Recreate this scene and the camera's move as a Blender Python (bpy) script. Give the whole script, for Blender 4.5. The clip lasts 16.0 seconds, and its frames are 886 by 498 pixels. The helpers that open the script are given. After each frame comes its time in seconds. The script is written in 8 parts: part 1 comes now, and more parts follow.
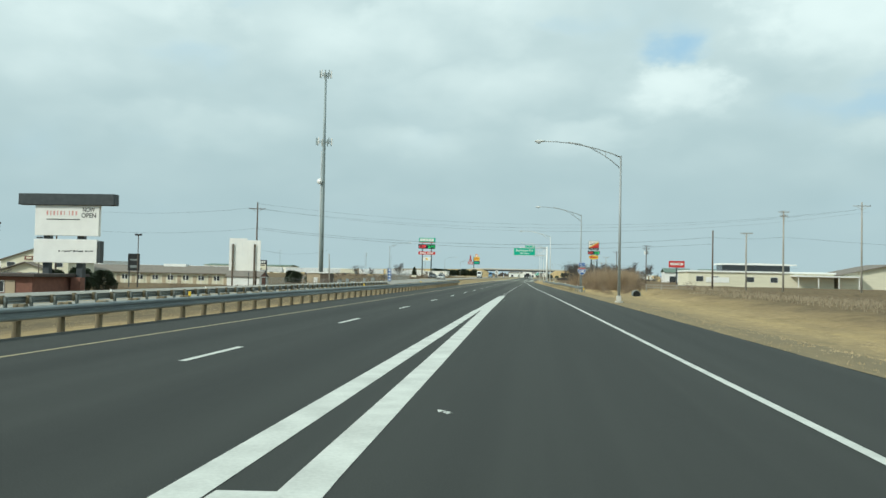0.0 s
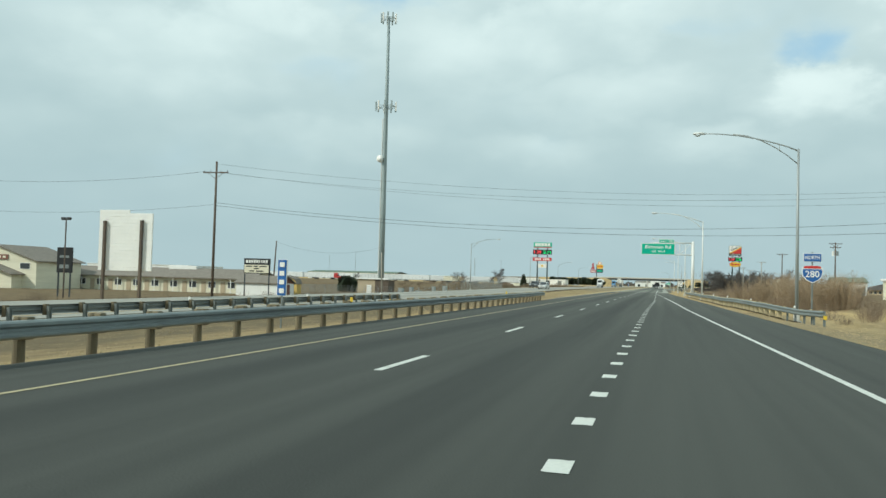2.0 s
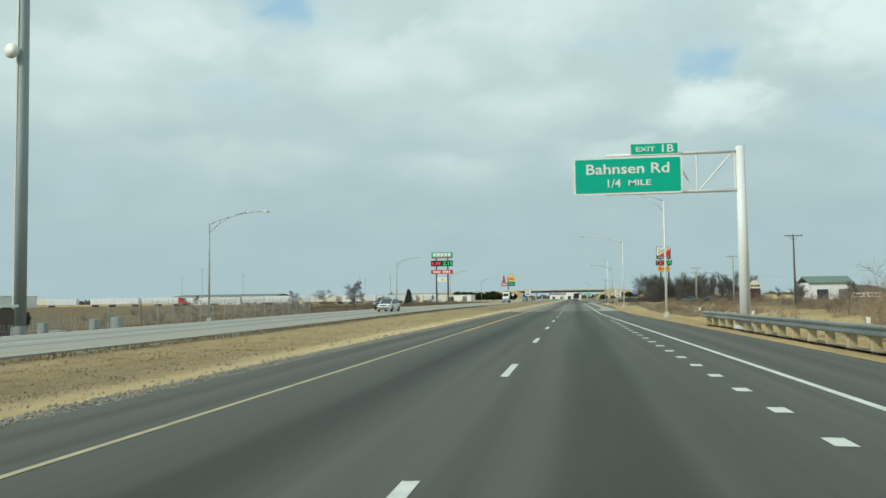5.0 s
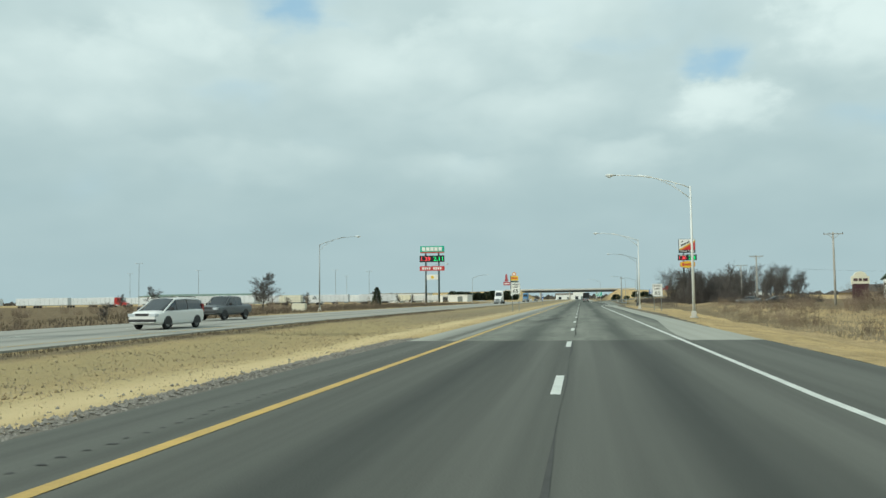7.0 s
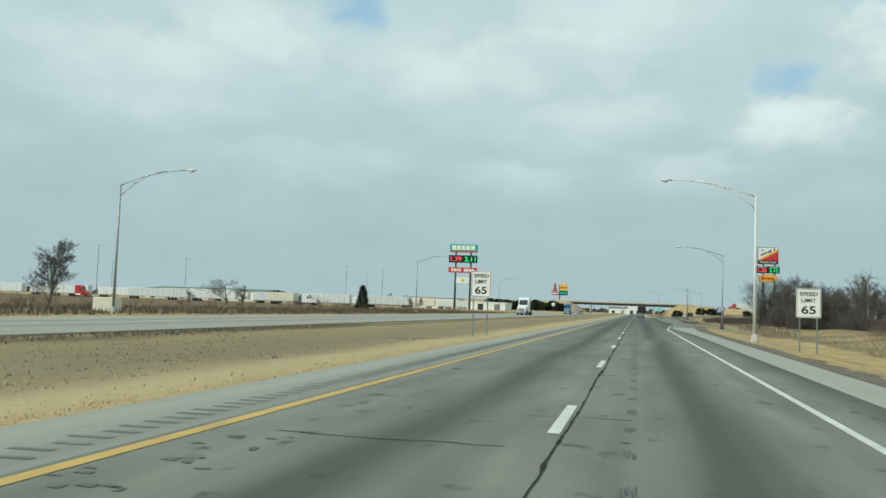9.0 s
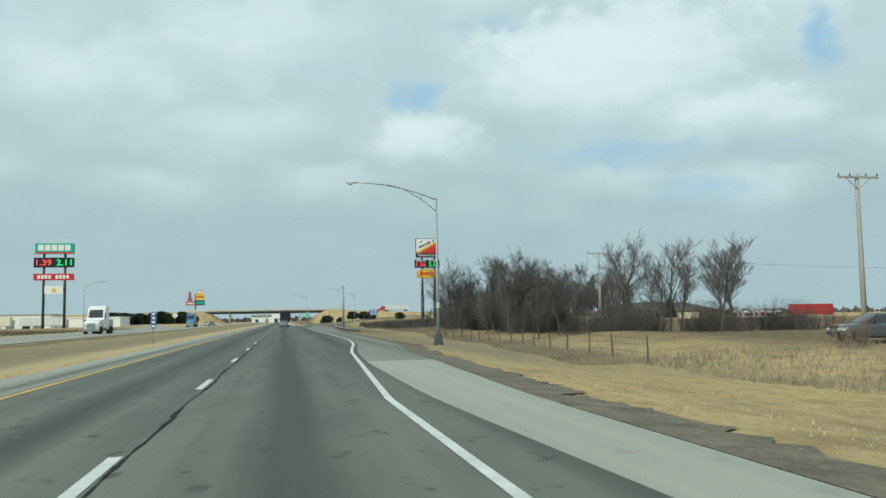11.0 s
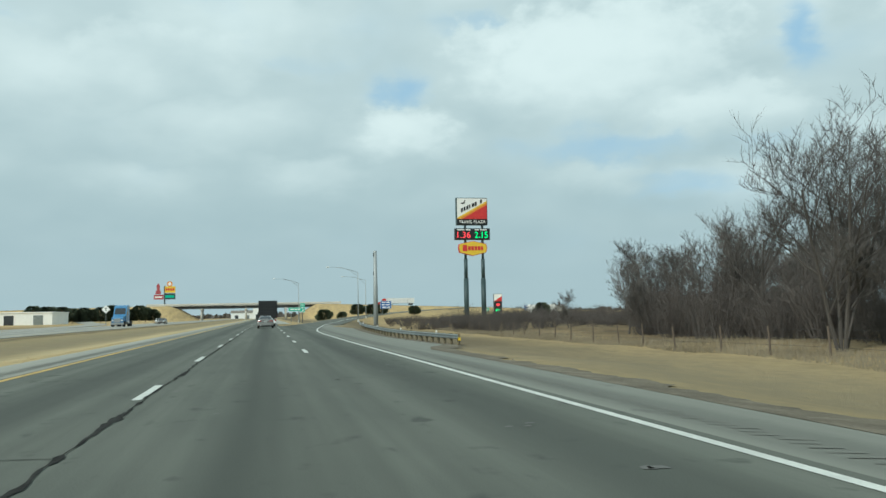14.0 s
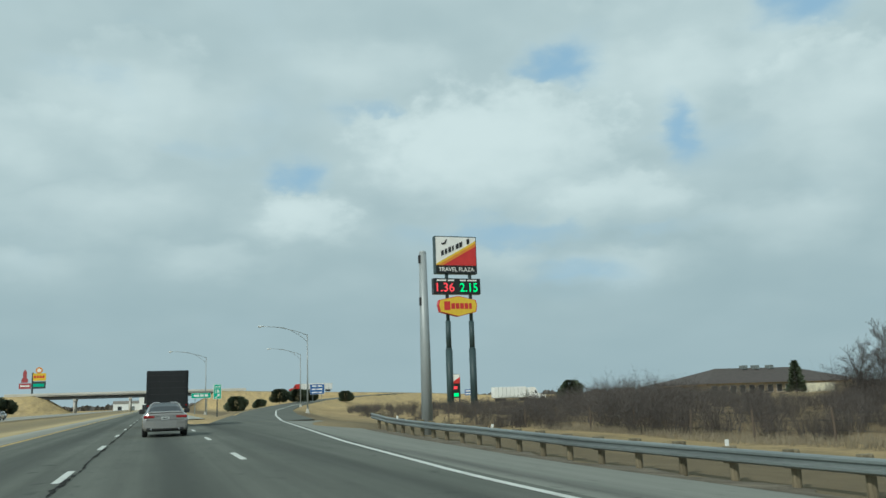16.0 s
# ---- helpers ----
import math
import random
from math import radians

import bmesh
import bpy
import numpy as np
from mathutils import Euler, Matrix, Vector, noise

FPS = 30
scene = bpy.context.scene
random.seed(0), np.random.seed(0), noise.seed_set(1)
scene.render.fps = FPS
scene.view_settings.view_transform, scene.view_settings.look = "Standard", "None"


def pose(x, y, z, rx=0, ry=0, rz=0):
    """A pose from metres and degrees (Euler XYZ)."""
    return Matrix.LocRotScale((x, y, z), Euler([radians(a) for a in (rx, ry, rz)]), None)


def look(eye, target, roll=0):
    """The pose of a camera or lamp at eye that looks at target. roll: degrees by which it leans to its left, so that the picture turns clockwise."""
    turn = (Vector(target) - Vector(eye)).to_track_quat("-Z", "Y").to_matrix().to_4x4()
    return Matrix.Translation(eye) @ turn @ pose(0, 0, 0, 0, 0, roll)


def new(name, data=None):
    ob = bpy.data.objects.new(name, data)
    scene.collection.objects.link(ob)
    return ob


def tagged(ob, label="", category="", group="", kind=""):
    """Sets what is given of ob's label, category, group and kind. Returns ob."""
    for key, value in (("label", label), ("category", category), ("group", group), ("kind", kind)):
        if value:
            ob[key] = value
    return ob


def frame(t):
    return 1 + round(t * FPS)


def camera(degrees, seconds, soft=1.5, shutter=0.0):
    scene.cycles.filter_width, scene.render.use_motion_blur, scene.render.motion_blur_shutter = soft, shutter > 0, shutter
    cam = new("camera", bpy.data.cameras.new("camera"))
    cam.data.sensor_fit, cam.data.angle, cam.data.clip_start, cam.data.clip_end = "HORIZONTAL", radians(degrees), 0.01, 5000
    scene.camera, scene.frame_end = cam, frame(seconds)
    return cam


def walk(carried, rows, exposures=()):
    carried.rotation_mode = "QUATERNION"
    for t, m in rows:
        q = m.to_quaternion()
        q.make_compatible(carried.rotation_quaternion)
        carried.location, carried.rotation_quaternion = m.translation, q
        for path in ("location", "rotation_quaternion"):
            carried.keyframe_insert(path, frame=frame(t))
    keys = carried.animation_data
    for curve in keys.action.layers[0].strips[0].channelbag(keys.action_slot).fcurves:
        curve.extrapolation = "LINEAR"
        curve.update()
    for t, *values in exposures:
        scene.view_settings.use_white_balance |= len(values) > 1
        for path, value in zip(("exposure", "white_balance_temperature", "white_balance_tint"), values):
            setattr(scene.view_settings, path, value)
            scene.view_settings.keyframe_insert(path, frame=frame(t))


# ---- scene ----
cam = camera(55.4, 16.0)
PATH = [
    (0, (6.156, -0.31, 1.632), (5.942, 1.678, 1.692), 1.2),
    (0.5, (5.776, 15.158, 1.582), (5.389, 17.119, 1.649), 2.2),
    (1, (5.423, 30.447, 1.561), (4.968, 32.393, 1.625), 2.9),
    (1.5, (5.153, 45.644, 1.604), (4.668, 47.583, 1.669), 2.3),
    (2, (4.548, 61.644, 1.538), (4.046, 63.579, 1.611), 1.6),
    (2.5, (3.968, 77.41, 1.512), (3.478, 79.347, 1.594), 1.2),
    (3, (3.272, 93.261, 1.464), (2.885, 95.219, 1.576), 0.6),
    (3.5, (2.629, 109.461, 1.424), (2.334, 111.435, 1.542), 0.3),
    (4, (2.123, 125.103, 1.442), (1.827, 127.078, 1.55), -0.3),
    (4.5, (1.724, 140.753, 1.47), (1.424, 142.727, 1.588), -0.6),
    (6.8, (0.41, 214.614, 1.409), (0.089, 216.584, 1.529), -0.9),
    (7, (0.404, 221.036, 1.401), (0.083, 223.007, 1.521), -0.7),
    (7.5, (0.463, 237.154, 1.437), (0.127, 239.121, 1.558), 0.3),
    (8, (0.626, 252.764, 1.477), (0.253, 254.725, 1.589), 1.4),
    (8.5, (0.785, 268.61, 1.438), (0.336, 270.556, 1.552), 2.3),
    (9, (0.918, 284.539, 1.433), (0.467, 286.483, 1.567), 2.1),
    (9.5, (0.957, 300.46, 1.371), (0.92, 302.45, 1.562), 1.7),
    (9.7, (1.122, 307.071, 1.44), (1.305, 309.054, 1.632), 1.0),
    (12, (1.834, 379.678, 1.424), (2.229, 381.633, 1.577), -1.2),
    (12.5, (1.867, 394.834, 1.359), (2.269, 396.787, 1.516), -1.3),
    (13, (1.95, 409.1, 1.36), (2.356, 411.052, 1.52), -1.1),
    (13.5, (2.028, 423.322, 1.36), (2.435, 425.274, 1.522), -0.6),
    (14, (2.064, 438.424, 1.31), (2.475, 440.376, 1.462), -1.1),
    (14.5, (2.03, 452.768, 1.31), (2.485, 454.707, 1.488), -1.2),
    (15, (1.99, 467.443, 1.282), (2.503, 469.358, 1.545), -0.9),
    (15.5, (1.793, 482.853, 1.168), (2.365, 484.741, 1.494), -1.1),
    (16, (1.536, 497.925, 1.208), (2.176, 499.788, 1.556), -1.9),
]
walk(cam, [(t, look(eye, aim, roll)) for t, eye, aim, roll in PATH],
     [(0.0, 0.08, 6100, 2.0), (0.5, -0.02, 6100, 2.0), (1.3, 0.05, 6110, 2.0), (2.6, 0.07, 6130, 2.0), (3.6, -0.04, 6140, 2.0), (7.0, -0.02, 6180, 2.0), (9.5, -0.06, 6080, 2.0), (11.9, -0.06, 5980, 2.0), (14.5, -0.04, 5980, 2.0), (15.3, -0.19, 5960, 2.0), (16.0, -0.26, 5930, 2.0)])

# ---------------------------------------------------------------- world, sun
SUN_EL, SUN_AZ = 36.0, -128.0      # degrees; azimuth from +y towards +x: behind and to the left of the road


def build_world():
    w = bpy.data.worlds.new("cloudy_sky")
    scene.world = w
    w.use_nodes = True
    nt = w.node_tree
    nd, lk = nt.nodes, nt.links

    def put(sock, x):
        if isinstance(x, (int, float)):
            sock.default_value = x
        else:
            lk.new(x, sock)

    def m(op, a, b=0.0, c=None, clamp=False):
        n = nd.new("ShaderNodeMath")
        n.operation, n.use_clamp = op, clamp
        put(n.inputs[0], a)
        put(n.inputs[1], b)
        if c is not None:
            put(n.inputs[2], c)
        return n.outputs[0]

    def smooth(x, lo, hi):
        n = nd.new("ShaderNodeMapRange")
        n.interpolation_type = 'SMOOTHSTEP'
        put(n.inputs[0], x)
        n.inputs[1].default_value, n.inputs[2].default_value = lo, hi
        return n.outputs[0]

    def vec(x, y, z):
        n = nd.new("ShaderNodeCombineXYZ")
        put(n.inputs[0], x), put(n.inputs[1], y), put(n.inputs[2], z)
        return n.outputs[0]

    def noise_tex(v, scale, detail, rough, distort=0.0):
        n = nd.new("ShaderNodeTexNoise")
        lk.new(v, n.inputs["Vector"])
        n.inputs["Scale"].default_value, n.inputs["Detail"].default_value = scale, detail
        n.inputs["Roughness"].default_value, n.inputs["Distortion"].default_value = rough, distort
        return n.outputs["Fac"]

    def mix(f, a, b):
        n = nd.new("ShaderNodeMix")
        n.data_type = 'RGBA'
        put(n.inputs[0], f)
        for s, x in ((n.inputs[6], a), (n.inputs[7], b)):
            if isinstance(x, tuple):
                s.default_value = (*x, 1)
            else:
                lk.new(x, s)
        return n.outputs[2]

    tc = nd.new("ShaderNodeTexCoord")
    sep = nd.new("ShaderNodeSeparateXYZ")
    lk.new(tc.outputs["Generated"], sep.inputs[0])
    X, Y, Z = sep.outputs
    up = m('ADD', m('MAXIMUM', Z, 0.0), 0.30)
    plane = vec(m('DIVIDE', X, up), m('DIVIDE', Y, up), 0.0)
    az = m('MULTIPLY', m('ARCTAN2', X, Y), 57.2958)
    el = m('MULTIPLY', m('ARCSINE', Z), 57.2958)
    n_big = noise_tex(plane, 2.0, 3, 0.45, 0.1)
    hv = m('MULTIPLY', m('LOGARITHM', m('ADD', m('MAXIMUM', el, 0.0), 6.0), 2.71828), 2.2)
    hu = m('MULTIPLY', az, 0.085)
    n_low = noise_tex(vec(hu, hv, 2.0), 1.35, 3, 0.42, 0.1)
    n_top = noise_tex(vec(m('ADD', hu, -0.05), m('ADD', hv, 0.2), 2.0), 1.35, 3, 0.42, 0.1)
    relief = m('SUBTRACT', n_low, n_top)
    n_bil = noise_tex(vec(m('MULTIPLY', az, 0.22), m('MULTIPLY', el, 0.42), 5.0), 0.8, 3, 0.42, 0.1)
    n_warp = noise_tex(vec(m('MULTIPLY', az, 0.20), m('MULTIPLY', el, 0.36), 3.0), 1.5, 5, 0.5)
    n_warp2 = noise_tex(vec(m('MULTIPLY', az, 0.20), m('MULTIPLY', el, 0.36), 9.0), 1.5, 5, 0.5)
    A = m('ADD', az, m('MULTIPLY', m('SUBTRACT', n_warp, 0.5), 5.0))
    E = m('ADD', el, m('MULTIPLY', m('SUBTRACT', n_warp2, 0.5), 3.0))

    def blobs(rows, over=1.0, under=1.0, power=1.0):
        """Soft patches, the strongest of them everywhere; over and under sharpen or draw out their upper and lower sides."""
        total = None
        for a, e, sa, se, amp in rows:
            de = m('DIVIDE', m('SUBTRACT', E, e), se)
            de = m('ADD', m('MULTIPLY', m('MAXIMUM', de, 0.0), over), m('MULTIPLY', m('MINIMUM', de, 0.0), under))
            d = m('ADD', m('POWER', m('ABSOLUTE', m('DIVIDE', m('SUBTRACT', A, a), sa)), 2.0), m('MULTIPLY', de, de))
            g = m('MULTIPLY', m('POWER', 2.71828, m('MULTIPLY', m('POWER', d, power), -1.0)), amp)
            total = g if total is None else m('MAXIMUM', total, g)
        return total

    lights = m('MULTIPLY', blobs(SKY_LIGHTS, 1.35, 0.8, 1.3), m('ADD', m('MULTIPLY', n_bil, 0.9), 0.6))
    gaps = blobs(SKY_GAPS)
    n_curl = noise_tex(vec(m('MULTIPLY', az, 0.5), m('MULTIPLY', el, 0.7), 14.0), 1.2, 4, 0.5)
    heads = None
    for a, e, ra, re, amp in SKY_HEADS:
        de = m('DIVIDE', m('SUBTRACT', E, e), re)
        da = m('DIVIDE', m('SUBTRACT', A, a), ra)
        d = m('SQRT', m('ADD', m('MULTIPLY', da, da), m('MULTIPLY', de, de)), 0.0)
        rim = smooth(m('ADD', m('SUBTRACT', 1.0, d), m('MULTIPLY', m('SUBTRACT', n_curl, 0.5), 0.7)), -0.02, 0.4)
        h = m('MULTIPLY', m('MULTIPLY', rim, smooth(de, -1.0, 0.7)), amp)
        heads = h if heads is None else m('MAXIMUM', heads, h)
    thin = m('SUBTRACT', m('ADD', gaps, m('ADD', m('MULTIPLY', m('SUBTRACT', n_bil, 0.5), 0.5), m('MULTIPLY', m('SUBTRACT', 0.5, n_low), 0.7))), m('MULTIPLY', lights, 0.15))
    thin = m('SUBTRACT', thin, m('MULTIPLY', heads, 0.75))
    cover = m('SUBTRACT', 1.0, m('MULTIPLY', smooth(thin, 0.0, 0.9), 0.88))
    bright = m('ADD', m('MULTIPLY', m('SUBTRACT', n_big, 0.5), 0.35), m('ADD', m('MULTIPLY', relief, 1.0), m('MULTIPLY', m('SUBTRACT', n_bil, 0.5), 0.5)))
    bright = m('ADD', bright, m('ADD', m('MULTIPLY', lights, 1.1), m('MULTIPLY', smooth(el, 4.0, 20.0), 0.5)))
    bright = m('ADD', bright, m('ADD', m('MULTIPLY', smooth(thin, -0.1, 0.3), 0.2), m('MULTIPLY', heads, m('ADD', m('MULTIPLY', n_curl, 1.3), 0.35))))
    cloud = mix(smooth(bright, -0.62, 2.15), (0.42, 0.53, 0.545), (0.80, 0.885, 0.855))
    sky = nd.new("ShaderNodeTexSky")
    sky.sky_type, sky.sun_disc = 'NISHITA', False
    sky.sun_elevation, sky.sun_rotation = radians(SUN_EL), radians(SUN_AZ)
    blue = nd.new("ShaderNodeVectorMath")
    blue.operation = 'SCALE'
    lk.new(sky.outputs[0], blue.inputs[0])
    blue.inputs[3].default_value = 0.075
    veil = mix(0.75, blue.outputs[0], (0.40, 0.64, 0.83))
    col = mix(cover, veil, cloud)
    col = mix(m('MULTIPLY', m('SUBTRACT', 1.0, smooth(el, 1.0, 10.0)), 0.75), col, (0.435, 0.54, 0.56))
    lk.new(col, nd["Background"].inputs[0])
    nd["Background"].inputs[1].default_value = 1.0


# directions of the openings in the cloud and of its sunlit heads: azimuth, elevation, widths, weight
SKY_GAPS = [(-19.0, 19.2, 2.6, 1.9, 0.8), (9.4, 14.7, 1.8, 1.4, 0.68), (14.8, 19.3, 3.4, 1.0, 0.5), (27.0, 21.7, 2.8, 1.5, 0.95), (35.6, 17.2, 1.4, 2.2, 0.8), (44.5, 24.0, 3.6, 2.2, 1.0),
            (24.0, 10.9, 6.5, 1.1, 0.6), (28.8, 8.2, 3.2, 0.7, 0.45), (-23.4, 14.0, 4.0, 1.2, 0.35), (2.0, 16.8, 3.4, 0.8, 0.3), (-5.0, 21.0, 4.0, 1.0, 0.35), (34.0, 10.8, 4.0, 0.7, 0.4)]
SKY_LIGHTS = [(20.5, 17.0, 7.4, 3.0, 0.95), (36.0, 21.0, 6.5, 2.6, 0.75), (30.0, 13.2, 5.5, 1.9, 0.7), (9.6, 12.7, 4.2, 1.5, 0.8), (32.0, 8.8, 4.8, 1.2, 0.6), (22.5, 9.3, 4.0, 0.9, 0.5), (-1.6, 19.5, 6.5, 2.6, 0.5),
              (3.7, 9.9, 5.0, 1.2, 0.5), (-3.3, 12.6, 6.0, 2.0, 0.5), (-12.9, 16.0, 7.0, 3.0, 0.55), (-34.0, 14.5, 6.0, 3.0, 0.6), (-23.0, 9.8, 6.0, 1.4, 0.4), (45.5, 16.5, 5.0, 3.4, 0.65), (-8.0, 9.2, 5.0, 1.1, 0.35),
              (-27.0, 18.5, 5.0, 2.5, 0.45), (14.0, 22.5, 6.0, 1.8, 0.4), (42.0, 11.0, 5.0, 1.8, 0.5)]
SKY_HEADS = [(23.0, 16.6, 11.3, 4.9, 0.8), (36.5, 26.5, 9.5, 4.6, 0.7), (9.6, 12.2, 3.6, 2.2, 0.6), (45.0, 18.5, 6.0, 3.6, 0.6), (31.5, 12.4, 6.0, 2.2, 0.4), (-7.0, 15.5, 8.0, 4.0, 0.3), (-27.0, 15.0, 8.0, 3.6, 0.3), (-1.5, 21.5, 5.0, 3.0, 0.35)]
build_world()
sun = new("sun", bpy.data.lights.new("sun", 'SUN'))
sun.data.energy, sun.data.angle, sun.data.color = 2.85, radians(2.5), (1.0, 0.93, 0.82)
_s = Vector((math.sin(radians(SUN_AZ)) * math.cos(radians(SUN_EL)), math.cos(radians(SUN_AZ)) * math.cos(radians(SUN_EL)), math.sin(radians(SUN_EL))))
sun.matrix_world = look(_s * 100, (0, 0, 0))

# ---------------------------------------------------------------- materials


def mat(name, a, b=None, rough=0.7, metal=0.0, scale=1.0, fine=12.0, bump=0.0, vary=0.0, alpha=None, emit=0.0, stretch=(1, 1, 1), spec=0.4, wear=0.5):
    """A procedural surface: two colours mixed by a broad and a fine noise, with relief and a shift of tone from piece to piece."""
    mt = bpy.data.materials.new(name)
    mt.use_nodes = True
    nd, lk = mt.node_tree.nodes, mt.node_tree.links
    p = nd["Principled BSDF"]
    p.inputs["Roughness"].default_value = rough
    p.inputs["Metallic"].default_value = metal
    p.inputs["Specular IOR Level"].default_value = spec
    b = b or tuple(c * 0.8 for c in a)
    tc = nd.new("ShaderNodeTexCoord")
    mp = nd.new("ShaderNodeMapping")
    mp.inputs["Scale"].default_value = stretch
    lk.new(tc.outputs["Object"], mp.inputs[0])
    n1, n2 = nd.new("ShaderNodeTexNoise"), nd.new("ShaderNodeTexNoise")
    for n, s, d in ((n1, scale, 4), (n2, fine, 6)):
        lk.new(mp.outputs[0], n.inputs["Vector"])
        n.inputs["Scale"].default_value, n.inputs["Detail"].default_value = s, d
    ad = nd.new("ShaderNodeMath")
    ad.operation = 'MULTIPLY_ADD'
    lk.new(n2.outputs["Fac"], ad.inputs[0])
    ad.inputs[1].default_value = wear
    lk.new(n1.outputs["Fac"], ad.inputs[2])
    rm = nd.new("ShaderNodeMapRange")
    lk.new(ad.outputs[0], rm.inputs[0])
    rm.inputs[1].default_value, rm.inputs[2].default_value = 0.35 + 0.5 * wear - 0.12, 0.65 + 0.5 * wear + 0.05
    mx = nd.new("ShaderNodeMix")
    mx.data_type = 'RGBA'
    lk.new(rm.outputs[0], mx.inputs[0])
    mx.inputs[6].default_value, mx.inputs[7].default_value = (*a, 1), (*b, 1)
    out = mx.outputs[2]
    if vary:
        oi = nd.new("ShaderNodeObjectInfo")
        hs = nd.new("ShaderNodeHueSaturation")
        vr = nd.new("ShaderNodeMapRange")
        lk.new(oi.outputs["Random"], vr.inputs[0])
        vr.inputs[3].default_value, vr.inputs[4].default_value = 1 - vary, 1 + vary
        lk.new(vr.outputs[0], hs.inputs["Value"])
        lk.new(out, hs.inputs["Color"])
        out = hs.outputs[0]
    lk.new(out, p.inputs["Base Color"])
    if bump:
        bp = nd.new("ShaderNodeBump")
        bp.inputs["Strength"].default_value, bp.inputs["Distance"].default_value = min(1.0, bump), 0.03
        lk.new(n2.outputs["Fac"], bp.inputs["Height"])
        lk.new(bp.outputs[0], p.inputs["Normal"])
    if emit:
        lk.new(out, p.inputs["Emission Color"])
        p.inputs["Emission Strength"].default_value = emit
    return mt


def road_mat(name, a, b, track, bump=0.35, centres=(-1.83, 1.83), patch=0.0, later=None, width=0.62, soak=0.85):
    """Asphalt or worn concrete with darker tyre and oil bands along the lanes (x across, y along)."""
    mt = bpy.data.materials.new(name)
    mt.use_nodes = True
    nd, lk = mt.node_tree.nodes, mt.node_tree.links
    p = nd["Principled BSDF"]
    p.inputs["Roughness"].default_value = 0.86
    p.inputs["Specular IOR Level"].default_value = 0.3
    geo = nd.new("ShaderNodeNewGeometry")
    sep = nd.new("ShaderNodeSeparateXYZ")
    lk.new(geo.outputs["Position"], sep.inputs[0])

    def m(op, u, v, clamp=False):
        n = nd.new("ShaderNodeMath")
        n.operation, n.use_clamp = op, clamp
        for s, x in zip(n.inputs, (u, v)):
            if isinstance(x, (int, float)):
                s.default_value = x
            else:
                lk.new(x, s)
        return n.outputs[0]

    def nz(scale, detail, sx=1.0, sy=1.0):
        mp = nd.new("ShaderNodeMapping")
        mp.inputs["Scale"].default_value = (sx, sy, 1)
        lk.new(geo.outputs["Position"], mp.inputs[0])
        n = nd.new("ShaderNodeTexNoise")
        n.inputs["Scale"].default_value, n.inputs["Detail"].default_value = scale, detail
        lk.new(mp.outputs[0], n.inputs["Vector"])
        return n.outputs["Fac"]

    def mixc(f, c1, c2):
        n = nd.new("ShaderNodeMix")
        n.data_type = 'RGBA'
        lk.new(f, n.inputs[0])
        for s, x in ((n.inputs[6], c1), (n.inputs[7], c2)):
            if isinstance(x, tuple):
                s.default_value = (*x, 1)
            else:
                lk.new(x, s)
        return n.outputs[2]

    grain, broad, streak = nz(38, 5), nz(0.5, 5, 1, 0.25), nz(1.3, 5, 1.0, 0.03)
    wide = nd.new("ShaderNodeMapRange")
    lk.new(nz(1.9, 4, 1.0, 0.012), wide.inputs[0])
    wide.inputs[1].default_value, wide.inputs[2].default_value = 0.34, 0.68
    lanes = wide.outputs[0]
    col = mixc(m('ADD', m('MULTIPLY', grain, 0.35), m('ADD', m('MULTIPLY', broad, 0.25), m('MULTIPLY', lanes, 0.42)), True), a, b)
    if later:
        # an older, paler laying of the same asphalt further along
        y0, y1, pale = later
        rr = nd.new("ShaderNodeMapRange")
        lk.new(sep.outputs[1], rr.inputs[0])
        rr.inputs[1].default_value, rr.inputs[2].default_value = y0, y1
        lighter = mixc(m('ADD', m('MULTIPLY', grain, 0.4), m('MULTIPLY', lanes, 0.6), True), tuple(c * 0.62 for c in pale), tuple(c * 1.28 for c in pale))
        col = mixc(rr.outputs[0], col, lighter)
    wob = m('MULTIPLY', m('SUBTRACT', nz(0.06, 3), 0.5), 1.0)
    band = None
    for c in centres:
        d = m('DIVIDE', m('SUBTRACT', m('ADD', sep.outputs[0], wob), c), width)
        g = m('POWER', 2.718, m('MULTIPLY', m('MULTIPLY', d, d), -1.0))
        band = g if band is None else m('ADD', band, g)
    f = m('MULTIPLY', band, m('MULTIPLY', m('ADD', streak, 0.15), 1.5), True)
    col = mixc(m('MULTIPLY', f, soak, True), col, track)
    if patch:
        spots = nd.new("ShaderNodeMapRange")
        lk.new(nz(2.2, 3, 1.0, 0.6), spots.inputs[0])
        spots.inputs[1].default_value, spots.inputs[2].default_value = 0.62, 0.72
        col = mixc(m('MULTIPLY', spots.outputs[0], patch), col, track)
        worn_on = nd.new("ShaderNodeMapRange")
        lk.new(nz(1.1, 7, 1.0, 0.22), worn_on.inputs[0])
        worn_on.inputs[1].default_value, worn_on.inputs[2].default_value = 0.42, 0.68
        col = mixc(m('MULTIPLY', worn_on.outputs[0], patch * 0.5), col, tuple(c * 1.5 for c in track))
    lk.new(col, p.inputs["Base Color"])
    bp = nd.new("ShaderNodeBump")
    bp.inputs["Strength"].default_value, bp.inputs["Distance"].default_value = bump, 0.02
    lk.new(grain, bp.inputs["Height"])
    lk.new(bp.outputs[0], p.inputs["Normal"])
    return mt


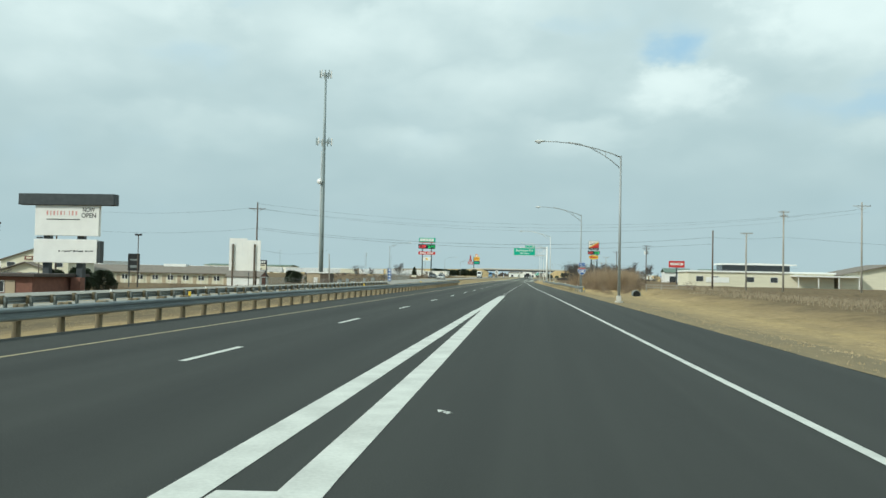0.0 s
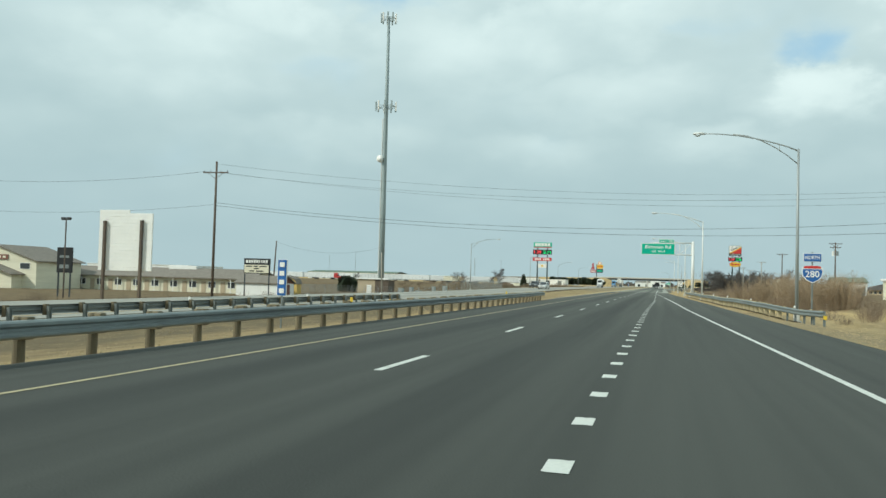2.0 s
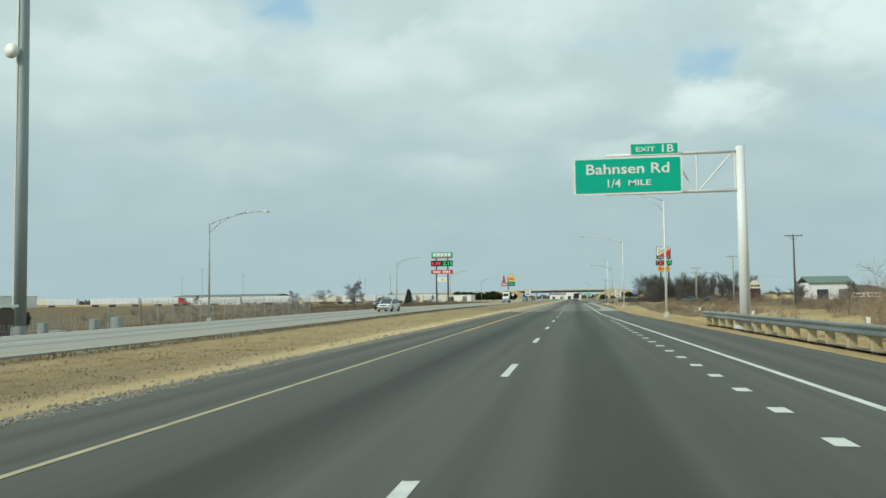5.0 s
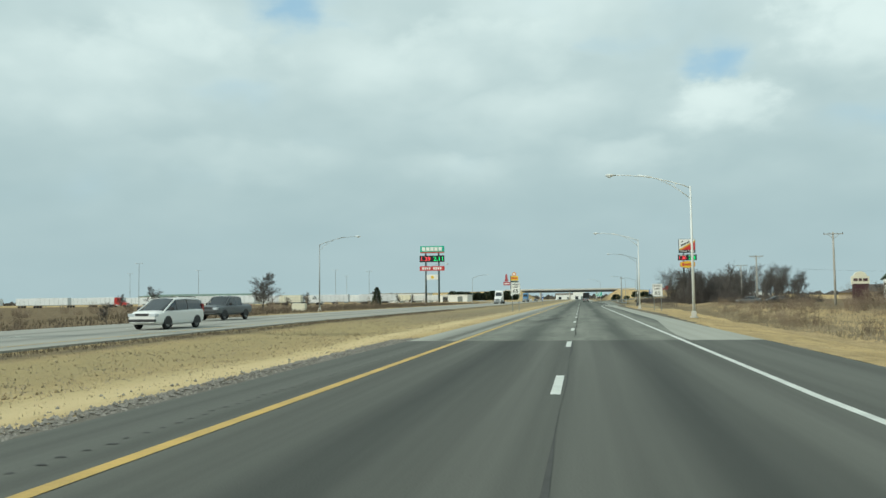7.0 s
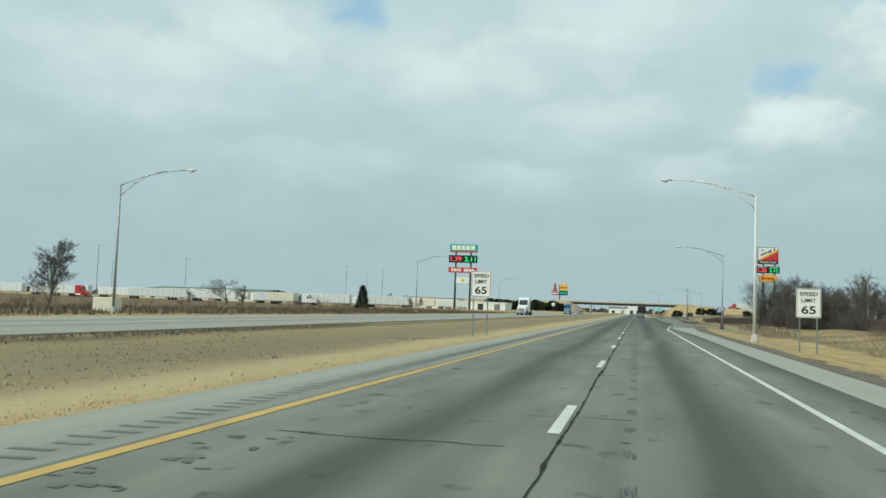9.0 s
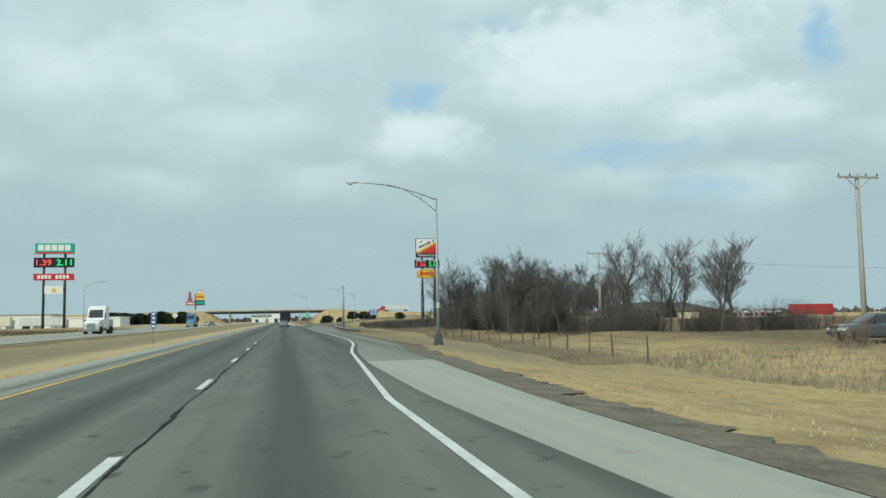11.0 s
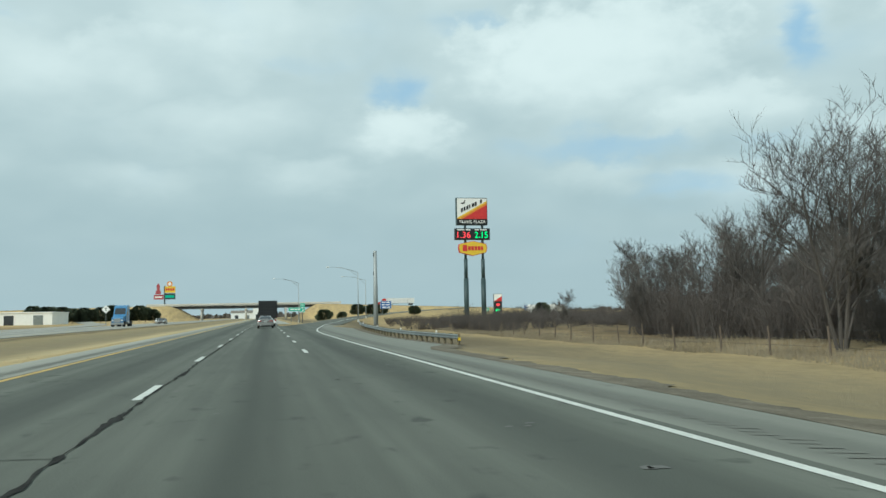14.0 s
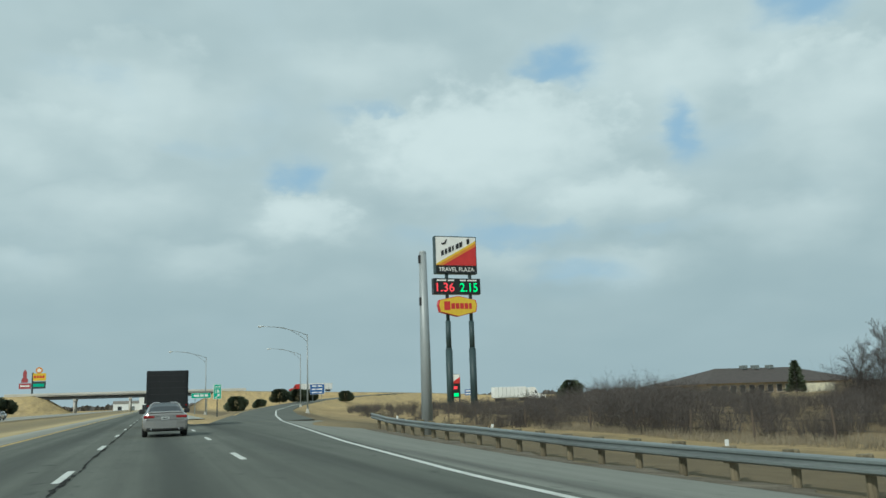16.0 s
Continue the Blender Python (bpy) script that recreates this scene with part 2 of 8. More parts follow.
def ground_mat():
    """Dry winter grass: straw by the road, browner field and brush further out, bare soil in patches."""
    mt = bpy.data.materials.new("dry_grass_ground")
    mt.use_nodes = True
    nd, lk = mt.node_tree.nodes, mt.node_tree.links
    p = nd["Principled BSDF"]
    p.inputs["Roughness"].default_value = 0.95
    p.inputs["Specular IOR Level"].default_value = 0.1
    geo = nd.new("ShaderNodeNewGeometry")
    sep = nd.new("ShaderNodeSeparateXYZ")
    lk.new(geo.outputs["Position"], sep.inputs[0])

    def nz(scale, detail, sy=1.0, rough=0.6):
        mp = nd.new("ShaderNodeMapping")
        mp.inputs["Scale"].default_value = (1, sy, 1)
        lk.new(geo.outputs["Position"], mp.inputs[0])
        n = nd.new("ShaderNodeTexNoise")
        n.inputs["Scale"].default_value, n.inputs["Detail"].default_value, n.inputs["Roughness"].default_value = scale, detail, rough
        lk.new(mp.outputs[0], n.inputs["Vector"])
        return n.outputs["Fac"]

    def rng(x, lo, hi):
        n = nd.new("ShaderNodeMapRange")
        lk.new(x, n.inputs[0])
        n.inputs[1].default_value, n.inputs[2].default_value = lo, hi
        return n.outputs[0]

    def m(op, u, v, clamp=False):
        n = nd.new("ShaderNodeMath")
        n.operation, n.use_clamp = op, clamp
        for s, x in zip(n.inputs, (u, v)):
            if isinstance(x, (int, float)):
                s.default_value = x
            else:
                lk.new(x, s)
        return n.outputs[0]

    def mixc(f, c1, c2):
        n = nd.new("ShaderNodeMix")
        n.data_type = 'RGBA'
        lk.new(f, n.inputs[0])
        for s, x in ((n.inputs[6], c1), (n.inputs[7], c2)):
            if isinstance(x, tuple):
                s.default_value = (*x, 1)
            else:
                lk.new(x, s)
        return n.outputs[2]

    fine, mid, broad, strip = nz(9, 8), nz(1.1, 7, 0.45), nz(0.09, 4), nz(0.35, 5, 0.06)
    col = mixc(rng(fine, 0.3, 0.7), (0.61, 0.452, 0.225), (0.47, 0.345, 0.165))
    col = mixc(m('MULTIPLY', rng(strip, 0.44, 0.66), 0.8), col, (0.385, 0.295, 0.165))
    col = mixc(m('MULTIPLY', rng(mid, 0.52, 0.70), 0.6), col, (0.25, 0.19, 0.118))
    tufts = nz(2.6, 7, 0.5, 0.65)
    col = mixc(m('MULTIPLY', rng(tufts, 0.50, 0.66), 0.55), col, (0.21, 0.163, 0.104))
    col = mixc(m('MULTIPLY', rng(tufts, 0.46, 0.32), 0.4), col, (0.60, 0.495, 0.32))
    patch, tone = nz(0.42, 6, 0.55, 0.6), nz(0.13, 4, 0.4)
    col = mixc(m('MULTIPLY', rng(tone, 0.42, 0.62), 0.35), col, (0.42, 0.32, 0.145))
    col = mixc(m('MULTIPLY', rng(patch, 0.52, 0.64), 0.42), col, (0.235, 0.178, 0.088))
    clumps = nz(5.0, 5, 0.7, 0.6)
    col = mixc(m('MULTIPLY', rng(clumps, 0.56, 0.68), 0.45), col, (0.20, 0.152, 0.078))
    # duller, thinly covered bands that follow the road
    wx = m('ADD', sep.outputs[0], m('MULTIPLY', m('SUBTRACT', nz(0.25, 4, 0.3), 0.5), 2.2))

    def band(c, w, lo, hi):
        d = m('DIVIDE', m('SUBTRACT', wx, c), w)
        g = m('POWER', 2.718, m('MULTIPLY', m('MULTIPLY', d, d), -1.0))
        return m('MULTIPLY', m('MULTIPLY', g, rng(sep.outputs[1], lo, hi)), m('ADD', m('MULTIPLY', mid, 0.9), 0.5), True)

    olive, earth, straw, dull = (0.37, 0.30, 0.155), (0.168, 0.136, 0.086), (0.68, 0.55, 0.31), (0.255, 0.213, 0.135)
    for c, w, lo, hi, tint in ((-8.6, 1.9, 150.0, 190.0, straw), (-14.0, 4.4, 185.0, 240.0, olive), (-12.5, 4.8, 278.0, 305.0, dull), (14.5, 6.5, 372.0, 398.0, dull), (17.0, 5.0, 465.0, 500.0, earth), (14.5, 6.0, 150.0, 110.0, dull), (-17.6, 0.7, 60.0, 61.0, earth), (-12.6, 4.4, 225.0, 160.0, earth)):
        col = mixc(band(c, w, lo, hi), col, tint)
    far_l = rng(m('ADD', m('MULTIPLY', sep.outputs[0], -1.0), m('MULTIPLY', m('SUBTRACT', broad, 0.5), 12.0)), 33.0, 40.0)
    far_r = rng(m('ADD', sep.outputs[0], m('MULTIPLY', m('SUBTRACT', broad, 0.5), 10.0)), 22.0, 30.0)
    field = mixc(rng(mid, 0.35, 0.65), (0.105, 0.082, 0.055), (0.20, 0.15, 0.09))
    near = rng(sep.outputs[1], 700.0, 560.0)
    col = mixc(m('MULTIPLY', m('MAXIMUM', far_l, far_r), m('MULTIPLY', near, 0.9)), col, field)
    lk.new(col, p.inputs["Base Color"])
    bp = nd.new("ShaderNodeBump")
    bp.inputs["Strength"].default_value, bp.inputs["Distance"].default_value = 0.8, 0.12
    lk.new(fine, bp.inputs["Height"])
    lk.new(bp.outputs[0], p.inputs["Normal"])
    return mt


M = dict(
    asphalt=road_mat("dark_asphalt", (0.030, 0.0335, 0.0303), (0.050, 0.0545, 0.0487), (0.024, 0.027, 0.0245), later=(25.0, 212.0, (0.108, 0.111, 0.095)), soak=0.6),
    edge_soil=mat("dark_gravelly_edge", (0.185, 0.168, 0.132), (0.08, 0.073, 0.059), 0.95, scale=1.6, fine=14, bump=0.9, wear=0.9),
    soil=mat("brown_gravelly_soil", (0.215, 0.185, 0.132), (0.095, 0.08, 0.055), 0.95, scale=1.1, fine=11, bump=0.9, wear=0.8),
    worn=road_mat("worn_grey_pavement", (0.142, 0.148, 0.124), (0.25, 0.257, 0.214), (0.048, 0.053, 0.045), patch=0.8, centres=(-1.5, 1.9, 5.0), width=0.52, soak=0.75, later=(325.0, 385.0, (0.123, 0.132, 0.110))),
    shoulder=road_mat("pale_concrete_shoulder", (0.27, 0.275, 0.235), (0.40, 0.402, 0.345), (0.21, 0.212, 0.184), centres=(-4.3,), patch=0.4),
    outer=road_mat("worn_outer_shoulder", (0.165, 0.172, 0.146), (0.27, 0.277, 0.236), (0.13, 0.134, 0.115), centres=(7.4,), patch=0.7),
    far_road=road_mat("far_grey_pavement", (0.27, 0.268, 0.235), (0.37, 0.365, 0.32), (0.20, 0.20, 0.178), centres=(-23.2, -27)),
    ground=ground_mat(),
    white_line=mat("white_road_paint", (0.69, 0.71, 0.655), (0.50, 0.515, 0.475), 0.7, scale=1.5, fine=22, bump=0.1),
    yellow_line=mat("yellow_road_paint", (0.62, 0.41, 0.11), (0.42, 0.29, 0.09), 0.7, scale=1.2, fine=20, bump=0.1),
    base_grey=mat("dark_grey_cast_base", (0.11, 0.115, 0.115), (0.075, 0.08, 0.08), 0.7, 0.2, scale=2, fine=14),
    rut=mat("damp_dark_earth", (0.075, 0.055, 0.038), (0.045, 0.034, 0.024), 0.95, scale=2, fine=12, bump=0.6),
    gantry=mat("white_painted_gantry_steel", (0.80, 0.81, 0.78), (0.70, 0.71, 0.68), 0.5, scale=1, fine=12, stretch=(1, 1, 0.2)),
    tower=mat("pale_grey_green_tower_steel", (0.33, 0.39, 0.39), (0.25, 0.305, 0.31), 0.55, 0.1, scale=0.6, fine=9, stretch=(1, 1, 0.1)),
    roof_green=mat("faded_green_roofing", (0.17, 0.235, 0.19), (0.13, 0.185, 0.15), 0.8, scale=0.6, fine=9),
    tar=mat("black_crack_sealant", (0.02, 0.02, 0.019), (0.045, 0.045, 0.042), 0.95, scale=2, fine=14, spec=0.05),
    scar=mat("dark_milled_notch", (0.045, 0.046, 0.043), (0.07, 0.07, 0.065), 0.95, scale=2),
    scuff=mat("faint_rubber_scuff", (0.098, 0.10, 0.094), (0.14, 0.141, 0.13), 0.85, scale=3, fine=20),
    smear=mat("rubber_smear", (0.07, 0.073, 0.064), (0.125, 0.128, 0.11), 0.85, scale=2, fine=14),
    groove=mat("rumble_groove", (0.13, 0.132, 0.114), (0.20, 0.202, 0.175), 0.95, scale=2),
    gravel=mat("shoulder_gravel", (0.50, 0.47, 0.41), (0.20, 0.186, 0.162), 0.9, scale=30, fine=90, vary=0.3),
    steel=mat("weathered_galvanised_steel", (0.30, 0.335, 0.325), (0.19, 0.215, 0.215), 0.5, 0.55, scale=1.5, fine=18, bump=0.05, stretch=(1, 0.15, 1)),
    pole=mat("galvanised_lamp_pole", (0.40, 0.43, 0.42), (0.30, 0.325, 0.325), 0.5, 0.3, scale=2, fine=25, stretch=(1, 1, 0.15)),
    pole_pale=mat("pale_aluminium_pole", (0.76, 0.78, 0.75), (0.62, 0.64, 0.61), 0.45, 0.1, scale=2, fine=25, stretch=(1, 1, 0.15)),
    wood=mat("weathered_wooden_post", (0.235, 0.20, 0.13), (0.13, 0.11, 0.07), 0.9, scale=2, fine=20, bump=0.3, vary=0.18, stretch=(3, 3, 0.5)),
    # paler copy of the post wood: the sun on the posts is in the colour
    sunlit_post=mat("wooden_post_sun_in_colour", (0.53, 0.445, 0.275), (0.37, 0.305, 0.18), 0.9, scale=2, fine=20, bump=0.3, vary=0.15, stretch=(3, 3, 0.5)),
    dark_wood=mat("dark_utility_pole_wood", (0.16, 0.125, 0.095), (0.095, 0.075, 0.06), 0.9, scale=1, fine=20, bump=0.3, stretch=(4, 4, 0.3)),
    pale_wood=mat("pale_weathered_pole", (0.42, 0.40, 0.35), (0.30, 0.28, 0.24), 0.9, scale=1, fine=20, stretch=(4, 4, 0.3)),
    dark_metal=mat("dark_painted_steel", (0.035, 0.045, 0.05), (0.06, 0.07, 0.075), 0.5, scale=2, fine=20),
    pylon=mat("dark_green_pylon_steel", (0.030, 0.055, 0.058), (0.045, 0.075, 0.078), 0.5, scale=0.6, fine=8),
    white=mat("white_painted_panel", (0.86, 0.86, 0.82), (0.78, 0.78, 0.745), 0.55, scale=0.8, fine=9),
    trailer=mat("white_trailer_skin", (0.78, 0.80, 0.79), (0.66, 0.68, 0.67), 0.45, scale=0.4, fine=6, vary=0.1),
    cream=mat("cream_siding", (0.78, 0.745, 0.58), (0.68, 0.645, 0.50), 0.8, scale=0.6, fine=10, stretch=(0.3, 0.3, 4)),
    tan=mat("tan_stucco", (0.50, 0.42, 0.29), (0.42, 0.34, 0.24), 0.85, scale=0.6, fine=10),
    brick=mat("red_brown_brick", (0.25, 0.12, 0.085), (0.18, 0.085, 0.065), 0.9, scale=2, fine=14),
    shingle=mat("grey_brown_shingle", (0.25, 0.225, 0.19), (0.18, 0.16, 0.135), 0.9, scale=1.5, fine=12),
    dark_roof=mat("dark_hipped_roof", (0.10, 0.085, 0.075), (0.07, 0.06, 0.055), 0.9, scale=1, fine=12),
    window=mat("dark_window_glass", (0.03, 0.035, 0.04), (0.05, 0.055, 0.06), 0.12, scale=0.5, spec=0.8),
    green=mat("green_sign_sheeting", (0.008, 0.46, 0.30), (0.012, 0.41, 0.27), 0.45, scale=0.8, fine=5),
    blue=mat("blue_sign_sheeting", (0.03, 0.14, 0.42), (0.025, 0.11, 0.34), 0.45, scale=1),
    red=mat("red_sign_face", (0.62, 0.045, 0.04), (0.52, 0.035, 0.035), 0.4, scale=1),
    pale_red=mat("faded_red_lettering", (0.72, 0.40, 0.36), (0.66, 0.33, 0.30), 0.5, scale=1),
    yellow=mat("yellow_sign_face", (0.80, 0.56, 0.05), (0.72, 0.48, 0.04), 0.4, scale=1),
    orange=mat("orange_sign_band", (0.75, 0.28, 0.04), (0.66, 0.23, 0.03), 0.4, scale=1),
    black=mat("black_sign_face", (0.012, 0.014, 0.015), (0.022, 0.024, 0.025), 0.4, scale=1),
    led_red=mat("red_price_digits", (0.9, 0.06, 0.08), (0.8, 0.05, 0.06), 0.4, emit=0.8),
    led_green=mat("green_price_digits", (0.03, 0.85, 0.22), (0.03, 0.75, 0.2), 0.4, emit=0.8),
    dull_red=mat("faded_dark_red_board", (0.42, 0.085, 0.095), (0.33, 0.065, 0.075), 0.5, scale=1),
    ink=mat("black_lettering", (0.02, 0.02, 0.022), (0.03, 0.03, 0.03), 0.5),
    maroon=mat("maroon_sign_base", (0.085, 0.035, 0.04), (0.06, 0.026, 0.032), 0.7),
    lamp_glass=mat("lamp_lens", (0.72, 0.76, 0.76), (0.62, 0.66, 0.66), 0.2, spec=0.7),
    concrete=mat("bridge_concrete", (0.62, 0.60, 0.54), (0.50, 0.485, 0.435), 0.85, scale=0.3, fine=4, bump=0.1, stretch=(0.4, 0.4, 1)),
    girder=mat("dark_bridge_girder", (0.07, 0.075, 0.075), (0.05, 0.055, 0.055), 0.6, scale=0.3),
    bark=mat("grey_brown_bark", (0.105, 0.095, 0.085), (0.065, 0.058, 0.052), 0.95, scale=1.5, fine=12, bump=0.4, stretch=(1, 1, 0.3)),
    twig=mat("bare_winter_twigs", (0.15, 0.138, 0.126), (0.095, 0.087, 0.08), 0.95, scale=0.6, fine=4, vary=0.25),
    thicket=mat("dark_leafless_thicket", (0.115, 0.101, 0.09), (0.074, 0.064, 0.058), 0.95, scale=0.5, fine=4),
    brush=mat("reddish_brown_brush", (0.285, 0.22, 0.155), (0.178, 0.135, 0.096), 0.95, scale=0.5, fine=4, vary=0.25),
    willow=mat("pale_tan_willow_stems", (0.42, 0.325, 0.215), (0.29, 0.22, 0.145), 0.95, scale=0.5, fine=4, vary=0.2),
    straw=mat("dry_straw_stems", (0.50, 0.40, 0.24), (0.42, 0.33, 0.19), 0.95, scale=0.3, fine=3, vary=0.2),
    dark_weed=mat("brown_dead_weeds", (0.19, 0.15, 0.10), (0.11, 0.086, 0.06), 0.95, scale=0.3, fine=3),
    faded_yellow=mat("faded_yellow_paint", (0.50, 0.43, 0.25), (0.33, 0.29, 0.18), 0.7, scale=1.2, fine=20),
    reed=mat("pale_dead_weeds", (0.42, 0.355, 0.245), (0.27, 0.22, 0.145), 0.95, scale=0.3, fine=3),
    dull_reed=mat("dull_grey_dead_weeds", (0.33, 0.285, 0.20), (0.19, 0.16, 0.108), 0.95, scale=0.25, fine=3),
    pine=mat("dark_green_needles", (0.05, 0.07, 0.042), (0.075, 0.095, 0.058), 0.9, scale=0.7, fine=5, vary=0.2),
    silver=mat("silver_beige_car_paint", (0.46, 0.44, 0.415), (0.41, 0.392, 0.37), 0.26, 0.7, scale=0.8, spec=0.6),
    white_paint=mat("white_car_paint", (0.80, 0.80, 0.77), (0.76, 0.76, 0.73), 0.25, 0.0, scale=0.8, spec=0.6),
    grey_paint=mat("dark_grey_car_paint", (0.13, 0.14, 0.145), (0.11, 0.12, 0.125), 0.28, 0.4, scale=0.8, spec=0.6),
    red_paint=mat("red_truck_paint", (0.50, 0.03, 0.025), (0.44, 0.025, 0.02), 0.3, 0.0, scale=0.8, spec=0.6),
    blue_paint=mat("blue_truck_paint", (0.06, 0.22, 0.42), (0.05, 0.18, 0.36), 0.3, 0.0, scale=0.8, spec=0.6),
    black_box=mat("black_truck_box", (0.012, 0.013, 0.014), (0.022, 0.023, 0.024), 0.5, scale=1, fine=6, stretch=(1, 1, 0.3)),
    rubber=mat("tyre_rubber", (0.018, 0.018, 0.018), (0.03, 0.03, 0.03), 0.85),
    rim=mat("alloy_rim", (0.42, 0.43, 0.43), (0.34, 0.35, 0.35), 0.35, 0.8),
    tail=mat("red_tail_light", (0.30, 0.012, 0.012), (0.24, 0.01, 0.01), 0.2, spec=0.7),
    head=mat("clear_headlight", (0.62, 0.66, 0.68), (0.52, 0.56, 0.58), 0.15, spec=0.8),
    plastic=mat("black_plastic_trim", (0.025, 0.025, 0.026), (0.04, 0.04, 0.04), 0.6),
    carglass=mat("tinted_car_glass", (0.022, 0.027, 0.03), (0.03, 0.035, 0.04), 0.08, spec=0.9),
    plate=mat("pale_plate_field", (0.62, 0.64, 0.62), (0.55, 0.57, 0.55), 0.5),
    wire=mat("overhead_cable", (0.03, 0.032, 0.034), (0.045, 0.045, 0.045), 0.7),
    yellow_paint=mat("yellow_ochre_shed_siding", (0.68, 0.50, 0.17), (0.58, 0.42, 0.14), 0.8, scale=1, fine=9, stretch=(5, 5, 0.4)),
)

# ---------------------------------------------------------------- mesh building


class MB:
    """Collects vertices and faces of one mesh."""

    def __init__(self):
        self.v, self.f = [], []

    def add(self, vs, fs):
        k = len(self.v)
        self.v += [tuple(p) for p in vs]
        self.f += [tuple(i + k for i in f) for f in fs]
        return self

    def quad(self, a, b, c, d):
        return self.add((a, b, c, d), ((0, 1, 2, 3),))

    def box(self, x0, y0, z0, x1, y1, z1, r=0.0):
        """A block; r chamfers all its edges."""
        if r <= 0:
            vs = [(x, y, z) for z in (z0, z1) for y in (y0, y1) for x in (x0, x1)]
            return self.add(vs, ((0, 2, 3, 1), (4, 5, 7, 6), (0, 1, 5, 4), (2, 6, 7, 3), (0, 4, 6, 2), (1, 3, 7, 5)))
        X, Y, Z = (x0, x1), (y0, y1), (z0, z1)
        vs, ix = [], {}
        for i in (0, 1):
            for j in (0, 1):
                for k in (0, 1):
                    sx, sy, sz = (r, -r)[i], (r, -r)[j], (r, -r)[k]
                    for a, p in enumerate(((X[i], Y[j] + sy, Z[k] + sz), (X[i] + sx, Y[j], Z[k] + sz), (X[i] + sx, Y[j] + sy, Z[k]))):
                        ix[i, j, k, a] = len(vs)
                        vs.append(p)
        fs = []
        for i in (0, 1):
            o = [(0, 0), (1, 0), (1, 1), (0, 1)]
            o = o if i else o[::-1]
            fs.append([ix[i, j, k, 0] for j, k in o])
            fs.append([ix[j, i, k, 1] for j, k in o[::-1]])
            fs.append([ix[j, k, i, 2] for j, k in o])
        for j in (0, 1):
            for k in (0, 1):
                for e in ([ix[0, j, k, 1], ix[1, j, k, 1], ix[1, j, k, 2], ix[0, j, k, 2]], [ix[j, 0, k, 0], ix[j, 1, k, 0], ix[j, 1, k, 2], ix[j, 0, k, 2]],
                          [ix[j, k, 0, 0], ix[j, k, 1, 0], ix[j, k, 1, 1], ix[j, k, 0, 1]]):
                    fs.append(e)
        for i in (0, 1):
            for j in (0, 1):
                for k in (0, 1):
                    fs.append([ix[i, j, k, a] for a in range(3)])
        return self.add(vs, fs)

    def tube(self, pts, radii, n=8, caps=True):
        """A round bar along points, with a radius for each."""
        pts = [Vector(p) for p in pts]
        if not isinstance(radii, (list, tuple)):
            radii = [radii] * len(pts)
        rings = []
        side = None
        for i, p in enumerate(pts):
            d = (pts[min(i + 1, len(pts) - 1)] - pts[max(i - 1, 0)]).normalized()
            if side is None:
                side = d.orthogonal().normalized()
            side = (side - d * side.dot(d)).normalized()
            up = d.cross(side)
            rings.append([p + (side * math.cos(2 * math.pi * k / n) + up * math.sin(2 * math.pi * k / n)) * radii[i] for k in range(n)])
        return self.loft(rings, caps)

    def loft(self, rings, caps=True, closed=True):
        n = len(rings[0])
        vs = [p for r in rings for p in r]
        fs = []
        for i in range(len(rings) - 1):
            for k in range(n if closed else n - 1):
                a, b = i * n + k, i * n + (k + 1) % n
                fs.append((a, b, b + n, a + n))
        if caps:
            fs.append(tuple(range(n))[::-1])
            fs.append(tuple(range((len(rings) - 1) * n, len(rings) * n)))
        return self.add(vs, fs)

    def cyl(self, p0, p1, r0, r1=None, n=12):
        return self.tube([p0, p1], [r0, r0 if r1 is None else r1], n)

    def prism(self, poly, y0, y1):
        """A flat shape given in x, z, with depth from y0 to y1."""
        return self.loft([[(x, y0, z) for x, z in poly], [(x, y1, z) for x, z in poly]])

    def prism_x(self, poly, x0, x1):
        """A flat shape given in y, z, with depth from x0 to x1."""
        return self.loft([[(x0, y, z) for y, z in poly], [(x1, y, z) for y, z in poly]])

    def mesh(self, name, material):
        me = bpy.data.meshes.new(name)
        me.from_pydata(self.v, [], self.f)
        me.validate()
        bm = bmesh.new()
        bm.from_mesh(me)
        bmesh.ops.recalc_face_normals(bm, faces=bm.faces)
        bm.to_mesh(me)
        bm.free()
        me.materials.append(material)
        return me

    def raw(self, name, material):
        me = bpy.data.meshes.new(name)
        me.from_pydata(self.v, [], self.f)
        me.materials.append(material)
        return me


def thing(name, label, category, at=(0, 0, 0), turn=0.0, group="", kind=""):
    ob = new(name)
    ob.empty_display_size = 0.2
    ob.matrix_world = pose(*at, 0, 0, turn)
    return tagged(ob, label, category, group, kind)


def part(name, mb, material, parent, label="", smooth=False, m=None):
    me = mb.mesh(name, material) if isinstance(mb, MB) else mb
    if smooth:
        me.polygons.foreach_set("use_smooth", [True] * len(me.polygons))
    ob = new(name, me)
    ob.parent = parent
    if m is not None:
        ob.matrix_basis = m
    if label:
        ob["label"] = label
    return ob


def single(name, mb, material, label, category, group="", kind="", smooth=False):
    me = mb.mesh(name, material) if isinstance(mb, MB) else mb
    if smooth:
        me.polygons.foreach_set("use_smooth", [True] * len(me.polygons))
    return tagged(new(name, me), label, category, group, kind)


def laid(name, me, label, category, group="", kind="", smooth=False):
    if smooth:
        me.polygons.foreach_set("use_smooth", [True] * len(me.polygons))
    return tagged(new(name, me), label, category, group, kind)


